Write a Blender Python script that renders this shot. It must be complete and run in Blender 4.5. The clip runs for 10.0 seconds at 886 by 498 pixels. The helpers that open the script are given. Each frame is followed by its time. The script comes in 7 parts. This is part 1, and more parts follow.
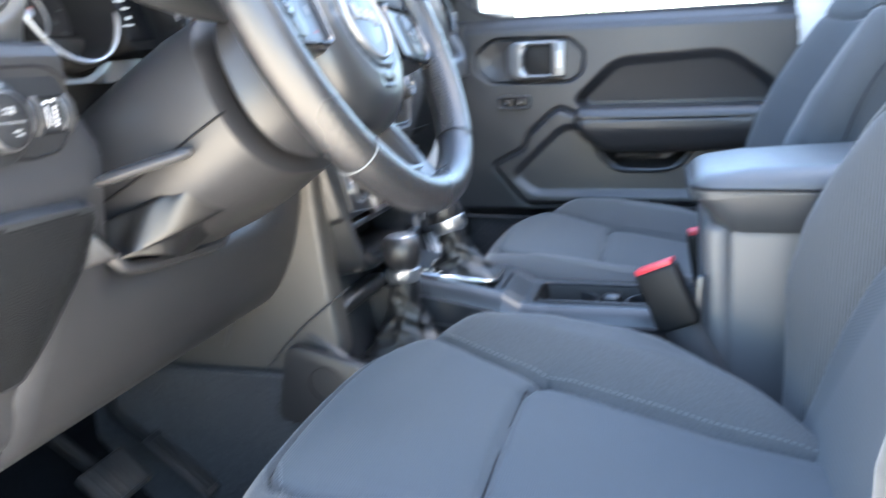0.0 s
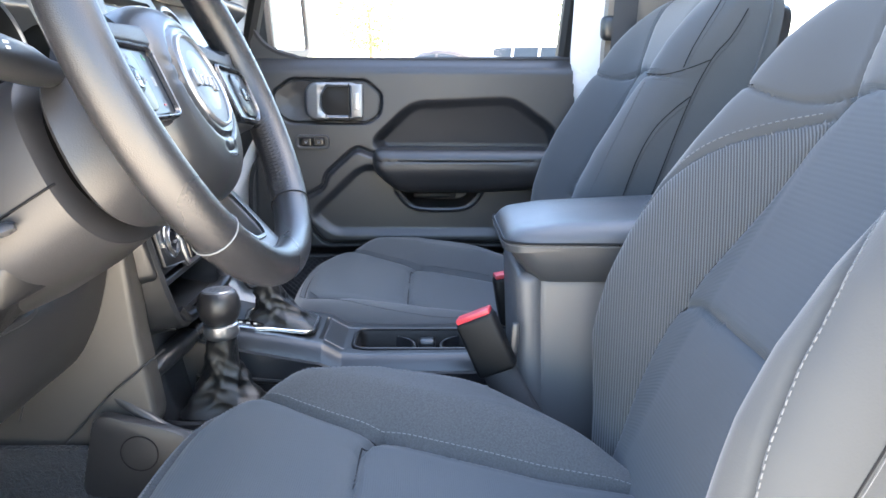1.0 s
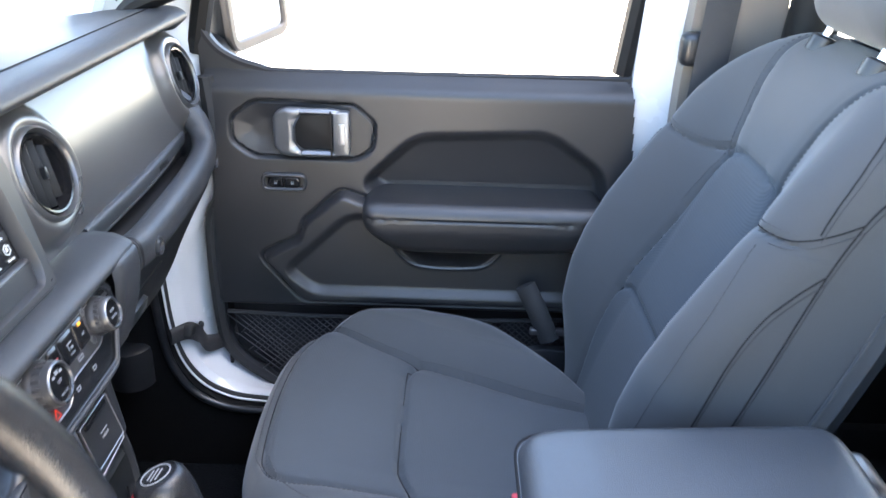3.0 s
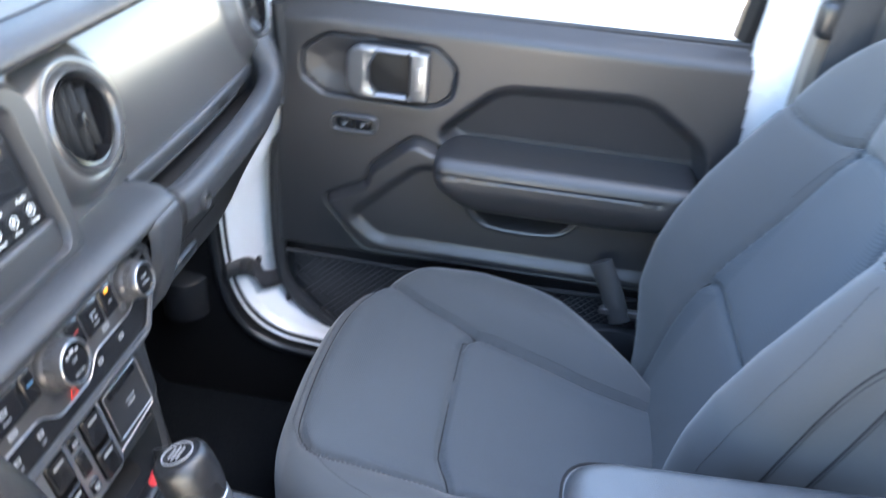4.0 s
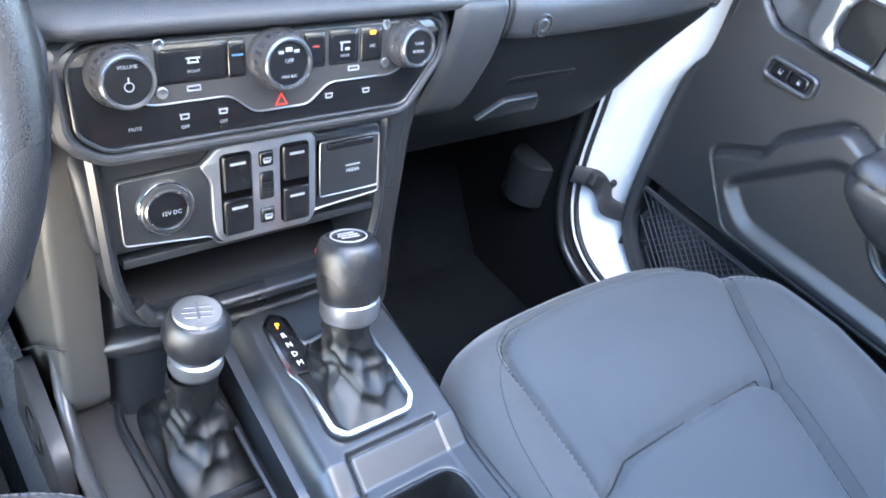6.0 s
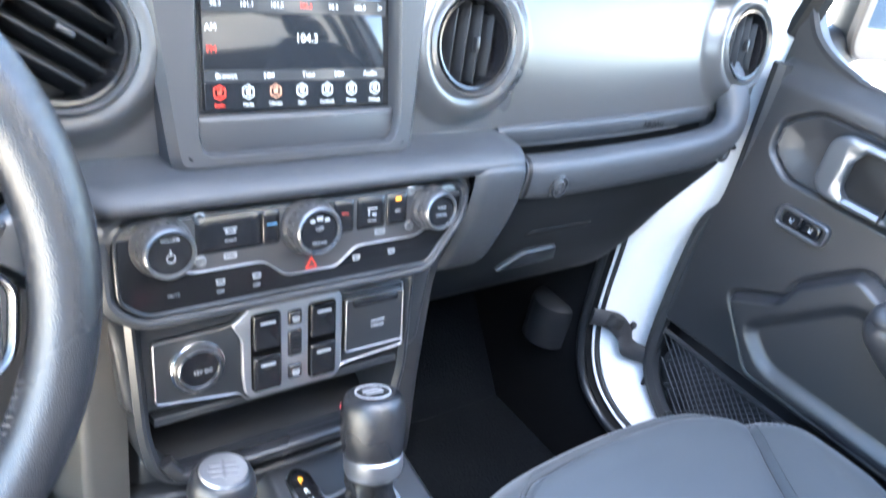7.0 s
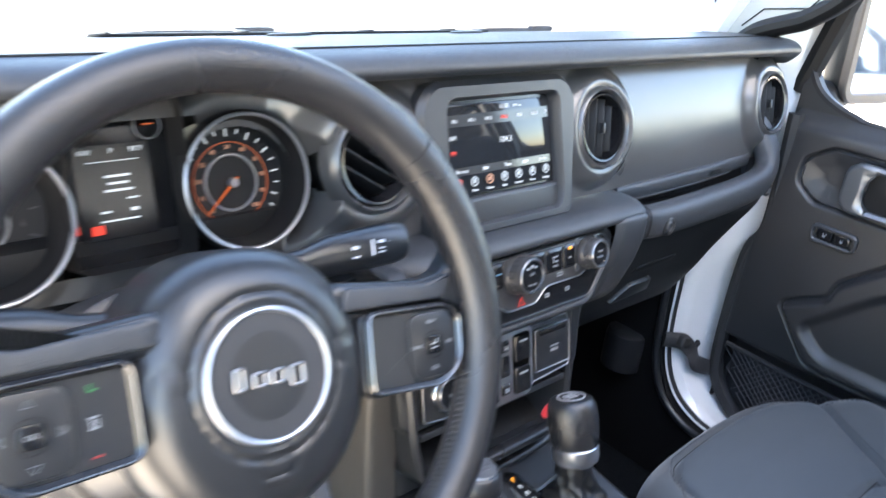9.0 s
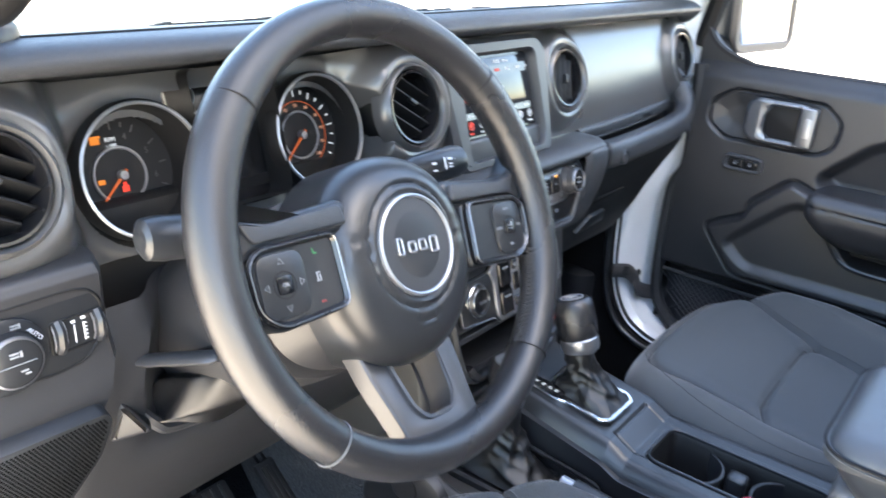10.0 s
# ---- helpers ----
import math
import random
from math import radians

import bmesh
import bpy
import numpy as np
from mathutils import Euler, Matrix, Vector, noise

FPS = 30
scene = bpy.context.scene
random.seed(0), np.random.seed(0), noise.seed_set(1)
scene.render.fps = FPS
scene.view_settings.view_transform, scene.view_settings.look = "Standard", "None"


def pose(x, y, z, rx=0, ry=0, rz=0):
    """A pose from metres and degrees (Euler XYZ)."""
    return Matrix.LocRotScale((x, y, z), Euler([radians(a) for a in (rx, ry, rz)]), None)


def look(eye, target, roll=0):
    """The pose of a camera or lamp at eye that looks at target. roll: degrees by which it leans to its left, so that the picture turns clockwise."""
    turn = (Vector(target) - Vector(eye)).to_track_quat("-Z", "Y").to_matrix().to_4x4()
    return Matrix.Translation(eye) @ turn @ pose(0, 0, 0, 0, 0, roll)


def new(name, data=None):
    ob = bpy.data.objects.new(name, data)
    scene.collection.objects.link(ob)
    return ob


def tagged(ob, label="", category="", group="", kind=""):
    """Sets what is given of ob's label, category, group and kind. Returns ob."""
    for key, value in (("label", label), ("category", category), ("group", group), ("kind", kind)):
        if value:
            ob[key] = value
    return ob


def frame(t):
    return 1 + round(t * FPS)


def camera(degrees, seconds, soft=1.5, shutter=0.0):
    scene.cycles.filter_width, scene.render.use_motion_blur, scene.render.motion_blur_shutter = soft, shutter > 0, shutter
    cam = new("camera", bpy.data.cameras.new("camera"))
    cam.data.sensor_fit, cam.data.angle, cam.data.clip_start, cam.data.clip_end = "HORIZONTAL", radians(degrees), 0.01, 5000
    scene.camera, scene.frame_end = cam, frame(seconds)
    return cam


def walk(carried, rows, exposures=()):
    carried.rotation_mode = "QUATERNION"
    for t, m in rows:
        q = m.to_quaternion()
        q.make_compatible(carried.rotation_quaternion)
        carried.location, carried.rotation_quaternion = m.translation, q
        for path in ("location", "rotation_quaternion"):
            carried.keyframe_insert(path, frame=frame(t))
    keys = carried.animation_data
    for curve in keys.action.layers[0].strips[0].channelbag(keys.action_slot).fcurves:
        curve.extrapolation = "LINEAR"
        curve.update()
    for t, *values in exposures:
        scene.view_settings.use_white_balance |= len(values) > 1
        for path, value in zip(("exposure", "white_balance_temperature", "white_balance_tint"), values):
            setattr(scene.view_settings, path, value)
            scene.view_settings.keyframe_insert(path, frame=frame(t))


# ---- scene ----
cam = camera(58.8, 10.0, soft=1.5, shutter=0.5)
PATH = [
    (0, (-1.007, 0.036, 1.242), (0.86, 0.571, 0.761), -2.5),
    (0.5, (-0.989, 0.092, 1.28), (0.964, 0.184, 0.855), -1.3),
    (1, (-1.017, 0.098, 1.285), (0.933, 0.061, 0.842), 0.3),
    (1.5, (-0.893, 0.055, 1.352), (1.042, 0.042, 0.847), 1.5),
    (2, (-0.736, 0.073, 1.48), (1.145, 0.035, 0.802), 1.7),
    (2.5, (-0.628, 0.091, 1.549), (1.206, 0.062, 0.75), 0.8),
    (2.7, (-0.586, 0.08, 1.564), (1.237, 0.072, 0.742), 1.2),
    (3.8, (-0.437, 0.09, 1.627), (1.28, 0.177, 0.606), 3.3),
    (4, (-0.416, 0.076, 1.615), (1.266, 0.26, 0.548), 5.1),
    (4.5, (-0.367, 0.032, 1.548), (1.176, 0.441, 0.343), 13.1),
    (5, (-0.332, -0.013, 1.52), (1.05, 0.656, 0.237), 17.0),
    (5.2, (-0.32, -0.028, 1.507), (1.0, 0.748, 0.215), 17.2),
    (6.3, (-0.257, -0.042, 1.462), (0.884, 1.087, 0.269), 15.7),
    (6.5, (-0.263, -0.039, 1.466), (0.897, 1.121, 0.322), 15.1),
    (7, (-0.273, -0.039, 1.497), (0.904, 1.243, 0.511), 13.7),
    (7.5, (-0.28, -0.03, 1.53), (0.897, 1.317, 0.635), 12.3),
    (8, (-0.3, -0.035, 1.527), (0.881, 1.349, 0.696), 10.4),
    (8.5, (-0.41, -0.046, 1.54), (0.806, 1.317, 0.726), 8.9),
    (9, (-0.573, -0.052, 1.531), (0.718, 1.251, 0.735), 7.3),
    (9.5, (-0.736, -0.05, 1.514), (0.636, 1.182, 0.741), 5.5),
    (10, (-0.804, -0.071, 1.499), (0.681, 1.039, 0.748), 3.9),
]
walk(cam, [(t, look(eye, target, roll)) for t, eye, target, roll in PATH], [(0.0, 4.38, 6500, 5), (0.5, 4.1, 6700, 7), (1.0, 4.15, 6850, 8), (1.5, 3.95, 6900, 8), (2.0, 3.98, 6900, 9), (2.5, 4.13, 6950, 9), (4.0, 4.63, 6850, 7), (4.5, 4.88, 6800, 6), (5.2, 5.05, 6750, 6), (6.5, 5.38, 6280, 6), (7.0, 5.22, 6350, 5), (7.5, 4.65, 6600, 7), (8.5, 4.2, 6750, 8), (10.0, 4.0, 6850, 7)])

# ---- world and light ----
world = bpy.data.worlds.new("world")
scene.world = world
world.use_nodes = True
wn = world.node_tree
sky = wn.nodes.new("ShaderNodeTexSky")
sky.sky_type, sky.sun_disc = "NISHITA", False
sky.sun_elevation, sky.sun_rotation = radians(58), radians(182)
wn.nodes["Background"].inputs[1].default_value = 0.12
wn.links.new(sky.outputs[0], wn.nodes["Background"].inputs[0])
sun_data = bpy.data.lights.new("sun", "SUN")
sun_data.energy, sun_data.angle, sun_data.color = 5.0, radians(0.5), (1.0, 0.95, 0.88)
SUN = Vector((math.sin(radians(182)) * math.cos(radians(58)), math.cos(radians(182)) * math.cos(radians(58)), math.sin(radians(58))))
sun = new("sun", sun_data)
sun.matrix_basis = look(SUN * 30, (0, 0, 0))


# ---- materials ----
def mat(name, col, rough=0.5, metal=0.0, bump=0.0, scale=500.0, var=0.12, big=7.0, spec=0.5, coat=0.0, sheen=0.0, pattern="noise", dist=0.001, alt=None):
    m = bpy.data.materials.new(name)
    m.use_nodes = True
    t = m.node_tree
    b = t.nodes["Principled BSDF"]
    b.inputs["Metallic"].default_value = metal
    b.inputs["Specular IOR Level"].default_value = spec
    b.inputs["Coat Weight"].default_value = coat
    b.inputs["Sheen Weight"].default_value = sheen
    co = t.nodes.new("ShaderNodeTexCoord").outputs["Object"]
    n1 = t.nodes.new("ShaderNodeTexNoise")
    n1.inputs["Scale"].default_value, n1.inputs["Detail"].default_value = big, 5
    t.links.new(co, n1.inputs["Vector"])
    mix = t.nodes.new("ShaderNodeMix")
    mix.data_type = "RGBA"
    mix.inputs["A"].default_value = (*[c * (1 - var) for c in col], 1)
    mix.inputs["B"].default_value = (*[min(1, c * (1 + var)) for c in col], 1)
    t.links.new(n1.outputs["Fac"], mix.inputs["Factor"])
    colour = mix.outputs["Result"]
    rr = t.nodes.new("ShaderNodeMapRange")
    rr.inputs["To Min"].default_value, rr.inputs["To Max"].default_value = max(0, rough - 0.08), min(1, rough + 0.08)
    t.links.new(n1.outputs["Fac"], rr.inputs["Value"])
    t.links.new(rr.outputs["Result"], b.inputs["Roughness"])
    height = None
    if pattern == "noise":
        n2 = t.nodes.new("ShaderNodeTexNoise")
        n2.inputs["Scale"].default_value, n2.inputs["Detail"].default_value = scale, 3
        t.links.new(co, n2.inputs["Vector"])
        height = n2.outputs["Fac"]
    elif pattern == "leather":
        n2 = t.nodes.new("ShaderNodeTexVoronoi")
        n2.feature = "DISTANCE_TO_EDGE"
        n2.inputs["Scale"].default_value = scale
        t.links.new(co, n2.inputs["Vector"])
        cl = t.nodes.new("ShaderNodeMapRange")
        cl.inputs["From Max"].default_value = 0.25
        t.links.new(n2.outputs["Distance"], cl.inputs["Value"])
        height = cl.outputs["Result"]
    elif pattern in ("rib", "cord"):
        waves = []
        for way in (((0, 1, 1),) if pattern == "rib" else ((0.25, 1, 0),)):
            sc = t.nodes.new("ShaderNodeVectorMath")
            sc.operation = "MULTIPLY"
            sc.inputs[1].default_value = way
            t.links.new(co, sc.inputs[0])
            wv = t.nodes.new("ShaderNodeTexWave")
            wv.wave_type, wv.bands_direction, wv.wave_profile = "BANDS", "DIAGONAL", "SIN"
            wv.inputs["Scale"].default_value = scale
            wv.inputs["Distortion"].default_value = 0.5
            wv.inputs["Detail"].default_value = 1
            wv.inputs["Detail Scale"].default_value = 0.2
            t.links.new(sc.outputs[0], wv.inputs["Vector"])
            waves.append(wv.outputs["Fac"])
        height = waves[0]
        for w in waves[1:]:
            mm = t.nodes.new("ShaderNodeMath")
            mm.operation = "MULTIPLY"
            t.links.new(height, mm.inputs[0])
            t.links.new(w, mm.inputs[1])
            height = mm.outputs[0]
    if alt and height:
        mx = t.nodes.new("ShaderNodeMix")
        mx.data_type = "RGBA"
        t.links.new(height, mx.inputs["Factor"])
        t.links.new(colour, mx.inputs["A"])
        mx.inputs["B"].default_value = (*alt, 1)
        colour = mx.outputs["Result"]
    t.links.new(colour, b.inputs["Base Color"])
    if bump and height:
        bp = t.nodes.new("ShaderNodeBump")
        bp.inputs["Strength"].default_value, bp.inputs["Distance"].default_value = bump, dist
        t.links.new(height, bp.inputs["Height"])
        t.links.new(bp.outputs["Normal"], b.inputs["Normal"])
    return m


def glow(name, col, strength, rough=0.5):
    m = bpy.data.materials.new(name)
    m.use_nodes = True
    b = m.node_tree.nodes["Principled BSDF"]
    b.inputs["Base Color"].default_value = (*[c * 0.3 for c in col], 1)
    b.inputs["Roughness"].default_value = rough
    b.inputs["Emission Color"].default_value = (*col, 1)
    b.inputs["Emission Strength"].default_value = strength
    return m


def glass(name, tint=(1, 1, 1), gloss=0.07):
    m = bpy.data.materials.new(name)
    m.use_nodes = True
    t = m.node_tree
    t.nodes.remove(t.nodes["Principled BSDF"])
    tr = t.nodes.new("ShaderNodeBsdfTransparent")
    tr.inputs[0].default_value = (*tint, 1)
    gl = t.nodes.new("ShaderNodeBsdfGlossy")
    gl.inputs["Roughness"].default_value = 0.02
    mx = t.nodes.new("ShaderNodeMixShader")
    fr = t.nodes.new("ShaderNodeFresnel")
    fr.inputs["IOR"].default_value = 1.33
    sc = t.nodes.new("ShaderNodeMath")
    sc.operation, sc.inputs[1].default_value = "MULTIPLY", gloss * 10
    t.links.new(fr.outputs[0], sc.inputs[0])
    t.links.new(sc.outputs[0], mx.inputs[0])
    t.links.new(tr.outputs[0], mx.inputs[1])
    t.links.new(gl.outputs[0], mx.inputs[2])
    t.links.new(mx.outputs[0], t.nodes["Material Output"].inputs[0])
    return m


M_PAD = mat("soft_dash_vinyl", (0.026, 0.028, 0.032), 0.46, spec=0.4, bump=0.35, scale=700, pattern="leather", dist=0.0004)
M_MID = mat("satin_dash_paint", (0.090, 0.090, 0.092), 0.30, metal=0.5, bump=0.04, scale=900, dist=0.0003)
M_PLASTIC = mat("grained_black_plastic", (0.015, 0.016, 0.018), 0.32, bump=0.25, scale=900, dist=0.0004)
M_DOOR = mat("grained_charcoal_plastic", (0.0195, 0.0195, 0.0212), 0.42, bump=0.3, scale=800, dist=0.0004)
M_DARK = mat("matt_black_plastic", (0.006, 0.006, 0.0065), 0.55, spec=0.25, bump=0.1, scale=500, dist=0.0004)
M_HOLE = mat("hole_black", (0.002, 0.002, 0.002), 0.9, spec=0.0)
M_PIANO = mat("gloss_black_plastic", (0.008, 0.008, 0.009), 0.18, var=0.05)
M_CHROME = mat("chrome", (0.72, 0.73, 0.75), 0.16, metal=1.0, var=0.04)
M_SATIN = mat("satin_silver", (0.36, 0.37, 0.39), 0.40, metal=0.9, var=0.06, bump=0.03, scale=900, dist=0.0002)
M_COLLAR = mat("pale_satin_metal", (0.36, 0.365, 0.38), 0.30, metal=0.9, var=0.05)
# black stack plastic with the warm ground bounce mixed into its colour
M_CHEEK = mat("warm_lit_black_plastic", (0.046, 0.043, 0.040), 0.42, bump=0.3, scale=800, dist=0.0004)
M_PILLAR = mat("pale_grey_trim", (0.34, 0.35, 0.33), 0.5, bump=0.15, scale=700, dist=0.0003)
M_STEEL = mat("dull_steel", (0.30, 0.30, 0.31), 0.4, metal=1.0)
M_RUBBER = mat("black_rubber", (0.014, 0.014, 0.015), 0.7, bump=0.15, scale=400)
M_LEATHER = mat("black_leather", (0.014, 0.014, 0.0155), 0.28, bump=0.30, scale=750, pattern="leather", dist=0.0003)
M_LID = mat("armrest_vinyl", (0.044, 0.047, 0.052), 0.32, bump=0.30, scale=520, pattern="leather", dist=0.0004)
M_RIB = mat("charcoal_ribbed_fabric", (0.046, 0.053, 0.060), 0.85, bump=0.30, scale=270, pattern="rib", sheen=0.10, dist=0.0006, spec=0.15)
M_MESH = mat("charcoal_corded_mesh", (0.023, 0.025, 0.027), 0.8, bump=0.5, scale=225, pattern="cord", sheen=0.1, dist=0.0010, spec=0.2, alt=(0.082, 0.087, 0.092))
M_WEAVE = mat("charcoal_woven_fabric", (0.020, 0.022, 0.024), 0.85, bump=0.5, scale=520, pattern="noise", sheen=0.1, dist=0.0008, spec=0.2, alt=(0.068, 0.073, 0.078))
M_SIDE = mat("charcoal_plain_fabric", (0.044, 0.048, 0.052), 0.85, bump=0.25, scale=600, sheen=0.20, dist=0.0005, spec=0.2)
M_SEAM = mat("seam_shadow_thread", (0.014, 0.0145, 0.016), 0.95, spec=0.1)
M_BIN = mat("grained_grey_plastic", (0.080, 0.080, 0.084), 0.42, bump=0.3, scale=800, dist=0.0004)
M_STITCH = mat("grey_thread", (0.105, 0.11, 0.115), 0.8)
M_THREAD = mat("dark_thread", (0.030, 0.032, 0.036), 0.8)
M_SPOKE = mat("satin_dark_paint", (0.045, 0.045, 0.047), 0.33, metal=0.2, bump=0.05, scale=900, dist=0.0003)
# paler copy of the carpet; light from the driver's door is in its colour
M_MAT = mat("door_lit_carpet", (0.034, 0.036, 0.040), 0.95, bump=1.0, scale=220, dist=0.004, var=0.35, sheen=0.1, spec=0.1)
# black plastic darkened further for shade that the open top lets light into
M_LOWER = mat("shade_darkened_plastic", (0.0080, 0.0088, 0.0102), 0.54, spec=0.22, bump=0.3, scale=800, dist=0.0004)
M_SMOKED = mat("smoked_chrome", (0.20, 0.205, 0.215), 0.28, metal=0.9, var=0.06)
# black carpet, darkened beyond its own tone for roof and dash shade
M_CARPET = mat("shade_darkened_carpet", (0.0058, 0.0070, 0.0088), 0.95, bump=1.0, scale=260, dist=0.004, var=0.4, spec=0.05)
M_WHITE = mat("white_car_paint", (0.62, 0.63, 0.64), 0.25, coat=0.6, var=0.02)
M_RED = mat("red_plastic", (0.46, 0.035, 0.05), 0.4, var=0.08)
M_BELT = mat("black_belt_webbing", (0.022, 0.022, 0.024), 0.6, bump=0.5, scale=210, pattern="rib", dist=0.0006)
M_BOOT = mat("shift_boot_leather", (0.007, 0.007, 0.0075), 0.36, bump=0.25, scale=800, pattern="leather", dist=0.0006)
M_BEZEL = mat("carbon_grain_plastic", (0.024, 0.025, 0.028), 0.42, bump=0.5, scale=260, pattern="dots", dist=0.0005, alt=(0.06, 0.062, 0.066))
M_PRINT = mat("white_print", (0.62, 0.63, 0.65), 0.6, var=0.04)
M_MARK = mat("soft_grey_print", (0.185, 0.195, 0.21), 0.6, var=0.04)
M_GREYPRINT = mat("grey_print", (0.25, 0.25, 0.26), 0.6, var=0.04)
M_REDPRINT = mat("red_print", (0.24, 0.03, 0.025), 0.5)
M_BLUEPRINT = mat("blue_print", (0.05, 0.13, 0.22), 0.5)
M_GLASS = glass("window_glass")
M_SCREEN = glow("screen_black", (0.030, 0.034, 0.042), 0.02, 0.07)
M_SCREEN2 = glow("screen_grey", (0.055, 0.06, 0.07), 0.035, 0.09)
M_LIT = glow("lit_white", (0.85, 0.92, 1.0), 0.045)
M_ICON = glow("lit_grey_white", (0.85, 0.92, 1.0), 0.030)
M_LITRED = glow("lit_red", (1.0, 0.06, 0.03), 0.05)
M_LITPALE = glow("lit_pale_orange", (1.0, 0.52, 0.34), 0.020)
M_DIAL = mat("matt_dial_black", (0.010, 0.010, 0.011), 0.55, spec=0.3)
M_LATCH = mat("brushed_latch_grey", (0.21, 0.215, 0.225), 0.42, metal=0.85, bump=0.03, scale=900, dist=0.0002)
M_DIM = mat("unlit_gauge_print", (0.045, 0.045, 0.048), 0.5)
M_LITORANGE = glow("lit_orange", (1.0, 0.30, 0.02), 0.035)
M_AMBER = glow("lit_amber", (1.0, 0.40, 0.04), 0.09)
M_NEEDLE = glow("needle_orange", (1.0, 0.20, 0.04), 0.022)
M_CONCRETE = mat("sunlit_concrete", (0.66, 0.575, 0.48), 0.9, bump=0.3, scale=30, var=0.1, big=0.6, dist=0.01)
M_LEAF = mat("leaf_green", (0.07, 0.11, 0.03), 0.6, var=0.4)
M_BARK = mat("bark", (0.12, 0.09, 0.06), 0.9, bump=0.8, scale=30, dist=0.01)
M_BRONZE = mat("dark_bronze_car_paint", (0.030, 0.024, 0.022), 0.35, spec=0.4, coat=0.3)
M_TINT = mat("tinted_car_glass", (0.02, 0.025, 0.03), 0.08)
M_STUCCO = mat("pale_wall_render", (0.66, 0.62, 0.56), 0.9, bump=0.3, scale=20, dist=0.01)


# ---- mesh helpers ----
def whole(ob):
    """The pose in the world, from the poses up the chain of parents."""
    return whole(ob.parent) @ ob.matrix_parent_inverse @ ob.matrix_basis if ob.parent else ob.matrix_basis.copy()


def finish(name, me, material, parent=None, label="", smooth=38):
    for m in material if isinstance(material, (list, tuple)) else [material]:
        me.materials.append(m)
    me.shade_smooth()
    me.set_sharp_from_angle(angle=radians(smooth))
    ob = new(name, me)
    if parent:
        ob.parent = parent
        ob.matrix_parent_inverse = whole(parent).inverted()
    if label:
        ob["label"] = label
    return ob


def part(name, bm, material, parent=None, label="", smooth=38):
    """Links a bmesh as one mesh object under a thing or under a part."""
    bmesh.ops.recalc_face_normals(bm, faces=bm.faces)
    me = bpy.data.meshes.new(name)
    bm.to_mesh(me)
    bm.free()
    return finish(name, me, material, parent, label, smooth)


def part_np(name, verts, faces, material, parent=None, label="", index=None, smooth=50):
    me = bpy.data.meshes.new(name)
    me.from_pydata(verts.tolist() if hasattr(verts, "tolist") else verts, [], faces)
    if index is not None:
        me.polygons.foreach_set("material_index", index)
    return finish(name, me, material, parent, label, smooth)


def thing(name, at, label, category, group="", kind=""):
    e = new(name)
    e.empty_display_size = 0.05
    e.matrix_basis = Matrix.Translation(at)
    return tagged(e, label, category, group, kind)


def face(x, y, z, tilt=0.0):
    """A frame on a surface that faces the rear of the car: x across, y up along it, z out of it; leaning back by tilt degrees."""
    return pose(x, y, z, 90 - tilt)


def door_face(x, y, z):
    """A frame on a surface that faces the driver's side: x to the rear, y up, z inwards."""
    return Matrix(((0, 0, -1, x), (-1, 0, 0, y), (0, 1, 0, z), (0, 0, 0, 1)))


def put(bm, m):
    bmesh.ops.transform(bm, matrix=m, verts=bm.verts)
    return bm


def box(size, m=Matrix(), bevel=0.0, seg=2):
    bm = bmesh.new()
    bmesh.ops.create_cube(bm, size=1.0)
    bmesh.ops.scale(bm, vec=size, verts=bm.verts)
    if bevel:
        bmesh.ops.bevel(bm, geom=bm.edges[:], offset=bevel, segments=seg, profile=0.5, affect="EDGES")
    return put(bm, m)


def round_poly(pts, r, n=5):
    """A polygon with its corners rounded."""
    out = []
    k = len(pts)
    for i in range(k):
        a, b, c = (Vector(pts[(i + d) % k][:2]) for d in (-1, 0, 1))
        rr = pts[i][2] if len(pts[i]) > 2 else r
        u, v = (a - b), (c - b)
        d = min(rr, u.length * 0.49, v.length * 0.49)
        p, q = b + u.normalized() * d, b + v.normalized() * d
        for j in range(n + 1):
            s = j / n
            out.append(tuple((1 - s) ** 2 * p + 2 * s * (1 - s) * b + s * s * q))
    return out


def rrect(w, h, r, n=5, cx=0.0, cy=0.0):
    return round_poly([(cx - w / 2, cy - h / 2), (cx + w / 2, cy - h / 2), (cx + w / 2, cy + h / 2), (cx - w / 2, cy + h / 2)], r, n)


def circle(r, n=48, cx=0.0, cy=0.0):
    return [(cx + r * math.cos(2 * math.pi * i / n), cy + r * math.sin(2 * math.pi * i / n)) for i in range(n)]


def prism(pts, z0, z1, m=Matrix(), bevel=0.0, seg=2):
    """A polygon raised from z0 to z1, its upper edge rounded."""
    bm = bmesh.new()
    f = bm.faces.new([bm.verts.new((p[0], p[1], z0)) for p in pts])
    ext = bmesh.ops.extrude_face_region(bm, geom=[f])
    top = [v for v in ext["geom"] if isinstance(v, bmesh.types.BMVert)]
    bmesh.ops.translate(bm, vec=(0, 0, z1 - z0), verts=top)
    if bevel:
        s = set(top)
        bmesh.ops.bevel(bm, geom=[e for e in bm.edges if e.verts[0] in s and e.verts[1] in s], offset=bevel, segments=seg, profile=0.5, affect="EDGES")
    return put(bm, m)


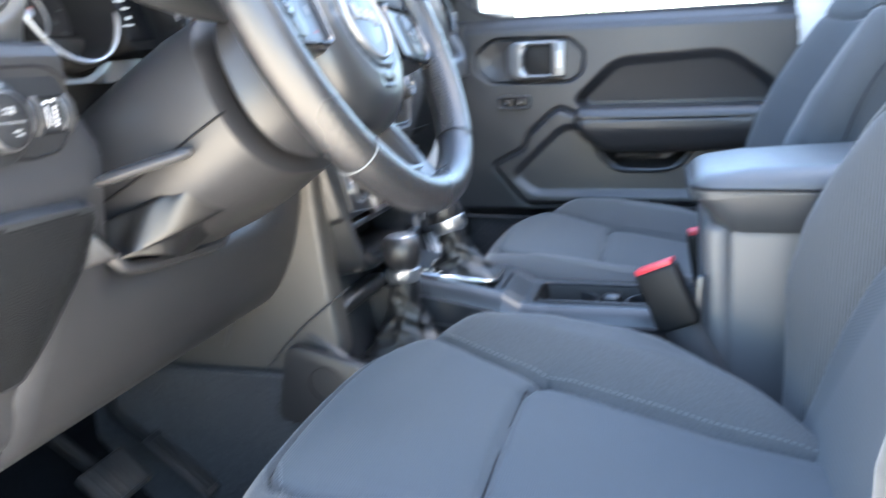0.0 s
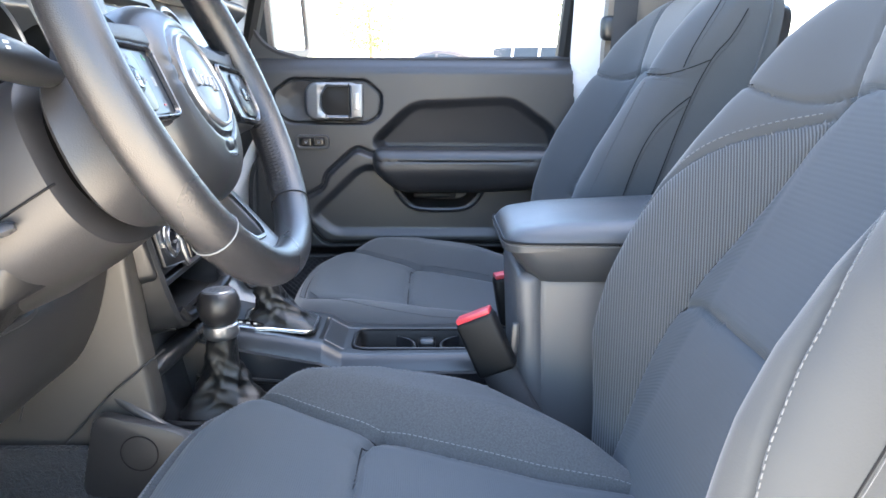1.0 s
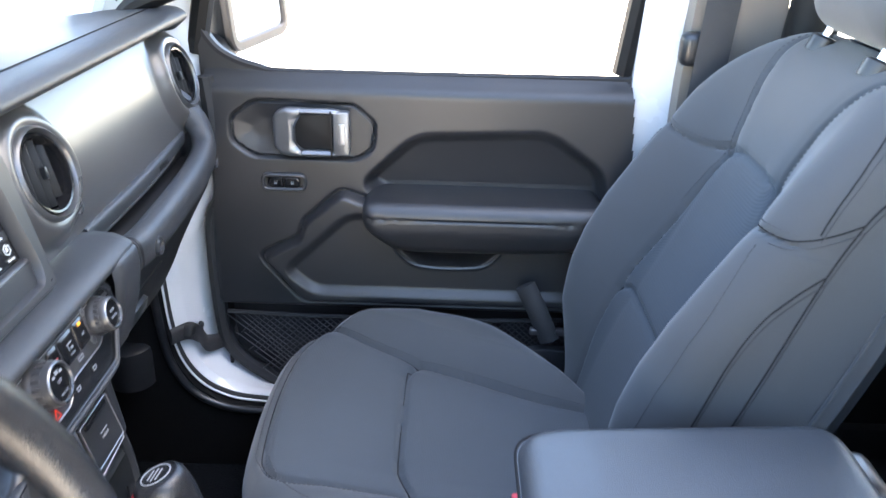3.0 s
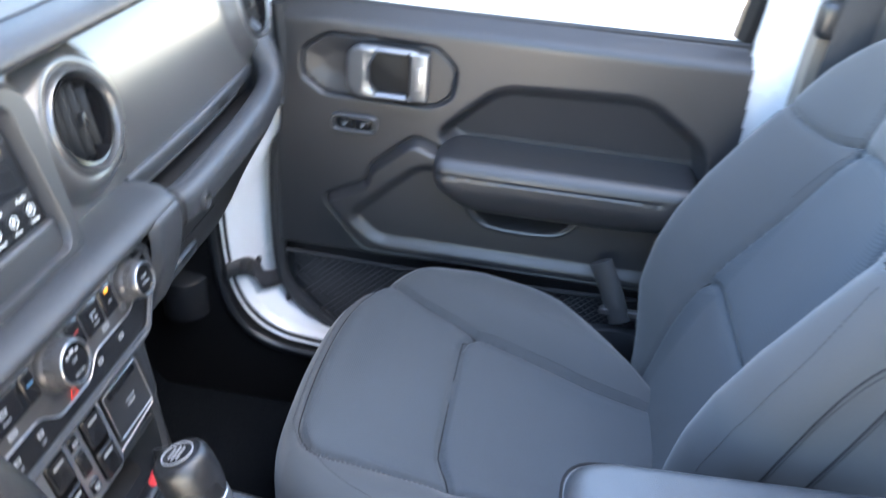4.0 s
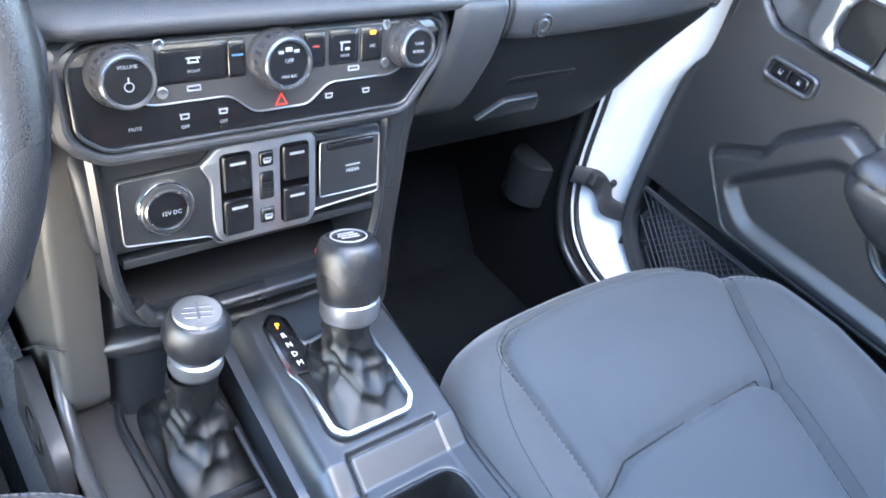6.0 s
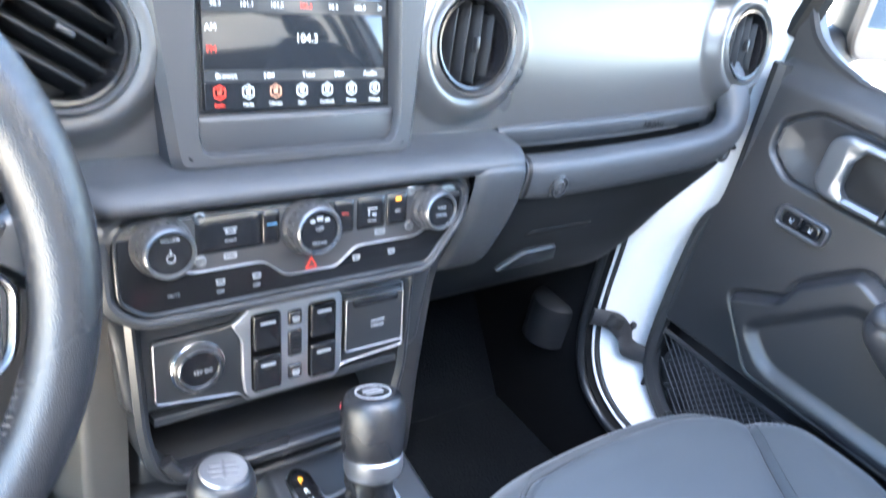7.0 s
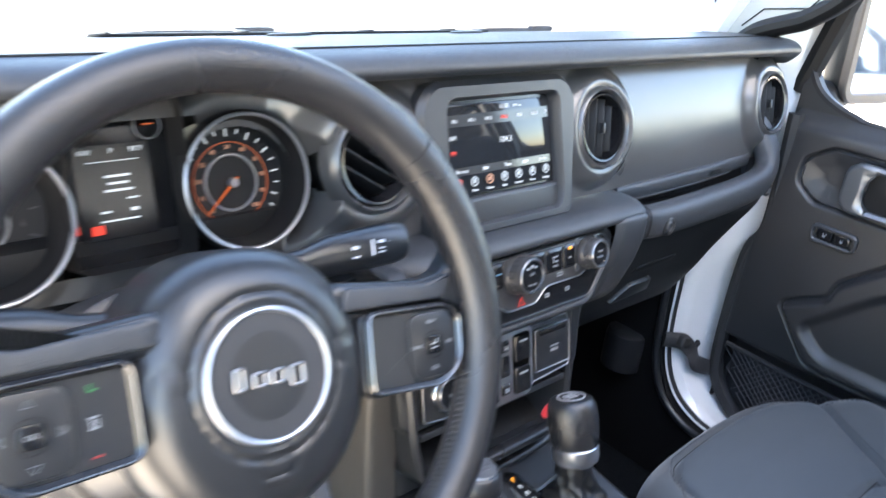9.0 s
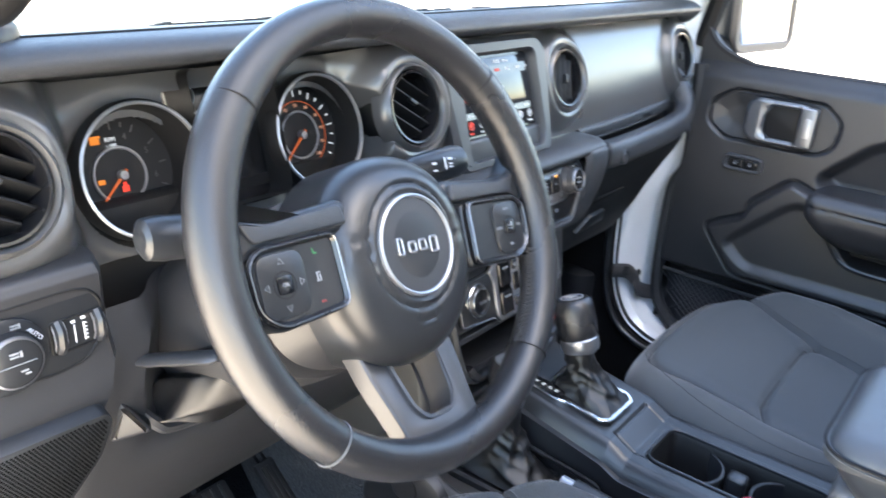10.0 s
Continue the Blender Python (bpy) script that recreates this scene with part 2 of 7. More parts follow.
def loops(rings, m=Matrix(), closed=True, cap0=False, cap1=False, wrap=False):
    """A skin over rings of points."""
    bm = bmesh.new()
    vs = [[bm.verts.new(p) for p in ring] for ring in rings]
    n = len(vs[0])
    pairs = list(zip(vs, vs[1:])) + ([(vs[-1], vs[0])] if wrap else [])
    for a, b in pairs:
        for i in range(n if closed else n - 1):
            j = (i + 1) % n
            bm.faces.new((a[i], a[j], b[j], b[i]))
    if cap0:
        bm.faces.new(vs[0][::-1])
    if cap1:
        bm.faces.new(vs[-1])
    return put(bm, m)


def lathe(profile, m=Matrix(), n=40, cap0=False, cap1=False, wrap=False):
    """A profile of (radius, height) turned round z."""
    return loops([[(r * math.cos(2 * math.pi * i / n), r * math.sin(2 * math.pi * i / n), z) for i in range(n)] for r, z in profile], m, True, cap0, cap1, wrap)


def offset(pts, d):
    """A closed outline moved inwards by d (for outlines that run anticlockwise)."""
    k = len(pts)
    out = []
    for i in range(k):
        a, b, c = (Vector(pts[(i + e) % k][:2]) for e in (-1, 0, 1))
        t = (c - a)
        t = t.normalized() if t.length > 1e-9 else Vector((1, 0))
        out.append((b.x - t.y * d, b.y + t.x * d))
    return out


def rim(pts, width, z0, z1, m=Matrix(), edge=0.0012):
    """A raised frame that follows an outline."""
    rings = []
    for d, z in ((0, z0), (0, z1 - edge), (edge, z1), (width - edge, z1), (width, z1 - edge), (width, z0)):
        rings.append([(x, y, z) for x, y in offset(pts, d)])
    return loops(rings, m, wrap=True)


def tube(path, r, n=12, m=Matrix(), closed=False, flat=1.0, up=None, caps=True):
    """A round or flattened bar along a path; r may be a list."""
    pts = [Vector(p) for p in path]
    k = len(pts)
    rings = []
    ref = Vector(up) if up else None
    for i in range(k):
        a = pts[(i - 1) % k] if closed or i else pts[0]
        b = pts[(i + 1) % k] if closed or i < k - 1 else pts[-1]
        t = (b - a).normalized()
        if ref is None:
            ref = t.orthogonal()
        s = ref.cross(t).normalized()
        u = t.cross(s).normalized()
        if not up:
            ref = u
        ri = r[i] if isinstance(r, (list, tuple)) else r
        rings.append([tuple(pts[i] + s * (ri * math.cos(2 * math.pi * j / n)) + u * (ri * flat * math.sin(2 * math.pi * j / n))) for j in range(n)])
    return loops(rings, m, wrap=closed, cap0=caps and not closed, cap1=caps and not closed)


def curve_pts(ctrl, n=8, closed=False):
    """A smooth line through control points."""
    c = [Vector(p) for p in ctrl]
    k = len(c)
    out = []
    for i in range(k if closed else k - 1):
        p = [c[(i + d) % k] if closed else c[min(max(i + d, 0), k - 1)] for d in (-1, 0, 1, 2)]
        for j in range(n):
            s = j / n
            out.append(0.5 * ((2 * p[1]) + (p[2] - p[0]) * s + (2 * p[0] - 5 * p[1] + 4 * p[2] - p[3]) * s * s + (3 * p[1] - p[0] - 3 * p[2] + p[3]) * s ** 3))
    if not closed:
        out.append(c[-1])
    return out


def seg_dist(x, y, pts, closed=False):
    """Distance from the points (x, y) to a polyline."""
    d = np.full(x.shape, 9.0)
    q = list(pts) + ([pts[0]] if closed else [])
    for a, b in zip(q, q[1:]):
        ax, ay, bx, by = a[0], a[1], b[0], b[1]
        l2 = (bx - ax) ** 2 + (by - ay) ** 2 + 1e-12
        s = np.clip(((x - ax) * (bx - ax) + (y - ay) * (by - ay)) / l2, 0, 1)
        d = np.minimum(d, np.hypot(x - ax - s * (bx - ax), y - ay - s * (by - ay)))
    return d


def inside(x, y, pts):
    c = np.zeros(x.shape, bool)
    for a, b in zip(pts, list(pts[1:]) + [pts[0]]):
        hit = ((a[1] > y) != (b[1] > y)) & (x < (b[0] - a[0]) * (y - a[1]) / (b[1] - a[1] + 1e-15) + a[0])
        c ^= hit
    return c


def sdf(x, y, pts):
    """Signed distance to an outline: positive inside."""
    return np.where(inside(x, y, pts), 1, -1) * seg_dist(x, y, pts, True)


def step(d, a, b):
    s = np.clip((d - a) / (b - a), 0, 1)
    return s * s * (3 - 2 * s)


def groove(d, w=0.0035, depth=0.003):
    return -depth * np.exp(-(d / w) ** 2)


def relief(xs, ys, fn, m=Matrix(), keep=None):
    """A moulded sheet over a grid: fn(x, y) gives its height. Returns vertices and faces."""
    gx, gy = np.meshgrid(xs, ys)
    gz = fn(gx, gy)
    v = np.stack([gx.ravel(), gy.ravel(), gz.ravel(), np.ones(gx.size)], 1) @ np.array(m).T
    nx, ny = len(xs), len(ys)
    i = np.arange(ny - 1)[:, None] * nx + np.arange(nx - 1)[None, :]
    f = np.stack([i, i + 1, i + nx + 1, i + nx], -1).reshape(-1, 4)
    if keep is not None:
        cx, cy = (gx[:-1, :-1] + gx[1:, 1:]) / 2, (gy[:-1, :-1] + gy[1:, 1:]) / 2
        f = f[keep(cx, cy).ravel()]
    return v[:, :3], f.tolist()


def pillow(outline, top, r, depth, rings=40, m=Matrix(), mid=None, power=2.0, pick=None, wall=3):
    """A stuffed or moulded body over a convex outline: top(x, y) is its upper side, r the rounding of its edge, depth its height. Returns vertices, faces and a material number for each face."""
    o = np.array([p[:2] for p in outline])
    c = np.array(mid) if mid is not None else o.mean(0)
    rho = np.linspace(0, 1, rings + 1)[1:]
    rho = 1 - (1 - rho) ** 1.35
    pts = (c + rho[:, None, None] * (o - c)[None]).reshape(-1, 2)
    x, y = pts[:, 0], pts[:, 1]
    d = np.clip(seg_dist(x, y, [tuple(p) for p in o], True), 0, r)
    d[-len(o):] = 0
    drop = r * (1 - (1 - ((r - d) / r) ** power) ** (1 / power))
    z = top(x, y) - drop
    v = [np.stack([x, y, z], 1)]
    n = len(o)
    last = z[-n:]
    for k in range(1, wall + 1):
        v.append(np.stack([o[:, 0], o[:, 1], last + (-depth - last) * k / wall], 1))
    v.append(np.array([[c[0], c[1], float(top(c[:1], c[1:])[0])], [c[0], c[1], -depth]]))
    v = np.concatenate(v)
    k = rings + wall
    i = np.arange(k - 1)[:, None] * n + np.arange(n)[None, :]
    j = np.arange(k - 1)[:, None] * n + (np.arange(n)[None, :] + 1) % n
    f = np.stack([i, i + n, j + n, j], -1).reshape(-1, 4).tolist()
    a, b = k * n, k * n + 1
    f += [[a, q, (q + 1) % n] for q in range(n)]
    f += [[b, (k - 1) * n + (q + 1) % n, (k - 1) * n + q] for q in range(n)]
    idx = None
    if pick:
        cx = np.array([v[g, 0].mean() for g in f])
        cy = np.array([v[g, 1].mean() for g in f])
        deep = np.zeros(len(f), bool)
        deep[(rings - 1) * n:(k - 1) * n] = True
        deep[-n:] = True
        idx = pick(cx, cy, deep).astype(np.int32)
    w = np.concatenate([v, np.ones((len(v), 1))], 1) @ np.array(m).T
    return w[:, :3], f, idx


def pill(name, outline, top, r, depth, material, parent, m=Matrix(), label="", rings=14, **kw):
    fn = top if callable(top) else (lambda x, y: np.full(x.shape, float(top)))
    v, f, idx = pillow(outline, fn, r, depth, rings, m, **kw)
    return part_np(name, v, f, material, parent, label, idx)


def even(pts, n):
    """An outline with n evenly spaced points."""
    p = np.array([q[:2] for q in pts] + [pts[0][:2]])
    s = np.concatenate([[0], np.cumsum(np.hypot(*np.diff(p, axis=0).T))])
    t = np.linspace(0, s[-1], n, endpoint=False)
    return list(zip(np.interp(t, s, p[:, 0]).tolist(), np.interp(t, s, p[:, 1]).tolist()))


WORDS = []


def words(text, size, m, material, parent, name="lettering"):
    """Lettering in the built-in font, centred on the frame m; it becomes a mesh at the end of the script."""
    cu = bpy.data.curves.new(name, "FONT")
    cu.body, cu.size, cu.align_x, cu.align_y, cu.extrude = text, size, "CENTER", "CENTER", 0.0002
    cu.resolution_u = 2
    ob = new(name, cu)
    ob.matrix_basis = m
    WORDS.append((ob, material, parent))


def bars(rows, m, material, parent, name="marking"):
    """Small flat bars: (x, y, width, height) each."""
    bm = bmesh.new()
    for x, y, w, h in rows:
        c = bmesh.ops.create_cube(bm, size=1.0)["verts"]
        bmesh.ops.scale(bm, vec=(w, h, 0.0006), verts=c)
        bmesh.ops.translate(bm, vec=(x, y, 0), verts=c)
    return part(name, put(bm, m), material, parent)


# ---- ground and far surroundings ----
bm = bmesh.new()
bmesh.ops.create_grid(bm, x_segments=200, y_segments=8, size=400)
for v in bm.verts:
    # the lot rises gently beyond the passenger side
    q = min(max((v.co.x - 5.0) / 9.0, 0.0), 1.0)
    v.co.z = 0.36 * q * q * (3 - 2 * q)
ground = tagged(part("ground", bm, M_CONCRETE), "pale sunlit concrete of a parking lot", "ground", kind="structure")

# out of view: added to keep direct sun off the cabin, sized by its shadow
building = thing("building", (2.42, -9.0, 0.0), "tall pale block, unseen, added behind the car to shade it", "building")
part("wall", box((7.06, 6.0, 12.3), pose(2.42, -9.0, 6.15), 0.05), M_STUCCO, building)
part("plinth", box((7.16, 0.10, 0.5), pose(2.42, -5.96, 0.25), 0.02), M_CONCRETE, building)


# ---- body of the car ----


body = thing("car_body", (0, 0, 0.3), "white painted body shell of an off-road car with bare door openings", "car body", kind="structure")
JAMB_IN = [(0.615, 1.50), (0.566, 1.30), (0.541, 1.05), (0.534, 0.91), (0.522, 0.840), (0.495, 0.792), (0.456, 0.765), (0.40, 0.753), (0.25, 0.748), (-0.1, 0.748), (-0.45, 0.748)]
JAMB_OUT = [(0.475, 1.50), (0.462, 1.30), (0.458, 1.12), (0.484, 1.05), (0.486, 0.86), (0.476, 0.81), (0.435, 0.765), (0.37, 0.725), (0.25, 0.70), (-0.1, 0.69), (-0.45, 0.69)]
for s in (1, -1):
    pa, pb = curve_pts([(s * 0.603, a, b) for a, b in JAMB_IN], 6), curve_pts([(s * 0.705, a, b) for a, b in JAMB_OUT], 6)
    rings = []
    for p, q in zip(pa, pb):
        w = p.lerp(q, 0.22)
        rings.append([tuple(p), tuple(p.lerp(q, 0.10) + Vector((0, -0.006, 0.004))), tuple(w + Vector((0, -0.004, 0.003))), tuple(p.lerp(q, 0.6)), tuple(q), tuple(q + Vector((s * 0.02, 0.03, -0.03))), tuple(p + Vector((0, 0.03, -0.03)))])
    part("door_jamb", loops(rings, cap0=True, cap1=True), M_WHITE, body, "white painted door jamb and sill")
    part("door_seal", tube([(s * 0.598, p.y + 0.002, p.z - 0.002) for p in pa], 0.0042, 8), M_RUBBER, body, "black rubber door seal")
    part("white_flange", tube([(s * 0.5905, p.y + 0.003, p.z - 0.003) for p in pa], 0.0022, 6), M_WHITE, body, "white flange line beside the seal")
    part("b_pillar", prism(round_poly([(-0.205, 0.66), (-0.205, 1.05), (-0.200, 1.32), (-0.215, 1.78), (-0.30, 1.78), (-0.268, 1.32), (-0.272, 0.66)], 0.008, 4), 0.0, 0.050, Matrix(((0, 0, s, s * 0.678), (1, 0, 0, 0), (0, 1, 0, 0), (0, 0, 0, 1)))), M_WHITE, body, "white painted door pillar")
    part("pillar_trim", prism(round_poly([(-0.266, 0.70), (-0.262, 1.32), (-0.285, 1.78), (-0.40, 1.78), (-0.40, 0.70)], 0.012, 4), 0.0, 0.045, Matrix(((0, 0, s, s * 0.640), (1, 0, 0, 0), (0, 1, 0, 0), (0, 0, 0, 1)))), mat("tan_grey_trim", (0.16, 0.14, 0.12), 0.5, bump=0.2, scale=700, dist=0.0004) if s > 0 else M_PLASTIC, body, "tan grey trim of the door pillar" if s > 0 else "")
    part("sill_board", box((0.16, 1.30, 0.14), pose(s * 0.70, -0.05, 0.60), 0.02), M_WHITE, body)
    part("a_pillar", tube([(s * 0.64, 0.62, 1.34), (s * 0.625, 0.50, 1.62), (s * 0.61, 0.43, 1.80)], 0.038, 10, flat=1.5, up=(1, 0, 0)), M_WHITE, body)
    part("a_pillar_trim", prism(round_poly([(0.600, 1.392), (0.546, 1.456), (0.440, 1.600), (0.350, 1.790), (0.270, 1.790), (0.372, 1.556), (0.445, 1.456), (0.475, 1.434), (0.545, 1.398)], 0.008, 3), 0.0, 0.030, Matrix(((0, 0, s, s * 0.592), (1, 0, 0, 0), (0, 1, 0, 0), (0, 0, 0, 1))), 0.006, 3), M_PILLAR, body, "pale grey trim over the windscreen pillar")
    part("pillar_seam", tube([(s * 0.5915, a, b) for a, b in ((0.548, 1.418), (0.520, 1.447), (0.455, 1.458), (0.390, 1.545), (0.35, 1.62))], 0.0012, 5), M_DARK, body)
    part("pillar_handle", tube(curve_pts([(s * 0.598, 0.545, 1.394), (s * 0.588, 0.518, 1.415), (s * 0.580, 0.470, 1.435), (s * 0.578, 0.447, 1.445), (s * 0.576, 0.410, 1.473), (s * 0.574, 0.380, 1.510), (s * 0.580, 0.350, 1.57), (s * 0.594, 0.330, 1.60)], 6), 0.0145, 10, flat=1.2, up=(1, 0, 0)), M_DARK, body, "black grab handle on the windscreen pillar")
    part("rear_side", prism([(-0.42, 0.55), (-0.42, 1.29), (-1.55, 1.29), (-1.55, 0.55)], 0.0, 0.05, Matrix(((0, 0, s, s * 0.665), (1, 0, 0, 0), (0, 1, 0, 0), (0, 0, 0, 1)))), M_WHITE, body)
    part("rear_side_trim", box((0.03, 1.12, 0.70), pose(s * 0.645, -0.985, 0.93), 0.012), M_DARK, body, "black inner side trim")
    part("c_pillar", box((0.06, 0.12, 0.55), pose(s * 0.68, -1.05, 1.55), 0.02), M_WHITE, body)
    part("roof_rail", box((0.09, 2.05, 0.08), pose(s * 0.64, -0.58, 1.79), 0.025), M_DARK, body)
    part("front_wing", box((0.35, 1.2, 0.10), pose(s * 0.72, 1.5, 1.14), 0.05, 4), M_WHITE, body)
    part("roll_bar", tube(curve_pts([(s * 0.60, -0.40, 0.80), (s * 0.60, -0.42, 1.40), (s * 0.57, -0.44, 1.66), (s * 0.50, -0.45, 1.73)], 6), 0.036, 12), M_DARK, body, "black padded roll bar")
part("roof", box((1.34, 1.18, 0.05), pose(0, -1.04, 1.845), 0.02), M_WHITE, body, "white hard top over the rear seats")
part("header", box((1.24, 0.10, 0.07), pose(0, 0.40, 1.79), 0.025), M_PLASTIC, body)
part("cross_bar", tube([(-0.52, -0.45, 1.73), (0.52, -0.45, 1.73)], 0.036, 12), M_DARK, body)
part("tailgate", box((1.34, 0.06, 0.75), pose(0, -1.57, 0.93), 0.02), M_WHITE, body)
ceiling = tagged(part("ceiling", box((1.28, 1.10, 0.02), pose(0, -1.04, 1.807), 0.006), mat("grey_headliner", (0.10, 0.10, 0.105), 0.9, bump=0.3, scale=200)), "dark grey headliner under the roof", "ceiling", kind="structure")

part("underbody", box((1.26, 3.40, 0.16), pose(0, 0.20, 0.50), 0.03), M_DARK, body, "black underbody")
part("front_end", box((1.10, 1.10, 0.62), pose(0, 1.47, 0.88), 0.05, 3), M_WHITE, body, "white engine bay sides and grille end")
for wx in (-0.74, 0.74):
    for wy in (1.48, -1.02):
        tyre = part("wheel", lathe([(0.22, -0.10), (0.36, -0.115), (0.395, -0.085), (0.40, 0.0), (0.395, 0.085), (0.36, 0.115), (0.22, 0.10)], pose(wx, wy, 0.40, 0, 90, 0), 40, wrap=True), M_RUBBER, body, "black all-terrain tyre")
        part("rim", lathe([(0.22, -0.09), (0.20, -0.02), (0.07, 0.02), (0.07, -0.02), (0.20, 0.03), (0.22, 0.09)], pose(wx, wy, 0.40, 0, 90, 0), 32, True, True), M_STEEL, tyre)

# bonnet and scuttle, seen through the windscreen
v, f, _ = pillow(rrect(1.26, 1.15, 0.10, 6), lambda x, y: 0.045 * (1 - (x / 0.63) ** 2) - 0.02 * (y > 0.3) * (y - 0.3), 0.03, 0.06, 24, pose(0, 1.46, 1.235))
part_np("bonnet", v, f, M_WHITE, body, "white bonnet beyond the windscreen")
part("scuttle", box((1.26, 0.16, 0.05), pose(0, 0.87, 1.300), 0.015), M_WHITE, body, "white scuttle under the windscreen")
for x in (-0.42, -0.2, 0.02, 0.24, 0.46):
    part("scuttle_slot", box((0.16, 0.03, 0.004), pose(x, 0.90, 1.3255), 0.001), M_DARK, body)


def wiper(x0, x1):
    w = thing("windscreen_wiper", (x0, 0.83, 1.31), "black windscreen wiper resting at the foot of the glass", "wiper", "windscreen wipers")
    part("arm", tube(curve_pts([(x0, 0.87, 1.325), ((x0 + x1) / 2, 0.82, 1.36), (x1, 0.795, 1.366)], 5), 0.0045, 6), M_DARK, w)
    part("blade", tube([(x1 - 0.22, 0.80, 1.348), (x1, 0.795, 1.356), (x1 + 0.20, 0.80, 1.348)], [0.002, 0.0045, 0.002], 6), M_RUBBER, w)
    part("arm_cap", box((0.05, 0.012, 0.008), pose(x1, 0.795, 1.370), 0.003), M_DARK, w)


wiper(-0.40, -0.09)
wiper(0.12, 0.42)

floor = thing("floor", (0, 0, 0.6), "black carpeted car floor", "floor", kind="structure")
part("carpet", box((1.30, 2.10, 0.03), pose(0, -0.1, 0.60), 0.01), M_CARPET, floor)
part("toe_board", box((1.26, 0.03, 0.40), pose(0, 0.78, 0.73, -40), 0.01), M_CARPET, floor)
part("firewall", box((1.26, 0.03, 0.50), pose(0, 0.86, 1.02), 0.01), M_DARK, floor)
part("rear_floor", box((1.26, 0.9, 0.03), pose(0, -1.1, 0.66), 0.01), M_CARPET, floor)
part("tunnel", prism(round_poly([(-0.17, 0), (-0.13, 0.16), (0.13, 0.16), (0.17, 0)], 0.05, 4), -0.85, 0.85, pose(0, 0.0, 0.61, 90)), M_CARPET, floor)
for s in (1, -1):
    KICK = [(0.563, 1.25), (0.549, 1.05), (0.542, 0.91), (0.530, 0.835), (0.502, 0.783), (0.460, 0.754), (0.40, 0.742), (0.25, 0.737), (-1.00, 0.737), (-1.00, 0.58), (0.93, 0.58), (0.93, 1.25)]
    part("kick_panel", prism(KICK, 0.0, 0.022, Matrix(((0, 0, s, s * 0.579), (1, 0, 0, 0), (0, 1, 0, 0), (0, 0, 0, 1))), 0.004), M_DARK, floor, "black kick panel and sill trim beside the footwell")
    part("sill_edge", tube([(s * 0.578, p.y + 0.013, p.z - 0.014) for p in curve_pts([(0, a, b) for a, b in JAMB_IN[2:-1]], 6)], 0.007, 10), M_PLASTIC, floor, "rounded edge of the sill trim")

part("blower_cap", lathe([(0.0005, 0.016), (0.030, 0.015), (0.037, 0.010), (0.039, 0.0), (0.038, -0.06)], pose(0.580, 0.606, 0.852), 36), M_PLASTIC, floor, "round black housing on the kick panel")
# driver's side carpet pieces, coloured as if lit through the open door
pill("floor_mat", round_poly([(-0.575, 0.20), (-0.20, 0.20), (-0.20, 0.62), (-0.26, 0.70), (-0.575, 0.70)], 0.05, 5), 0.010, 0.006, 0.0, M_MAT, floor, pose(0, 0, 0.616), "carpet mat in the driver's footwell, paler as if lit through the door", rings=8)
part("tunnel_carpet", prism(round_poly([(0.30, 0.62), (0.30, 0.83), (0.46, 0.86), (0.78, 0.86), (0.78, 0.62)], 0.03, 4), 0.0, 0.012, Matrix(((0, 0, -1, -0.172), (1, 0, 0, 0), (0, 1, 0, 0), (0, 0, 0, 1))), 0.005), M_MAT, floor, "carpet on the tunnel side, paler as if lit through the door")

rear_seat = thing("rear_seat", (0, -0.95, 0.68), "dark grey rear bench seat in the shade", "rear seat")
v, f, _ = pillow(rrect(1.06, 0.48, 0.07, 5), lambda x, y: 0.14 + 0 * x, 0.05, 0.10, 14, pose(0, -0.92, 0.84))
part_np("cushion", v, f, M_SIDE, rear_seat)
v, f, _ = pillow(rrect(1.06, 0.55, 0.08, 5), lambda x, y: 0.08 + 0 * x, 0.05, 0.08, 14, pose(0, -1.20, 1.16, 75, 0, 180))
part_np("backrest", v, f, M_SIDE, rear_seat)

# ---- glazing ----
windscreen = tagged(part("window_windscreen", loops([[(-0.60, 0.80, 1.345), (0.60, 0.80, 1.345)], [(-0.56, 0.47, 1.78), (0.56, 0.47, 1.78)]], closed=False), M_GLASS), "clear windscreen glass", "window", kind="structure")
windscreen.visible_shadow = False

# ---- passenger door ----
DX = 0.655
HANDLE = round_poly([(0.422, 1.240), (0.384, 1.266), (0.229, 1.264), (0.196, 1.234), (0.201, 1.193), (0.226, 1.177), (0.390, 1.178), (0.422, 1.201)][::-1], 0.012, 4)
RECESS = round_poly([(0.225, 1.135), (0.135, 1.222), (-0.080, 1.233), (-0.175, 1.165), (-0.182, 1.06), (0.1, 1.05)][::-1], 0.03, 5)
POCKET = round_poly([(0.385, 1.005), (0.318, 1.040), (0.312, 1.068), (0.250, 1.122), (0.215, 1.108), (-0.21, 1.104), (-0.21, 0.925), (0.32, 0.925)][::-1], 0.012, 4)
INNER = round_poly([(0.345, 0.985), (0.300, 0.947), (-0.21, 0.947), (-0.21, 1.075), (0.24, 1.085)][::-1], 0.02, 4)
CUP = round_poly([(0.172, 1.045), (0.128, 0.998), (0.020, 0.998), (-0.020, 1.040)], 0.02, 5)


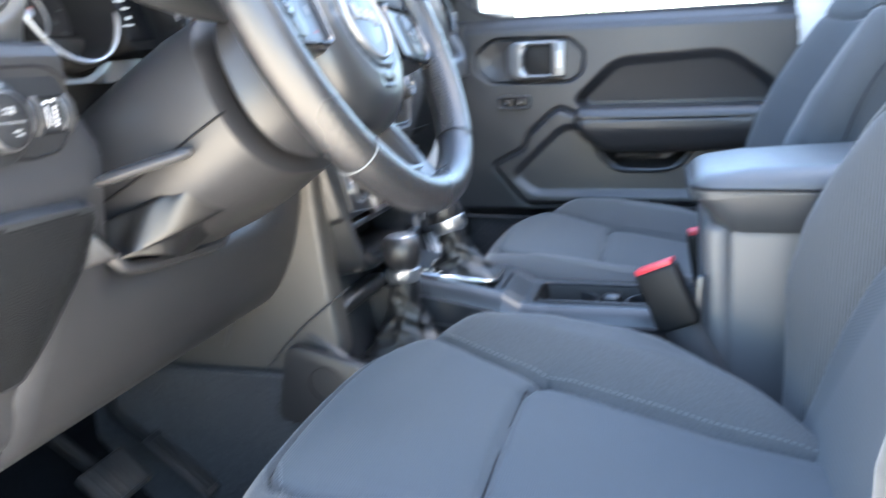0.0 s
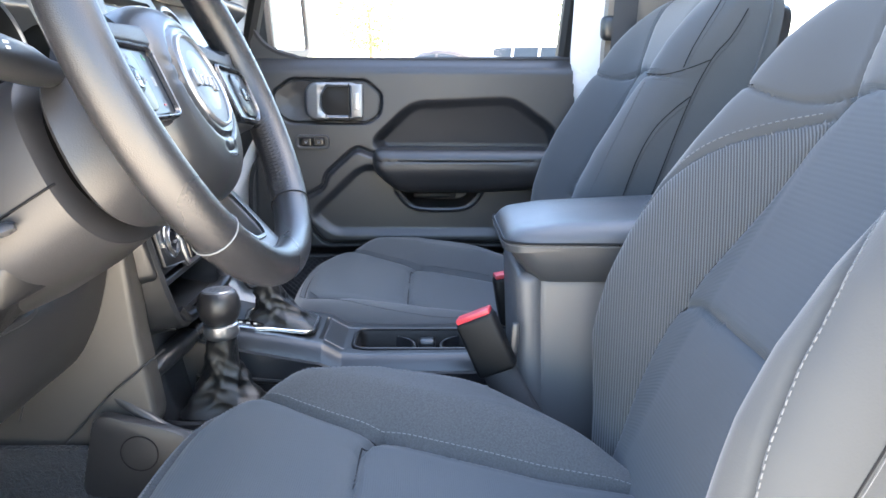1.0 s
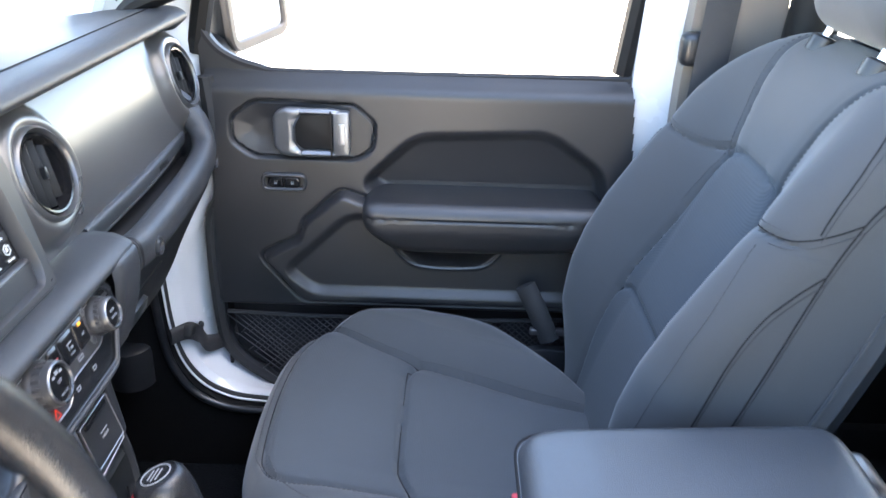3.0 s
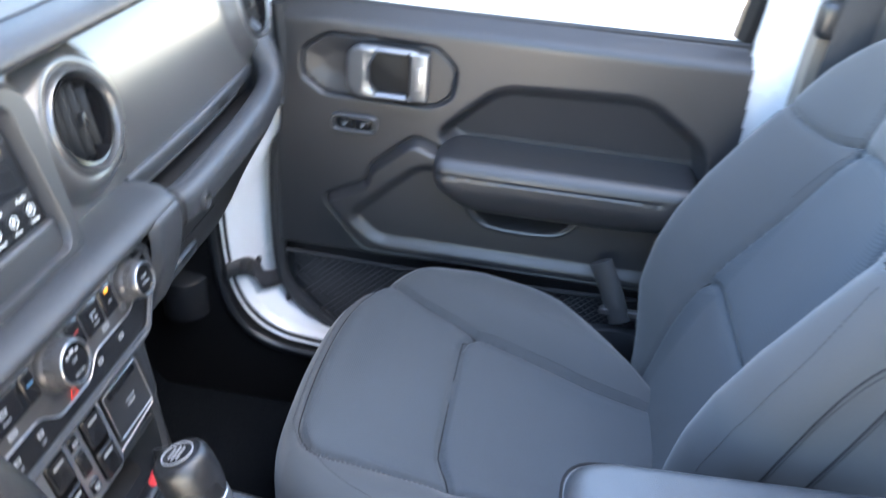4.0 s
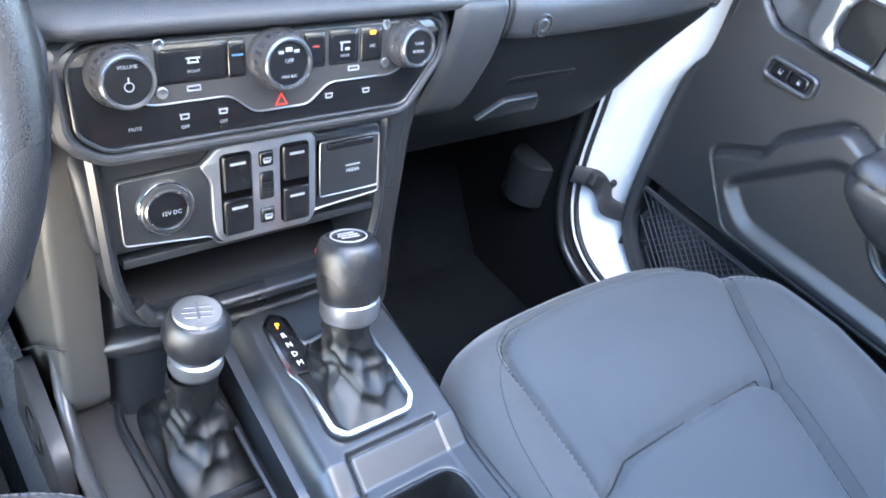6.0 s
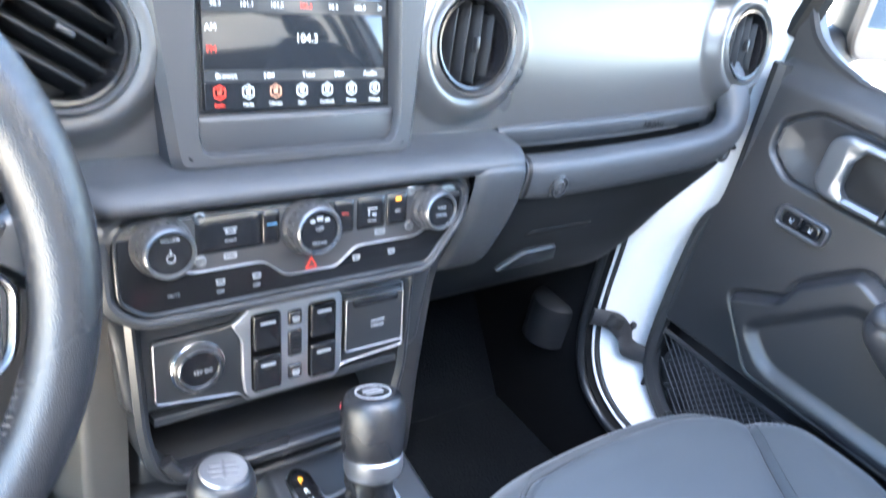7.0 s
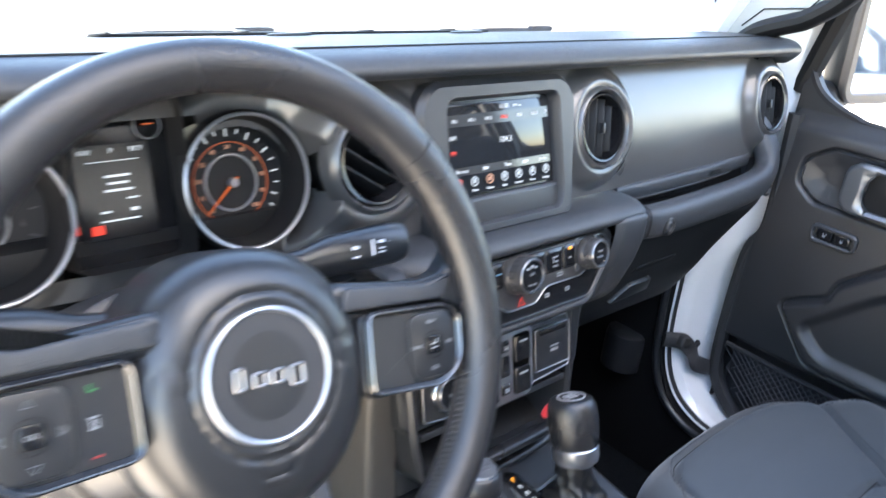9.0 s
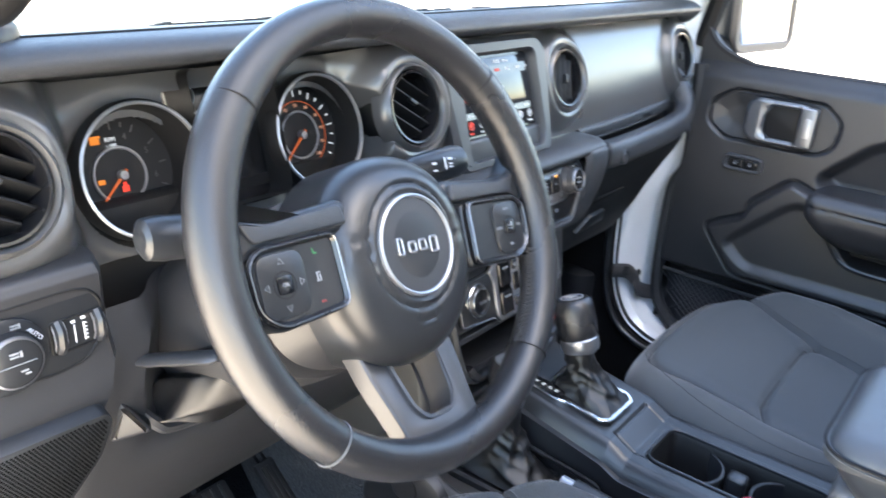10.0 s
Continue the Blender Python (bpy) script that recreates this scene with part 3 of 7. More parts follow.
def door_relief(y, z):
    h = np.zeros(y.shape)
    h -= 0.030 * step(z, 1.271, 1.311) ** 2
    h += 0.006 * step(1.30 - z, 0, 0.25)
    d = sdf(y, z, HANDLE)
    h += groove(d, 0.0024, 0.009) - 0.005 * step(d, 0, 0.006) - 0.007 * step(d, 0.0, 0.034) * step(y, 0.325, 0.370)
    h -= 0.034 * step(sdf(y, z, RECESS), -0.004, 0.020) * step(z, 1.0, 1.02) * (0.10 + 0.90 * np.clip((1.238 - z) / 0.105, 0, 1) ** 0.8)
    d = sdf(y, z, POCKET)
    h += 0.016 * step(d, -0.006, 0.006) + groove(d + 0.004, 0.0035, 0.006)
    d = sdf(y, z, INNER)
    h -= 0.010 * step(d, -0.010, 0.010)
    d = sdf(y, z, CUP)
    h -= 0.035 * step(d, 0.0, 0.016) - 0.004 * np.exp(-(d / 0.005) ** 2)
    h -= 0.045 * (1 - step(z, 0.885, 0.915))
    h -= 0.02 * (1 - step(z, 0.60, 0.66))
    return h


door = thing("door_passenger", (DX, 0.13, 0.62), "charcoal plastic inner door panel with chrome latch, closed", "car door", kind="structure")
ys = np.linspace(0.480, -0.30, 330)
zs = np.linspace(0.64, 1.311, 300)
gy, gz = np.meshgrid(ys, zs)
gx = DX - door_relief(gy, gz)
edge = np.minimum(0.478 - gy, gy + 0.30)
gx += 0.025 * (1 - np.clip(edge / 0.02, 0, 1)) ** 2
n = len(ys)
i = np.arange(len(zs) - 1)[:, None] * n + np.arange(n - 1)[None, :]
fc = np.stack([i, i + n, i + n + 1, i + 1], -1).reshape(-1, 4)
DOUT = round_poly([(0.465, 1.34), (0.452, 1.12), (0.474, 1.05), (0.474, 0.86), (0.462, 0.795, 0.01), (0.405, 0.748, 0.01), (0.335, 0.708, 0.01), (0.20, 0.682), (-0.23, 0.672), (-0.222, 1.05), (-0.200, 1.306, 0.012)], 0.03, 4)
fc = fc[inside(gy.ravel()[fc].mean(1), gz.ravel()[fc].mean(1), DOUT)]
part_np("inner_panel", np.stack([gx.ravel(), gy.ravel(), gz.ravel()], 1), fc.tolist(), M_DOOR, door)
part("edge_rubber", tube([(0.664, p.y, p.z) for p in curve_pts([(0, 0.458, 1.30), (0, 0.449, 1.12), (0, 0.470, 1.05), (0, 0.470, 0.87), (0, 0.452, 0.805), (0, 0.40, 0.758), (0, 0.33, 0.722), (0, 0.20, 0.695), (0, -0.25, 0.685)], 6)], 0.013, 8), M_RUBBER, door, "black rubber edge of the door")
part("door_shell", box((0.05, 0.745, 0.60), pose(0.738, 0.1025, 0.991), 0.01), M_DARK, door)
part("door_end", box((0.085, 0.006, 0.29), pose(0.700, 0.459, 0.925), 0.002), M_DARK, door)
SILL = [(0.470, 1.372), (0.440, 1.331), (0.385, 1.308), (0.30, 1.301), (-0.20, 1.305)]
part("window_seal", tube(curve_pts([(0.688, a, b + 0.004) for a, b in SILL], 6), 0.006, 6), M_RUBBER, door)
sill_pts = curve_pts([(0, a, b) for a, b in SILL], 6)
part("sail_panel", loops([[(0.684, p.y, p.z + 0.002), (0.720, p.y, p.z + 0.002), (0.720, p.y, 1.266), (0.684, p.y, 1.266)] for p in sill_pts], cap0=True, cap1=True), M_DOOR, door, "charcoal sill that sweeps up towards the mirror")
part("window_frame", tube(curve_pts([(0.700, 0.478, 1.33), (0.690, 0.445, 1.46), (0.675, 0.38, 1.70), (0.67, 0.34, 1.745), (0.67, -0.20, 1.755), (0.675, -0.222, 1.72), (0.70, -0.188, 1.315)], 8), 0.017, 8), M_DARK, door, "black window frame")
pane = part("window_pane", loops([[(0.703, 0.46, 1.286), (0.703, -0.20, 1.286)], [(0.675, 0.36, 1.75), (0.675, -0.21, 1.75)]], closed=False), M_GLASS, door)
pane.visible_shadow = False
# armrest pod
ARM = round_poly([(-0.212, 1.126, 0.018), (0.170, 1.126, 0.025), (0.172, 1.075, 0.03), (0.135, 1.042, 0.03), (0.02, 1.034, 0.05), (-0.165, 1.034, 0.04), (-0.214, 1.085, 0.03)][::-1], 0.02, 6)


def arm_top(x, y):
    return 0.072 - 0.020 * step(1.09 - y, 0, 0.06) + groove(np.abs(y - 1.103), 0.0016, 0.0030) + 0 * x


pill("armrest", ARM, arm_top, 0.022, 0.04, M_DOOR, door, door_face(DX, 0, 0), "padded charcoal armrest with a seam", rings=34)
part("grip_lip", tube(curve_pts([(DX - 0.012, 0.168, 1.036), (DX - 0.014, 0.128, 0.999), (DX - 0.014, 0.02, 0.999), (DX - 0.012, -0.018, 1.036)], 6), 0.0045, 8), M_PLASTIC, door)
part("grip_slot", box((0.02, 0.09, 0.012), pose(DX - 0.006, 0.085, 1.026), 0.004), M_DARK, door)
# latch
latch = part("latch", rim(rrect(0.100, 0.076, 0.026, 7, 0.002), 0.009, 0.0, 0.014, door_face(DX - 0.0055, 0.290, 1.222), 0.004), M_LATCH, door, "satin chrome door latch")
part("pull", prism(rrect(0.026, 0.070, 0.005, 3), 0.0, 0.014, door_face(DX - 0.0055, 0.247, 1.222), 0.003), M_LATCH, latch)
part("pull_inset", prism(rrect(0.010, 0.034, 0.002, 3), 0.0, 0.002, door_face(DX - 0.0195, 0.246, 1.222), 0.0008), M_SATIN, latch)
part("pull_groove", prism(rrect(0.003, 0.072, 0.001, 2), 0.0, 0.0145, door_face(DX - 0.0055, 0.2625, 1.222)), M_DARK, latch)
pill("front_cap", round_poly([(-0.036, -0.026, 0.014), (-0.020, -0.0385, 0.012), (0.010, -0.0385, 0.003), (0.010, -0.029, 0.002), (-0.002, -0.020, 0.010), (-0.002, 0.020, 0.010), (0.010, 0.029, 0.002), (0.010, 0.0385, 0.003), (-0.020, 0.0385, 0.012), (-0.036, 0.026, 0.014)], 0.010, 5), lambda x, y: 0.0155 + 0.22 * np.minimum(x + 0.010, 0), 0.006, 0.0, M_LATCH, latch, door_face(DX - 0.0055, 0.318, 1.222))
part("cavity", prism(rrect(0.085, 0.060, 0.015, 4), 0.0, 0.003, door_face(DX - 0.0075 + 0.004, 0.288, 1.222), 0.001), M_DARK, latch)
# lock switches
sw = part("lock_switch", rim(rrect(0.072, 0.030, 0.0125, 6), 0.006, -0.003, 0.007, door_face(DX - 0.0055, 0.342, 1.137), 0.002), M_SPOKE, door)
for dx in (-0.0135, 0.0135):
    m = door_face(DX - 0.0075 + 0.001, 0.342 - dx, 1.137)
    pill("button", round_poly([(-0.0128, -0.009, 0.008 if dx < 0 else 0.001), (0.0128, -0.009, 0.001 if dx < 0 else 0.008), (0.0128, 0.009, 0.001 if dx < 0 else 0.008), (-0.0128, 0.009, 0.008 if dx < 0 else 0.001)], 0.003, 4), 0.004, 0.002, 0.0, M_PIANO, sw, m, rings=5)
    bars([(0, -0.0012, 0.0042, 0.0030), (0.0015 if dx > 0 else 0.003, 0.002, 0.0008, 0.003), (-0.0015, 0.002, 0.0008, 0.003)], m @ pose(0, 0, 0.0045), M_MARK, sw)
# map net
net = part("map_net_frame", tube(curve_pts([(DX - 0.004, 0.455, 0.893), (DX - 0.004, 0.30, 0.889), (DX - 0.004, 0.05, 0.889), (DX - 0.004, -0.25, 0.90)], 8), 0.004, 6), M_RUBBER, door, "black elastic edge of the map net")
bm = bmesh.new()
for k in range(84):
    for sgn in (1, -1):
        a, b = 0.66 - k * 0.0125, 0.65 - k * 0.0125 - sgn * 0.24
        pts = [(DX + 0.001 - 0.004 * math.sin(3.1 * q / 6), a + (b - a) * q / 6 + 0.002 * math.sin(k + q), 0.885 - 0.22 * q / 6) for q in range(7)]
        pts = [p for p in pts if -0.27 < p[1] < 0.40 + 0.55 * (p[2] - 0.76) and p[2] > 0.70]
        if len(pts) > 1:
            t = tube(pts, 0.0011, 4, caps=False)
            me = bpy.data.meshes.new("t")
            t.to_mesh(me)
            t.free()
            bm.from_mesh(me)
            bpy.data.meshes.remove(me)
tagged(part("map_net", bm, mat("grey_net_cord", (0.045, 0.046, 0.05), 0.6), door, "black elastic net of the map pocket"), kind="stuff")

# check strap of the door
strap = thing("door_check_strap", (0.66, 0.48, 0.85), "black webbing door check strap with a hook", "door strap")
part("webbing", tube(curve_pts([(0.572, 0.530, 0.885), (0.600, 0.510, 0.882), (0.622, 0.500, 0.862), (0.628, 0.490, 0.842), (0.645, 0.482, 0.832), (0.672, 0.466, 0.826), (0.69, 0.455, 0.825)], 6), 0.015, 10, flat=0.30, up=(0, 1, 0)), M_BELT, strap)
part("clip", box((0.030, 0.016, 0.022), pose(0.602, 0.508, 0.882, 0, 20, 0), 0.005, 3), M_RUBBER, strap)
part("hook", tube(curve_pts([(0.620, 0.500, 0.850), (0.634, 0.500, 0.858), (0.641, 0.502, 0.868)], 5), 0.004, 8), M_RUBBER, strap)
part("knob", lathe([(0.0005, 0.0), (0.006, 0.001), (0.0065, 0.005), (0.004, 0.008), (0.0005, 0.009)], face(0.641, 0.505, 0.870, 0), 16, True, True), M_RUBBER, strap)

# outside mirror
mirror = thing("door_mirror", (0.80, 0.50, 1.33), "black door mirror outside the passenger window", "mirror")
MM = face(0.872, 0.425, 1.412, 4) @ pose(0, 0, 0, 0, -14, 0)
pill("housing", rrect(0.215, 0.200, 0.035, 6), 0.05, 0.035, 0.0, M_DARK, mirror, MM @ pose(0, 0, -0.004, 180), rings=12)
part("arm", tube([(0.71, 0.47, 1.30), (0.78, 0.47, 1.315), (0.86, 0.46, 1.34)], 0.03, 10), M_DARK, mirror)
part("mirror_glass", prism(rrect(0.180, 0.166, 0.024, 5), 0.0, 0.003, MM), mat("mirror_silver", (0.9, 0.9, 0.9), 0.02, metal=1.0, var=0.0), mirror)
# black rim; warm direct sun is put into its brown colour
part("glass_rim", rim(rrect(0.215, 0.200, 0.035, 6), 0.018, -0.006, 0.008, MM, 0.003), mat("sun_tinted_black_plastic", (0.085, 0.068, 0.055), 0.5, bump=0.2, scale=600, dist=0.0004), mirror, "black plastic mirror rim, tinted brown as if sunlit")

# ---- dashboard ----
dash = thing("dashboard", (0, 0.6, 1.0), "black and satin grey dashboard with round air vents", "dashboard", kind="structure")
TILT = 16.0


def dash_y(z):
    """How far forward the leaning middle panel stands at a height."""
    return 0.482 + (z - 1.32) * math.tan(radians(TILT))


# padded top
PAD = [(0.84, 1.352), (0.72, 1.380), (0.60, 1.400), (0.53, 1.409), (0.495, 1.412), (0.472, 1.410), (0.460, 1.403), (0.459, 1.396), (0.467, 1.390), (0.486, 1.386), (0.52, 1.380), (0.545, 1.366), (0.556, 1.350)]
prof = curve_pts([(0, a, b) for a, b in PAD], 4)
rings = []
for x in np.concatenate([np.linspace(-0.680, -0.65, 6), np.linspace(-0.63, 0.6, 40), np.linspace(0.62, 0.645, 6)]):
    e = max(0.0, (x - 0.60) / 0.048, (-x - 0.64) / 0.048)
    back = 0.03 * e ** 3
    low = 0.022 * e ** 3
    rings.append([(x, p.y + back, p.z - low) for p in prof])
part("top_pad", loops(rings, closed=False), M_PAD, dash, "soft grained black dash top")
part("pad_seam", tube([(-0.60, 0.4975, 1.4122), (0.60, 0.4975, 1.4122)], 0.0012, 5), M_DARK, dash)
pill("dash_speaker", even(round_poly([(-0.655, 0.485), (-0.560, 0.482), (-0.536, 0.505), (-0.545, 0.55), (-0.655, 0.575)], 0.02, 6), 90), lambda x, y: 1.428 + 0 * x, 0.016, -1.39, M_PLASTIC, dash, Matrix(), "low black speaker dome on the dash top", rings=16)
for k in range(7):
    part("dome_rib", tube([(-0.640, 0.503 + 0.009 * k, 1.4284), (-0.562, 0.500 + 0.0065 * k, 1.4284)], 0.0014, 5), M_DARK, dash)
bm = box((0.50, 0.030, 0.004), pose(-0.06, 0.70, 1.3850, -9.5), 0.0015)
part("defrost_slot", bm, M_DARK, dash, "black defroster slot on the dash top")
for x in (-0.30, -0.16, 0.0, 0.13):
    part("defrost_rib", box((0.004, 0.028, 0.005), pose(x, 0.70, 1.3865, -9.5), 0.001), M_PLASTIC, dash)
for x in (-0.13, 0.12):
    part("slot_cover", box((0.05, 0.012, 0.004), pose(x, 0.655, 1.3925, -9.5, 0, 8), 0.0015), M_PLASTIC, dash)

# leaning middle panel with openings for the vents and the gauges
VENTS = [(-0.592, 1.316), (-0.158, 1.316), (0.166, 1.316), (0.574, 1.316)]
TACH, SPEEDO = (-0.458, 1.297), (-0.262, 1.301)
MIDP = face(0, 0.482, 1.32, TILT)
C16 = math.cos(radians(TILT))


def mid_relief(x, y):
    h = 0.010 * (1 - (y / 0.075) ** 2)
    h -= 0.012 * step(x, 0.60, 0.645)
    for vx, vz in VENTS:
        d = np.hypot(x - vx, y - (vz - 1.32) / C16)
        h += 0.014 * (1 - step(d, 0.052, 0.075)) - 0.004 * (1 - step(d, 0.04, 0.055))
    for vx, vz in (TACH, SPEEDO):
        d = np.hypot(x - vx, y - (vz - 1.32) / C16)
        h -= 0.006 * (1 - step(d, 0.058, 0.085))
    h = h - 0.034 * step(x, -0.548, -0.512) * (1 - step(x, -0.236, -0.196))
    near = np.minimum(*[np.hypot(x - vx, y - (vz - 1.32) / C16) for vx, vz in (TACH, SPEEDO)])
    s = step(near, 0.0595, 0.068)
    return h * s - 0.036 * (1 - s)


def mid_keep(x, y):
    k = np.ones(x.shape, bool)
    for vx, vz in VENTS:
        k &= np.hypot(x - vx, y - (vz - 1.32) / C16) > 0.0465
    for vx, vz in (TACH, SPEEDO):
        k &= np.hypot(x - vx, y - (vz - 1.32) / C16) > 0.0545
    k &= ~((x > -0.424) & (x < -0.296) & (y > -0.064) & (y < 0.047))
    return k


v, f = relief(np.linspace(-0.675, 0.645, 900), np.linspace(-0.082, 0.064, 110), mid_relief, MIDP, mid_keep)
part_np("middle_panel", v, f, M_MID, dash, "satin grey dash panel with round openings")


def vent(x, z, lean):
    """A round air vent with slanted blades."""
    m = face(x, dash_y(z), z, TILT)
    ve = part("air_vent", lathe([(0.0395, 0.004), (0.0410, 0.021), (0.0432, 0.0245), (0.0458, 0.0225), (0.0495, 0.012), (0.0505, 0.004)], m, 56), M_MID, dash, "round air vent with a satin ring")
    part("inner_ring", lathe([(0.0400, 0.018), (0.0385, 0.022), (0.0365, 0.0215), (0.0355, 0.014), (0.0345, -0.010)], m, 48), M_PIANO, ve)
    part("duct", lathe([(0.0395, 0.012), (0.038, -0.030), (0.001, -0.032)], m, 40), M_DARK, ve)
    for k in (-0.021, -0.007, 0.007, 0.021):
        w = 2 * math.sqrt(max(0.0, 0.034 ** 2 - k * k))
        b = box((0.0026, w, 0.022), pose(k, 0, 0.002, 0, 24, 0), 0.0010)
        part("blade", put(b, m @ pose(0, 0, 0, 0, 0, lean)), M_DARK, ve)
    b = box((0.004, 0.012, 0.006), pose(0.007, 0, 0.014), 0.001)
    part("tab", put(b, m @ pose(0, 0, 0, 0, 0, lean)), M_PLASTIC, ve)


for (x, z), lean in zip(VENTS, (62, 58, -8, -8)):
    vent(x, z, lean)


def gauge(cx, cz, rpm, deep):
    """A round gauge in a chrome-edged cup."""
    m = face(cx, dash_y(cz) + 0.034, cz, TILT)
    g = part("gauge", lathe([(0.0500, -0.052), (0.0515, 0.006), (0.0535, 0.014), (0.0570, 0.016), (0.0590, 0.012), (0.0585, -0.002)], m, 64), M_DARK, dash, "round gauge with a black face and orange needle")
    part("chrome_ring", lathe([(0.0538, 0.0145), (0.0545, 0.0170), (0.0558, 0.0174), (0.0570, 0.0165), (0.0576, 0.0140)], m, 64), M_SATIN, g)
    d = m @ pose(0, -0.002, -deep)
    part("dial", lathe([(0.0530, 0), (0.0005, 0)], d, 48), M_DIAL, g)
    part("inner_ring", lathe([(0.0225, 0.0006), (0.0232, 0.002), (0.0245, 0.002), (0.0252, 0.0006)], d, 48), M_SATIN, g)
    if not rpm:
        part("orange_ring", lathe([(0.0340, 0.0004), (0.0340, 0.0010), (0.0346, 0.0010), (0.0346, 0.0004)], d, 48), M_NEEDLE, g)
    a0, a1 = radians(228), radians(-48)
    steps = 21
    for k in range(steps):
        a = a0 + (a1 - a0) * k / (steps - 1)
        if rpm and k > 12 and k % 2:
            continue
        ln = 0.0065 if k % 2 == 0 else 0.004
        r = 0.0455 - ln / 2
        bm = box((ln, 0.0012, 0.0006), d @ pose(r * math.cos(a), r * math.sin(a), 0.0008, 0, 0, math.degrees(a)))
        part("tick", bm, M_DIM if rpm else M_LIT, g)
    if rpm:
        for k, tx in enumerate(("0", "1", "2", "3", "4", "5", "6", "7")):
            a = a0 + (a1 - a0) * k / 7
            words(tx, 0.0075, d @ pose(0.0335 * math.cos(a), 0.0335 * math.sin(a), 0.0009), M_DIM, g)
        words("RPM", 0.0052, d @ pose(-0.002, 0.031, 0.0009), M_LIT, g)
        words("x 1000", 0.0035, d @ pose(-0.002, 0.026, 0.0009), M_LIT, g)
        bars([(-0.018, -0.003, 0.006, 0.004)], d @ pose(0, 0, 0.0009), M_LITORANGE, g)
        bars([(0.002, -0.012, 0.006, 0.005), (0.002, -0.008, 0.003, 0.004)], d @ pose(0, 0, 0.0009), M_LITRED, g)
        bars([(-0.016, 0.031, 0.008, 0.005), (-0.016, 0.0345, 0.011, 0.002)], d @ pose(0, 0, 0.0009), M_LITORANGE, g)
    else:
        for k in range(11):
            a = a0 + (a1 - a0) * k / 10
            words(str(k * 10), 0.0052, d @ pose(0.0300 * math.cos(a), 0.0300 * math.sin(a), 0.0009), M_LITPALE, g)
        words("MPH", 0.0032, d @ pose(-0.014, -0.030, 0.0009), M_LIT, g)
    a = radians(223)
    part("needle", tube([(-0.006 * math.cos(a), -0.006 * math.sin(a), 0.005), (0.036 * math.cos(a), 0.036 * math.sin(a), 0.004)], [0.0016, 0.0006], 6, d), M_NEEDLE, g)
    part("hub", lathe([(0.0045, 0.002), (0.0045, 0.006), (0.0035, 0.0075), (0.0004, 0.0075)], d, 20), M_SATIN, g)


gauge(*TACH, True, 0.030)
gauge(*SPEEDO, False, 0.019)
# display between the gauges
m = face(-0.36, dash_y(1.30) + 0.050, 1.303, TILT)
cl = part("cluster_display", box((0.094, 0.138, 0.008), m @ pose(0, 0.005, -0.006), 0.002), M_PIANO, dash, "black trip display between the gauges")
part("display_glass", box((0.058, 0.072, 0.001), m @ pose(0.0, -0.002, 0.0)), M_PIANO, cl)
part("cluster_surround", loops([[(x, y, -0.034 + 0.0) for x, y in rrect(0.094, 0.128, 0.01, 4, 0, 0.005)], [(x, y, 0.034) for x, y in rrect(0.091, 0.124, 0.01, 4, 0, 0.005)]], m), M_DARK, cl)
k = m @ pose(0, 0, 0.0012)
words("NW", 0.0055, k @ pose(-0.020, 0.029, 0), M_LIT, cl)
words("P", 0.0055, k @ pose(0.0, 0.029, 0), M_LIT, cl)
words("98°F", 0.0055, k @ pose(0.019, 0.029, 0), M_LIT, cl)
bars([(0, 0.0215, 0.040, 0.0006), (0.002, 0.010, 0.020, 0.0018), (0.002, 0.0045, 0.016, 0.0018), (0.002, -0.001, 0.022, 0.0018), (0.0, -0.024, 0.030, 0.0012), (0.012, -0.008, 0.009, 0.0014), (0.012, -0.017, 0.006, 0.0026), (-0.010, -0.017, 0.008, 0.0016)], k, M_LIT, cl)
bars([(-0.018, -0.030, 0.009, 0.007), (-0.034, -0.028, 0.004, 0.006)], k, M_LITRED, cl)
part("small_gauge", lathe([(0.0098, 0.0), (0.0102, 0.0012), (0.0108, 0.0012), (0.0112, 0.0)], m @ pose(0.031, 0.046, 0), 32), M_SATIN, cl)
bars([(0.031, 0.047, 0.008, 0.0012)], m @ pose(0, 0, 0.001), M_NEEDLE, cl)
part("small_gauge", lathe([(0.0098, 0.0), (0.0102, 0.0012), (0.0108, 0.0012), (0.0112, 0.0)], m @ pose(-0.031, 0.046, 0), 32), M_SATIN, cl)

# screen in its bezel
BZ = face(0.0025, 0.485, 1.3043, TILT)
BOUT = round_poly([(-0.098, -0.080), (0.100, -0.080), (0.114, 0.052), (0.094, 0.074), (-0.094, 0.074), (-0.114, 0.052)], 0.014, 5)
BIN = round_poly([(-0.077, -0.068), (0.080, -0.068), (0.087, -0.052), (0.085, 0.050), (0.078, 0.058), (-0.072, 0.058), (-0.079, 0.050), (-0.081, -0.052)], 0.006, 5)
bz = part("screen_bezel", loops([[(x, y, -0.02) for x, y in BOUT], [(x, y, 0.026) for x, y in BOUT], [(x, y, 0.032) for x, y in offset(BOUT, 0.006)], [(x, y, 0.032) for x, y in offset(BOUT, 0.011)]], BZ), M_BEZEL, dash, "textured black surround of the touchscreen")
# the flat of the bezel, with its opening
no, ni = 48, 48


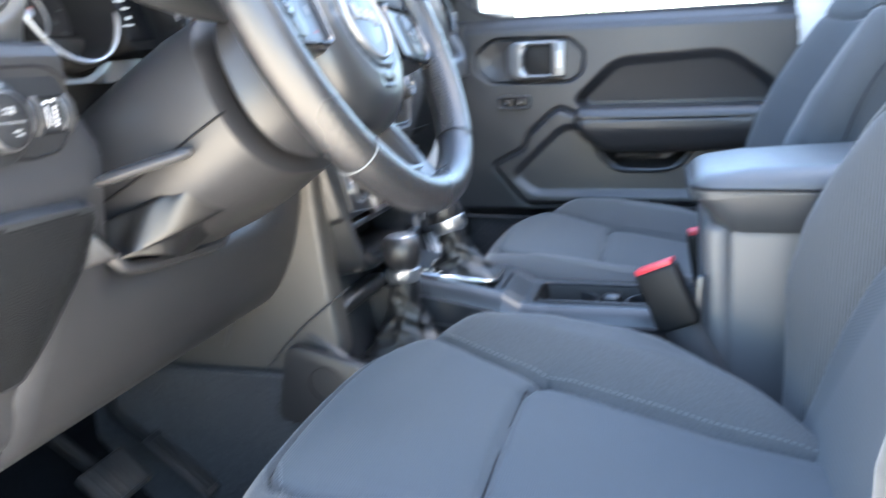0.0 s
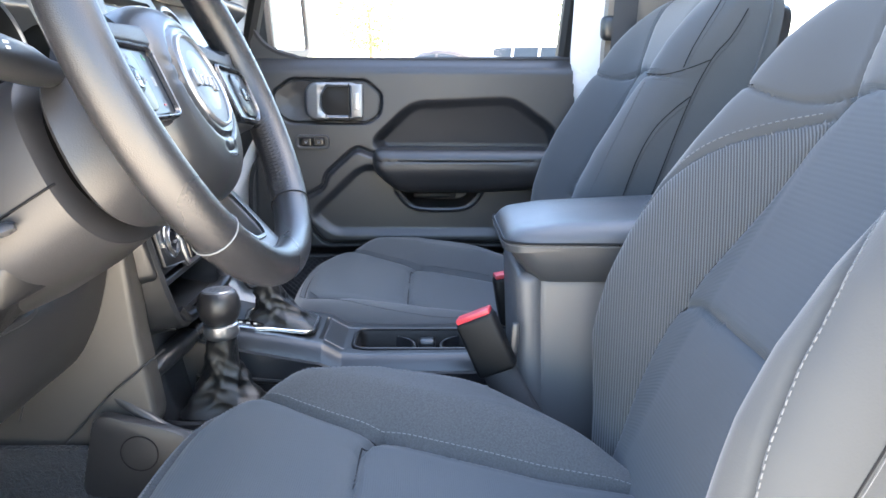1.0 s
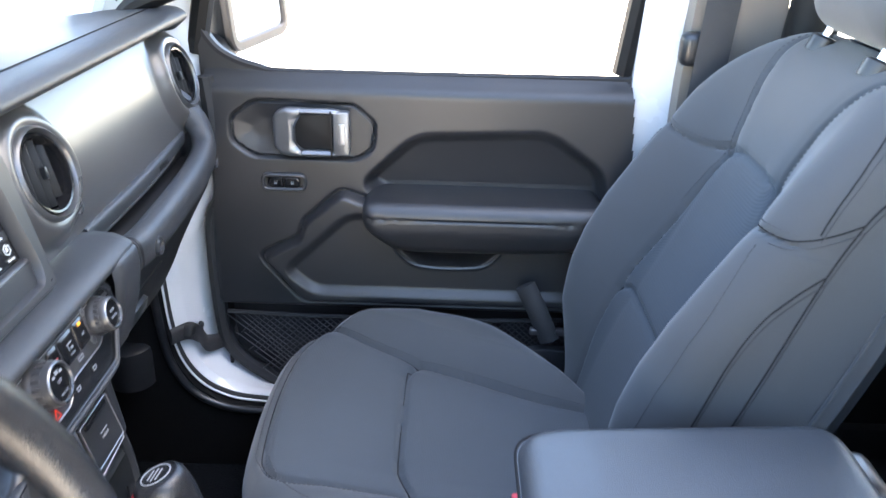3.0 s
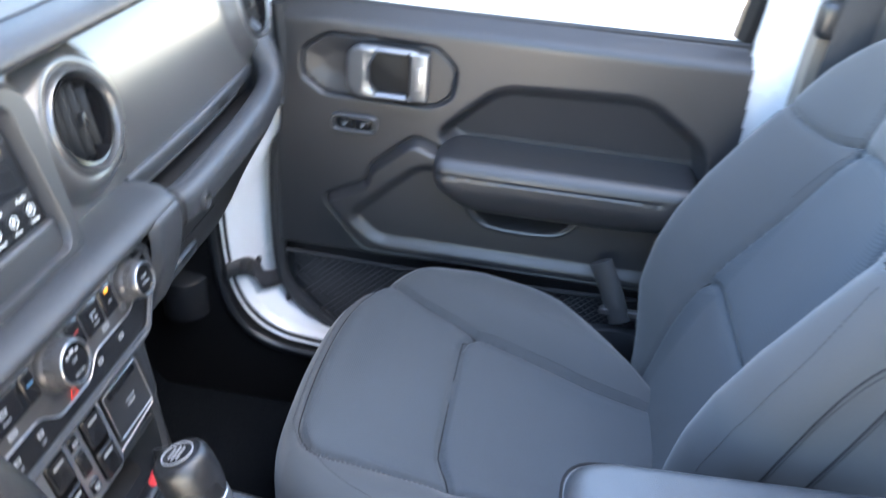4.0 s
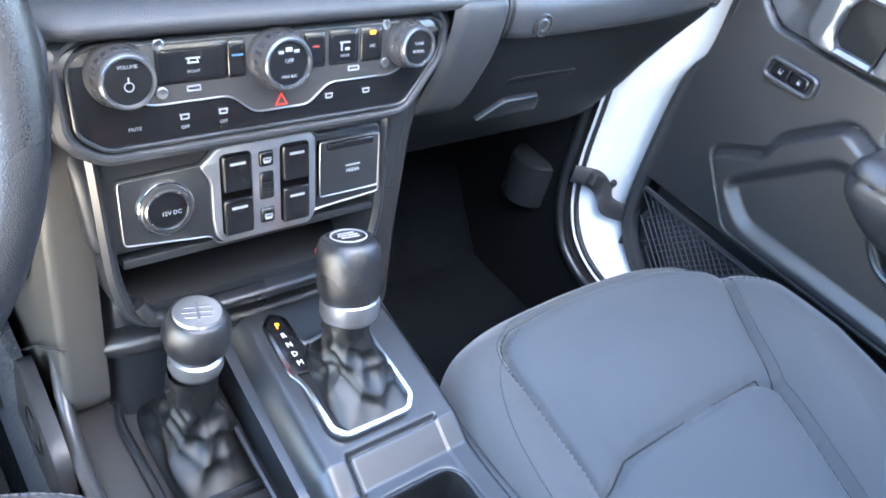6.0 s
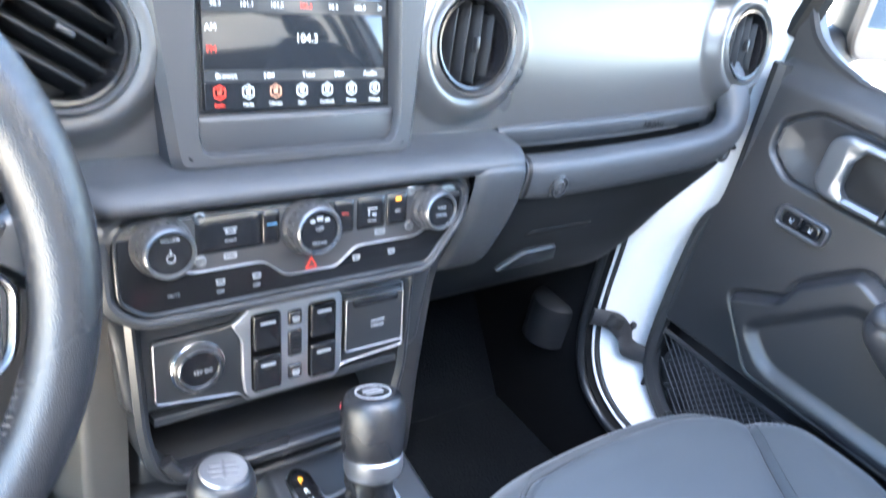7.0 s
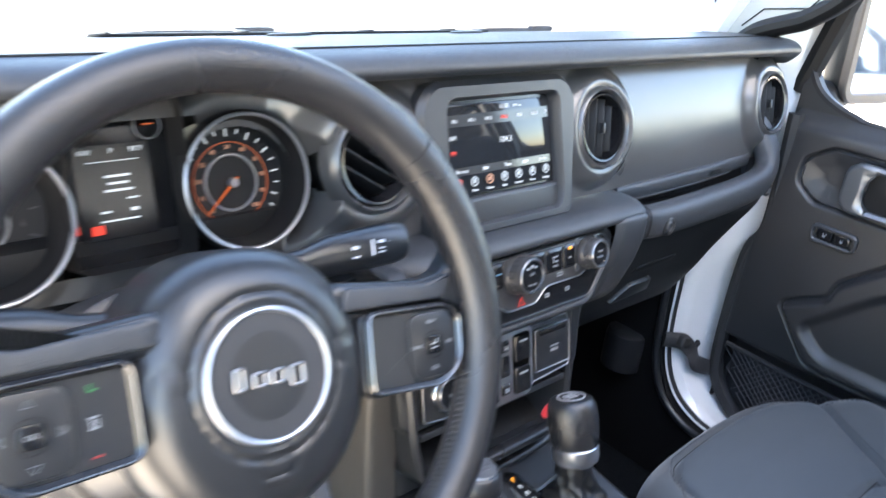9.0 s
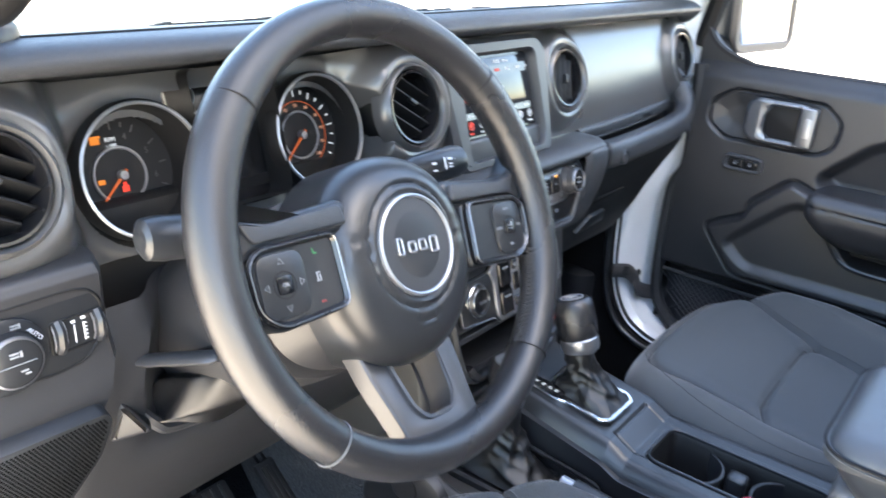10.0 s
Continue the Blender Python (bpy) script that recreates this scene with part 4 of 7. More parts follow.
def resample(pts, n):
    c = sum((Vector(p) for p in pts), Vector((0, 0))) / len(pts)
    res = []
    for q in range(n):
        a = 2 * math.pi * q / n
        best = None
        d = Vector((math.cos(a), math.sin(a)))
        for p0, p1 in zip(pts, pts[1:] + pts[:1]):
            e = Vector(p1) - Vector(p0)
            w = Vector(p0) - c
            den = d.x * e.y - d.y * e.x
            if abs(den) < 1e-12:
                continue
            t = (w.x * e.y - w.y * e.x) / den
            u = (w.x * d.y - w.y * d.x) / den
            if t > 0 and -1e-6 <= u <= 1 + 1e-6 and (best is None or t > best):
                best = t
        res.append(tuple(c + d * (best or 0.01)))
    return res


A, B = resample(offset(BOUT, 0.010), 96), resample(BIN, 96)
part("bezel_face", loops([[(x, y, 0.032) for x, y in A], [(x, y, 0.0318) for x, y in B], [(x, y, 0.029) for x, y in offset(B, 0.002)], [(x, y, 0.016) for x, y in offset(B, 0.004)]], BZ), M_BEZEL, bz)
part("lower_shelf", prism(round_poly([(-0.079, -0.068), (0.082, -0.068), (0.086, -0.040), (-0.079, -0.040)], 0.005, 4), 0.0, 0.025, BZ, 0.004, 3), M_BEZEL, bz)
part("bezel_floor", prism(rrect(0.176, 0.138, 0.004, 3, 0.002, -0.004), 0.0, 0.018, BZ), M_PIANO, bz)
screen = part("touchscreen", prism(rrect(0.148, 0.088, 0.002, 2, 0.003, 0.007), 0.012, 0.0210, BZ, 0.0006), M_SCREEN, bz, "lit touchscreen with a radio page")
S = BZ @ pose(0.003, 0.007, 0.0214)
bars([(0, 0.0285, 0.147, 0.0115)], S, M_SCREEN2, screen, "preset_bar")
bars([(0, -0.0205, 0.147, 0.008)], S, M_SCREEN2, screen, "tool_bar")
S = S @ pose(0, 0, 0.0006)
for q, tx in enumerate(("98.3", "101.1", "101.5", "106.3", "92.3", "102.9")):
    words(tx, 0.0048, S @ pose(-0.064 + q * 0.0228, 0.0282, 0), M_LITRED if q == 3 else M_LIT, screen)
words(">", 0.008, S @ pose(0.068, 0.0285, 0), M_LIT, screen)
words("11:05", 0.0062, S @ pose(0.005, 0.0385, 0), M_LIT, screen)
words("98°F out", 0.0036, S @ pose(0.024, 0.0382, 0), M_LIT, screen)
words("104.3", 0.0085, S @ pose(0.005, 0.0055, 0), M_LIT, screen)
words("AM", 0.006, S @ pose(-0.068, 0.0125, 0), M_LIT, screen)
words("FM", 0.006, S @ pose(-0.068, -0.002, 0), M_LITRED, screen)
for tx, x in (("Browse", -0.058), ("Tune", 0.006), ("Audio", 0.060)):
    words(tx, 0.0052, S @ pose(x, -0.0203, 0), M_LIT, screen)
for x in (-0.026, 0.032):
    bars([(x - 0.003, -0.0203, 0.001, 0.0035), (x, -0.0203, 0.0025, 0.003), (x + 0.003, -0.0203, 0.0025, 0.002)], S, M_LIT, screen)
for q, tx in enumerate(("Radio", "Media", "Climate", "Apps", "Controls", "Phone", "Settings")):
    x = -0.0635 + q * 0.0213
    mm = M_LITRED if q == 0 else M_LITPALE if q == 2 else M_ICON
    part("menu_icon", rim([(x + 0.0052 * math.cos(radians(60 * j + 30)), -0.0315 + 0.0052 * math.sin(radians(60 * j + 30))) for j in range(6)], 0.0010, 0, 0.0006, S, 0.0001), mm, screen)
    bars([(x, -0.0315, 0.003, 0.0034), (x + 0.001, -0.030, 0.0014, 0.003)], S, mm, screen)
    words(tx, 0.0034, S @ pose(x, -0.0405, 0), M_LITRED if q == 0 else M_LIT, screen)

# ---- shelf, centre stack and lower dash ----
def squared(path, h, d, n=24, power=3.2):
    """A bar of squared section along a path that runs across the car."""
    rings = []
    for i, p in enumerate(path):
        t = (path[min(i + 1, len(path) - 1)] - path[max(i - 1, 0)]).normalized()
        a = Vector((0, -1, 0)) - t * Vector((0, -1, 0)).dot(t)
        a.normalize()
        b = t.cross(a)
        hh = h[i] if isinstance(h, list) else h
        rings.append([tuple(p + a * (d * math.copysign(abs(math.cos(w)) ** (2 / power), math.cos(w))) + b * (hh * math.copysign(abs(math.sin(w)) ** (2 / power), math.sin(w)))) for w in [2 * math.pi * k / n for k in range(n)]])
    return loops(rings, cap0=True, cap1=True)


# broad rounded shelf across the centre and the passenger side
SHELF = [(0.50, 1.240), (0.46, 1.240), (0.440, 1.240), (0.422, 1.239), (0.411, 1.234), (0.408, 1.228), (0.412, 1.222), (0.424, 1.219), (0.46, 1.216)]
prof = curve_pts([(0, a, b) for a, b in SHELF], 4)
rings = []
for x in np.linspace(-0.175, 0.222, 44):
    e = max(0.0, (-x - 0.135) / 0.04, 0.5 * (x - 0.206) / 0.016)
    rings.append([(x, p.y + 0.05 * e ** 2, p.z - 0.006 * e) for p in prof])
part("centre_shelf", loops(rings, closed=False), M_PAD, dash, "rounded ledge under the screen")
SHOULDER = curve_pts([(0, a, b) for a, b in [(0.50, 1.2345), (0.43, 1.2335), (0.409, 1.230), (0.4035, 1.221), (0.4045, 1.195), (0.414, 1.155), (0.438, 1.105), (0.50, 1.075)]], 4)
for x0, x1 in ((0.158, 0.2165), (-0.176, -0.152)):
    rings = []
    for k in range(13):
        u = k / 12
        e = abs(2 * u - 1) ** 8
        rings.append([(x0 + u * (x1 - x0), p.y + 0.008 * e, p.z - 0.004 * e) for p in SHOULDER])
    part("stack_shoulder", loops(rings, closed=False), M_PAD, dash, "smooth black shoulder beside the climate panel")
part("shoulder_side", prism([(p.y + 0.008, p.z - 0.004) for p in SHOULDER], 0.0, 0.004, Matrix(((0, 0, 1, 0.2150), (1, 0, 0, 0), (0, 1, 0, 0), (0, 0, 0, 1)))), M_PAD, dash)
STACK = face(0, 0.446, 1.19, 14)
bd = prism(round_poly([(-0.155, 0.045), (0.160, 0.045), (0.158, -0.045), (0.150, -0.075), (0.136, -0.150), (-0.132, -0.150), (-0.140, -0.075), (-0.152, -0.045)][::-1], 0.012, 5), -0.20, 0.0, STACK, 0.008, 3)
stack = part("centre_stack", bd, M_PLASTIC, dash, "black centre stack with climate and window controls")
# climate panel
part("climate_housing", prism(round_poly([(-0.158, 0.046), (0.164, 0.046), (0.164, 0.0), (0.128, -0.054), (-0.140, -0.054), (-0.160, -0.030)][::-1], 0.014, 5), -0.06, 0.0, face(0.003, 0.4195, 1.187, 14), 0.006, 3), M_PLASTIC, stack)
HV = face(0.004, 0.418, 1.187, 14)
HOUT = round_poly([(-0.146, -0.030), (-0.128, -0.044), (0.112, -0.044), (0.146, -0.004), (0.148, 0.018), (0.138, 0.028), (-0.134, 0.028), (-0.147, 0.018)], 0.008, 5)
hv = part("climate_panel", prism(HOUT, 0.0, 0.006, HV, 0.003), M_PIANO, stack, "gloss black climate control panel")
HH = offset(HOUT, -0.011)
part("housing_rim", rim(HH, 0.0115, -0.012, 0.0062, HV, 0.0045), M_PAD, hv, "soft black surround of the climate panel")
part("panel_rim", rim(HOUT, 0.0028, 0.0, 0.0078, HV, 0.0008), M_PLASTIC, hv)
HSIL = round_poly([(-0.122, 0.026), (-0.122, -0.006), (-0.095, -0.0165), (-0.040, -0.0165), (-0.022, -0.031), (0.022, -0.031), (0.040, -0.0165), (0.098, -0.0165), (0.122, -0.004), (0.122, 0.026)], 0.006, 4)
part("button_plate", prism(HSIL, 0.0050, 0.0064, HV, 0.0006), M_SPOKE, hv, "satin grey plate round the buttons")
part("silver_line", rim(HSIL, 0.0014, 0.0055, 0.0076, HV, 0.0004), M_STEEL, hv, "satin silver line round the climate buttons")


def knob(m, r, h, name, parent, label):
    k = part(name, lathe([(r * 1.12, 0.0), (r * 1.14, 0.004), (r * 1.08, 0.007), (r * 1.01, 0.009), (r * 0.99, h - 0.004), (r * 0.95, h - 0.0005), (r * 0.88, h + 0.0006), (r * 0.80, h), (r * 0.78, h - 0.0015)], m, 48), M_SPOKE, parent, label)
    part("knob_face", lathe([(r * 0.79, h - 0.0012), (r * 0.40, h - 0.0010), (0.0005, h - 0.0010)], m, 40), M_PIANO, k)
    part("knob_ring", lathe([(r * 0.78, h - 0.001), (r * 0.81, h + 0.0009), (r * 0.88, h + 0.0010), (r * 0.92, h)], m, 48), M_SMOKED, k)
    for q in range(18):
        a = 2 * math.pi * q / 18
        part("grip", box((0.0010, 0.0034, h - 0.014), m @ pose(r * math.cos(a), r * math.sin(a), h / 2 + 0.001, 0, 0, math.degrees(a)), 0.0004), M_SPOKE, k)
    return k, m @ pose(0, 0, h - 0.0004)


k1, t1 = knob(HV @ pose(-0.115, 0.008, 0.005), 0.0188, 0.022, "volume_knob", hv, "black volume knob")
words("VOLUME", 0.0033, t1 @ pose(0, 0.0095, 0), M_MARK, k1)
part("power_mark", rim(circle(0.0032, 20), 0.0007, 0, 0.0004, t1 @ pose(0, -0.003, 0), 0.0001), M_MARK, k1)
bars([(0, 0.001, 0.0009, 0.004)], t1, M_MARK, k1)
k2, t2 = knob(HV @ pose(-0.004, 0.008, 0.005), 0.0198, 0.022, "fan_knob", hv, "black fan knob")
words("OFF", 0.0040, t2 @ pose(0, 0.002, 0), M_MARK, k2)
words("MAX A/C", 0.0030, t2 @ pose(0, -0.009, 0), M_MARK, k2)
bars([(0, 0.010, 0.005, 0.003), (-0.006, 0.0085, 0.004, 0.0022), (0.006, 0.0085, 0.004, 0.0022)], t2, M_MARK, k2)
k3, t3 = knob(HV @ pose(0.112, 0.008, 0.005), 0.0170, 0.019, "tune_knob", hv, "black tune knob")
words("TUNE", 0.0034, t3 @ pose(0, 0.003, 0), M_MARK, k3)
words("SCROLL", 0.0032, t3 @ pose(0, -0.003, 0), M_MARK, k3)
for x, w, mark in ((-0.066, 0.050, 0), (-0.034, 0.014, 1), (0.028, 0.018, 2), (0.053, 0.026, 3), (0.078, 0.020, 4)):
    b = pill("button", rrect(w, 0.026, 0.002, 2), 0.0022, 0.0015, 0.0, M_PIANO, hv, HV @ pose(x, 0.010, 0.0062), rings=4)
    q = HV @ pose(x, 0.010, 0.0088)
    if mark == 0:
        bars([(0, 0.004, 0.010, 0.0012), (0, 0.001, 0.008, 0.0012), (-0.003, 0.0025, 0.001, 0.004), (0.003, 0.0025, 0.001, 0.004)], q, M_MARK, b)
        words("FRONT", 0.0028, q @ pose(0, -0.005, 0), M_MARK, b)
    elif mark == 1:
        bars([(-0.0015, 0.003, 0.005, 0.0014), (0.0025, 0.003, 0.003, 0.0014)], q, M_BLUEPRINT, b)
    elif mark == 2:
        bars([(0, 0.003, 0.006, 0.0012)], q, M_REDPRINT, b)
    elif mark == 3:
        bars([(0, 0.004, 0.009, 0.0012), (-0.003, 0.001, 0.0012, 0.006), (0.002, -0.001, 0.004, 0.002)], q, M_MARK, b)
        words("MODE", 0.0028, q @ pose(0, -0.006, 0), M_MARK, b)
    else:
        bars([(0.0, 0.0095, 0.005, 0.003)], q, M_AMBER, b)
        words("A/C", 0.0034, q @ pose(0, -0.001, 0), M_MARK, b)
for x, y in ((-0.088, 0.024), (-0.088, -0.008), (0.091, 0.024), (0.091, -0.006)):
    part("screw", lathe([(0.0042, 0), (0.0042, 0.0016), (0.0034, 0.0020), (0.0005, 0.0014)], HV @ pose(x, y, 0.0062), 14), M_SMOKED, hv)
q = HV @ pose(0, 0, 0.0072)
part("hazard_mark", rim([(-0.0055, -0.0275), (0.0045, -0.0275), (-0.0005, -0.0185)], 0.0011, 0, 0.0006, q, 0.0001), M_LITRED, hv)
words("MUTE", 0.0034, q @ pose(-0.108, -0.0300, 0), M_MARK, hv)
for x, w in ((-0.066, 0.009), (0.062, 0.009)):
    bars([(x, -0.0085, w, 0.0012), (x, -0.0055, w, 0.0012), (x - w / 2, -0.007, 0.001, 0.0035), (x + w / 2, -0.007, 0.001, 0.0035)], q, M_MARK, hv)
for x in (-0.074, -0.046, 0.040, 0.074):
    bars([(x, -0.0245, 0.007, 0.0011), (x, -0.0275, 0.005, 0.0011), (x - 0.0025, -0.026, 0.001, 0.004), (x + 0.0028, -0.026, 0.001, 0.003)], q, M_MARK, hv)
    if x < 0:
        words("OFF", 0.0034, q @ pose(x, -0.0335, 0), M_MARK, hv)

# switch panel
SP = face(0, 0.419, 1.082, 14)
SOUT = round_poly([(-0.113, 0.024), (-0.050, 0.026), (-0.036, 0.040), (0.044, 0.040), (0.050, 0.034), (0.112, 0.034), (0.114, -0.030), (0.048, -0.034), (0.042, -0.044), (-0.040, -0.044), (-0.046, -0.036), (-0.113, -0.028)][::-1], 0.004, 3)
sp = part("switch_panel", prism(SOUT, 0.0, 0.005, SP, 0.002), M_PLASTIC, stack, "black switch panel with a bright edge")
part("bright_edge", rim(SOUT, 0.0011, 0.002, 0.0060, SP, 0.0004), M_STEEL, sp)
so, st = knob(SP @ pose(-0.080, -0.002, 0.003), 0.0185, 0.010, "power_socket", sp, "round power socket cap with chrome rim")
part("socket_rim", rim(circle(0.0215, 40), 0.0022, 0.0, 0.006, SP @ pose(-0.080, -0.002, 0.004), 0.0006), M_CHROME, so)
words("12V DC", 0.0046, st @ pose(0.002, -0.002, 0.001), M_MARK, so)
SWO = round_poly([(-0.052, 0.026), (-0.046, 0.030), (-0.038, 0.0385), (0.043, 0.0385), (0.0475, 0.033), (0.0475, -0.034), (0.041, -0.0425), (-0.036, -0.0425), (-0.042, -0.036), (-0.044, -0.020), (-0.044, 0.012)][::-1], 0.004, 3)
fr = part("switch_frame", prism(SWO, 0.003, 0.0086, SP, 0.0018, 3), M_SATIN, sp, "satin silver frame round the window switches")
for x in (-0.0235, 0.0275):
    part("switch_well", prism(rrect(0.0265, 0.069, 0.005, 4), 0.004, 0.0090, SP @ pose(x, -0.002, 0)), M_HOLE, fr, "black well of the switches")
    for y in (0.0165, -0.0205):
        b = pill("window_switch", rrect(0.0240, 0.031, 0.002, 3), lambda X, Y: 0.0035 + 0.10 * np.abs(Y), 0.002, 0.0, M_PIANO, fr, SP @ pose(x, y, 0.0080), rings=6)
        bars([(0, 0.008, 0.013, 0.0020)], SP @ pose(x, y, 0.0128), M_MARK, b)
for y, h in ((0.023, 0.013), (0.0, 0.024), (-0.026, 0.013)):
    b = pill("lock_switch", rrect(0.0125, h, 0.002, 3), 0.006, 0.002, 0.0, M_PIANO, fr, SP @ pose(0.002, y, 0.0050), rings=5)
    bars([(0, 0.001, 0.007, 0.0012), (0, -0.002, 0.006, 0.0022), (-0.003, 0.0, 0.001, 0.003), (0.003, 0.0, 0.001, 0.003)] if h < 0.02 else [(0, 0.003, 0.009, 0.001), (0, 0, 0.009, 0.001), (0, -0.003, 0.009, 0.001)], SP @ pose(0.002, y, 0.0112), M_MARK if h < 0.02 else M_DARK, b)
md = part("media_door", prism(rrect(0.060, 0.050, 0.003, 3), 0.0, 0.006, SP @ pose(0.080, 0.003, 0.0035), 0.0015), M_PLASTIC, sp, "black media port flap")
part("media_edge", rim(rrect(0.060, 0.050, 0.003, 3), 0.0012, 0.002, 0.0068, SP @ pose(0.080, 0.003, 0.0035), 0.0004), M_STEEL, md)
part("media_lip", box((0.046, 0.007, 0.008), SP @ pose(0.080, 0.023, 0.008), 0.002), M_PIANO, md)
words("MEDIA", 0.0046, SP @ pose(0.083, -0.002, 0.0098), M_MARK, md)
bars([(0.083, 0.003, 0.014, 0.0012)], SP @ pose(0, 0, 0.0098), M_MARK, md)
# open tray under the switches
FRM = face(0, 0.4195, 1.082, 14)
FRO = round_poly([(-0.131, 0.056), (-0.127, -0.055), (-0.119, -0.092), (-0.100, -0.108), (0.094, -0.108), (0.113, -0.092), (0.123, -0.055), (0.129, 0.056)], 0.014, 5)
part("stack_frame", rim(FRO, 0.0105, -0.060, 0.0045, FRM, 0.004), M_PLASTIC, stack, "smooth black frame round the switches and the tray")
tray = part("tray", prism(rrect(0.226, 0.008, 0.002, 2, 0.0, -0.047), -0.06, -0.001, FRM, 0.0015), M_PLASTIC, stack, "open black tray under the switches")
part("tray_floor", box((0.215, 0.085, 0.006), pose(0, 0.445, 0.982, 4), 0.002), M_DARK, tray)
part("tray_back", box((0.225, 0.006, 0.10), pose(0, 0.478, 1.02, -8), 0.002), M_DARK, tray)
part("tray_lip", squared([Vector(p) for p in curve_pts([(-0.106, 0.400, 1.002), (-0.099, 0.395, 0.992), (-0.085, 0.392, 0.988), (0.0, 0.391, 0.987), (0.080, 0.392, 0.988), (0.094, 0.395, 0.992), (0.102, 0.400, 1.002)], 5)], 0.0055, 0.008, 16), M_LEATHER, tray, "smooth raised lip of the tray")
part("stack_base", box((0.245, 0.09, 0.15), pose(0, 0.463, 0.905, -12), 0.02, 3), M_PLASTIC, stack)
part("base_ledge", squared([Vector(p) for p in curve_pts([(-0.124, 0.440, 0.925), (-0.112, 0.424, 0.938), (-0.080, 0.412, 0.946), (0.0, 0.406, 0.948), (0.085, 0.408, 0.950), (0.118, 0.416, 0.958)], 5)], 0.011, 0.013, 16), M_LEATHER, stack, "smooth ledge across the foot of the stack")
# side cheeks of the stack
for s in (1, -1):
    pts = [(0.40, 1.215), (0.425, 1.10), (0.415, 0.98), (0.40, 0.88), (0.47, 0.80), (0.75, 0.80), (0.75, 1.215)]
    # the driver's side cheek is coloured paler to stand in for bounced light
    part("stack_cheek", prism(round_poly(pts, 0.02, 4), 0.0, 0.035, Matrix(((0, 0, s, s * 0.128 + 0.002), (1, 0, 0, 0.012), (0, 1, 0, 0), (0, 0, 0, 1))), 0.008, 3), M_CHEEK if s < 0 else M_DOOR, stack, "grained black side of the centre stack, coloured as if warmly lit" if s < 0 else "grained black side of the centre stack")
part("cheek_seam", tube(curve_pts([(-0.168, 0.56, 0.815), (-0.168, 0.47, 0.912), (-0.168, 0.445, 0.935), (-0.160, 0.400, 0.972)], 5), 0.0013, 5), M_SPOKE, stack)
part("knee_seam", tube(curve_pts([(-0.186, 0.468, 1.105), (-0.192, 0.500, 1.06), (-0.194, 0.525, 0.99), (-0.194, 0.555, 0.90)], 5), 0.0013, 5), M_SPOKE, stack)

# ---- passenger side: bin, grab handle and glove box ----
GL = [(0.56, 1.200), (0.445, 1.198), (0.428, 1.194), (0.422, 1.184), (0.428, 1.168), (0.446, 1.135), (0.469, 1.09), (0.490, 1.045), (0.522, 0.995), (0.575, 0.962), (0.66, 0.950)]
prof = curve_pts([(0, a, b) for a, b in GL], 5)
rings = []
for x in np.linspace(0.17, 0.612, 36):
    e = max(0.0, (x - 0.50) / 0.112)
    rings.append([(x, p.y + 0.035 * e * e, p.z + max(0, 1.2 - p.z) * 0.35 * e * e) for p in prof])
# shade under the dash is put into the glove box colour
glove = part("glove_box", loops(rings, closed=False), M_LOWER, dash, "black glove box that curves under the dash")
part("glove_pull", prism(round_poly([(-0.055, -0.012), (0.035, -0.008), (0.020, 0.020), (-0.030, 0.020)], 0.004, 3), 0.0, 0.007, face(0.342, 0.4795, 1.066, -24), 0.003), M_PLASTIC, glove)
part("glove_recess", prism(rrect(0.10, 0.05, 0.008, 3), 0.0, 0.004, face(0.345, 0.470, 1.100, -34), 0.002), M_DARK, glove)
part("bin_floor", box((0.385, 0.085, 0.006), pose(0.405, 0.478, 1.203, 3), 0.002), M_DARK, dash)
part("bin_back", box((0.385, 0.006, 0.050), pose(0.405, 0.476, 1.222, -8), 0.002), M_DARK, dash)
BIN_LIP = [Vector(p) for p in curve_pts([(0.2165, 0.464, 1.2315), (0.30, 0.461, 1.2325), (0.42, 0.461, 1.2345), (0.545, 0.466, 1.2385)], 6)]
part("bin_end", box((0.060, 0.060, 0.085), pose(0.586, 0.497, 1.238), 0.012, 3), M_PAD, dash)
part("bin_lip", squared(BIN_LIP, 0.0105, 0.0075), M_PAD, dash, "rounded lip over the open bin")
part("lip_edge", tube([(p.x, p.y - 0.0068, p.z - 0.0090) for p in BIN_LIP[2:-3]], 0.0013, 6), M_SPOKE, dash)
words("AIRBAG", 0.010, face(0.440, 0.4527, 1.2345, 4), M_DARK, dash)
grab = thing("grab_handle", (0.39, 0.40, 1.22), "soft black grab handle across the passenger dash", "grab handle")
GP = [Vector(p) for p in curve_pts([(0.2165, 0.4195, 1.2115), (0.245, 0.4145, 1.2115), (0.32, 0.4150, 1.2115), (0.42, 0.4190, 1.2120), (0.505, 0.4260, 1.2145), (0.548, 0.4330, 1.2230), (0.568, 0.4420, 1.2420), (0.572, 0.4560, 1.2650), (0.570, 0.4780, 1.2880)], 6)]
GH = [0.0195 + 0.0020 * math.sin(min(1.0, k / 30) * 1.57) for k in range(len(GP))]
part("bar", squared(GP, GH, 0.0160, 28, 2.8), M_PAD, grab)
part("end_seam", squared(GP[1:3], 0.0202, 0.0166, 28, 2.8), M_DARK, grab)
for x, y, z in ((0.252, 0.3990, 1.2075), (0.538, 0.4170, 1.2085)):
    bo = part("bolt", lathe([(0.0068, -0.002), (0.0068, 0.0012), (0.0050, 0.0022), (0.0046, -0.001), (0.0005, -0.001)], face(x, y, z, 6), 20), M_SPOKE, grab, "dark steel bolt in a socket")
    part("bolt_seat", lathe([(0.0115, -0.006), (0.0112, 0.0020), (0.0098, 0.0026), (0.0085, -0.003)], face(x, y, z, 6), 24), M_PLASTIC, bo)

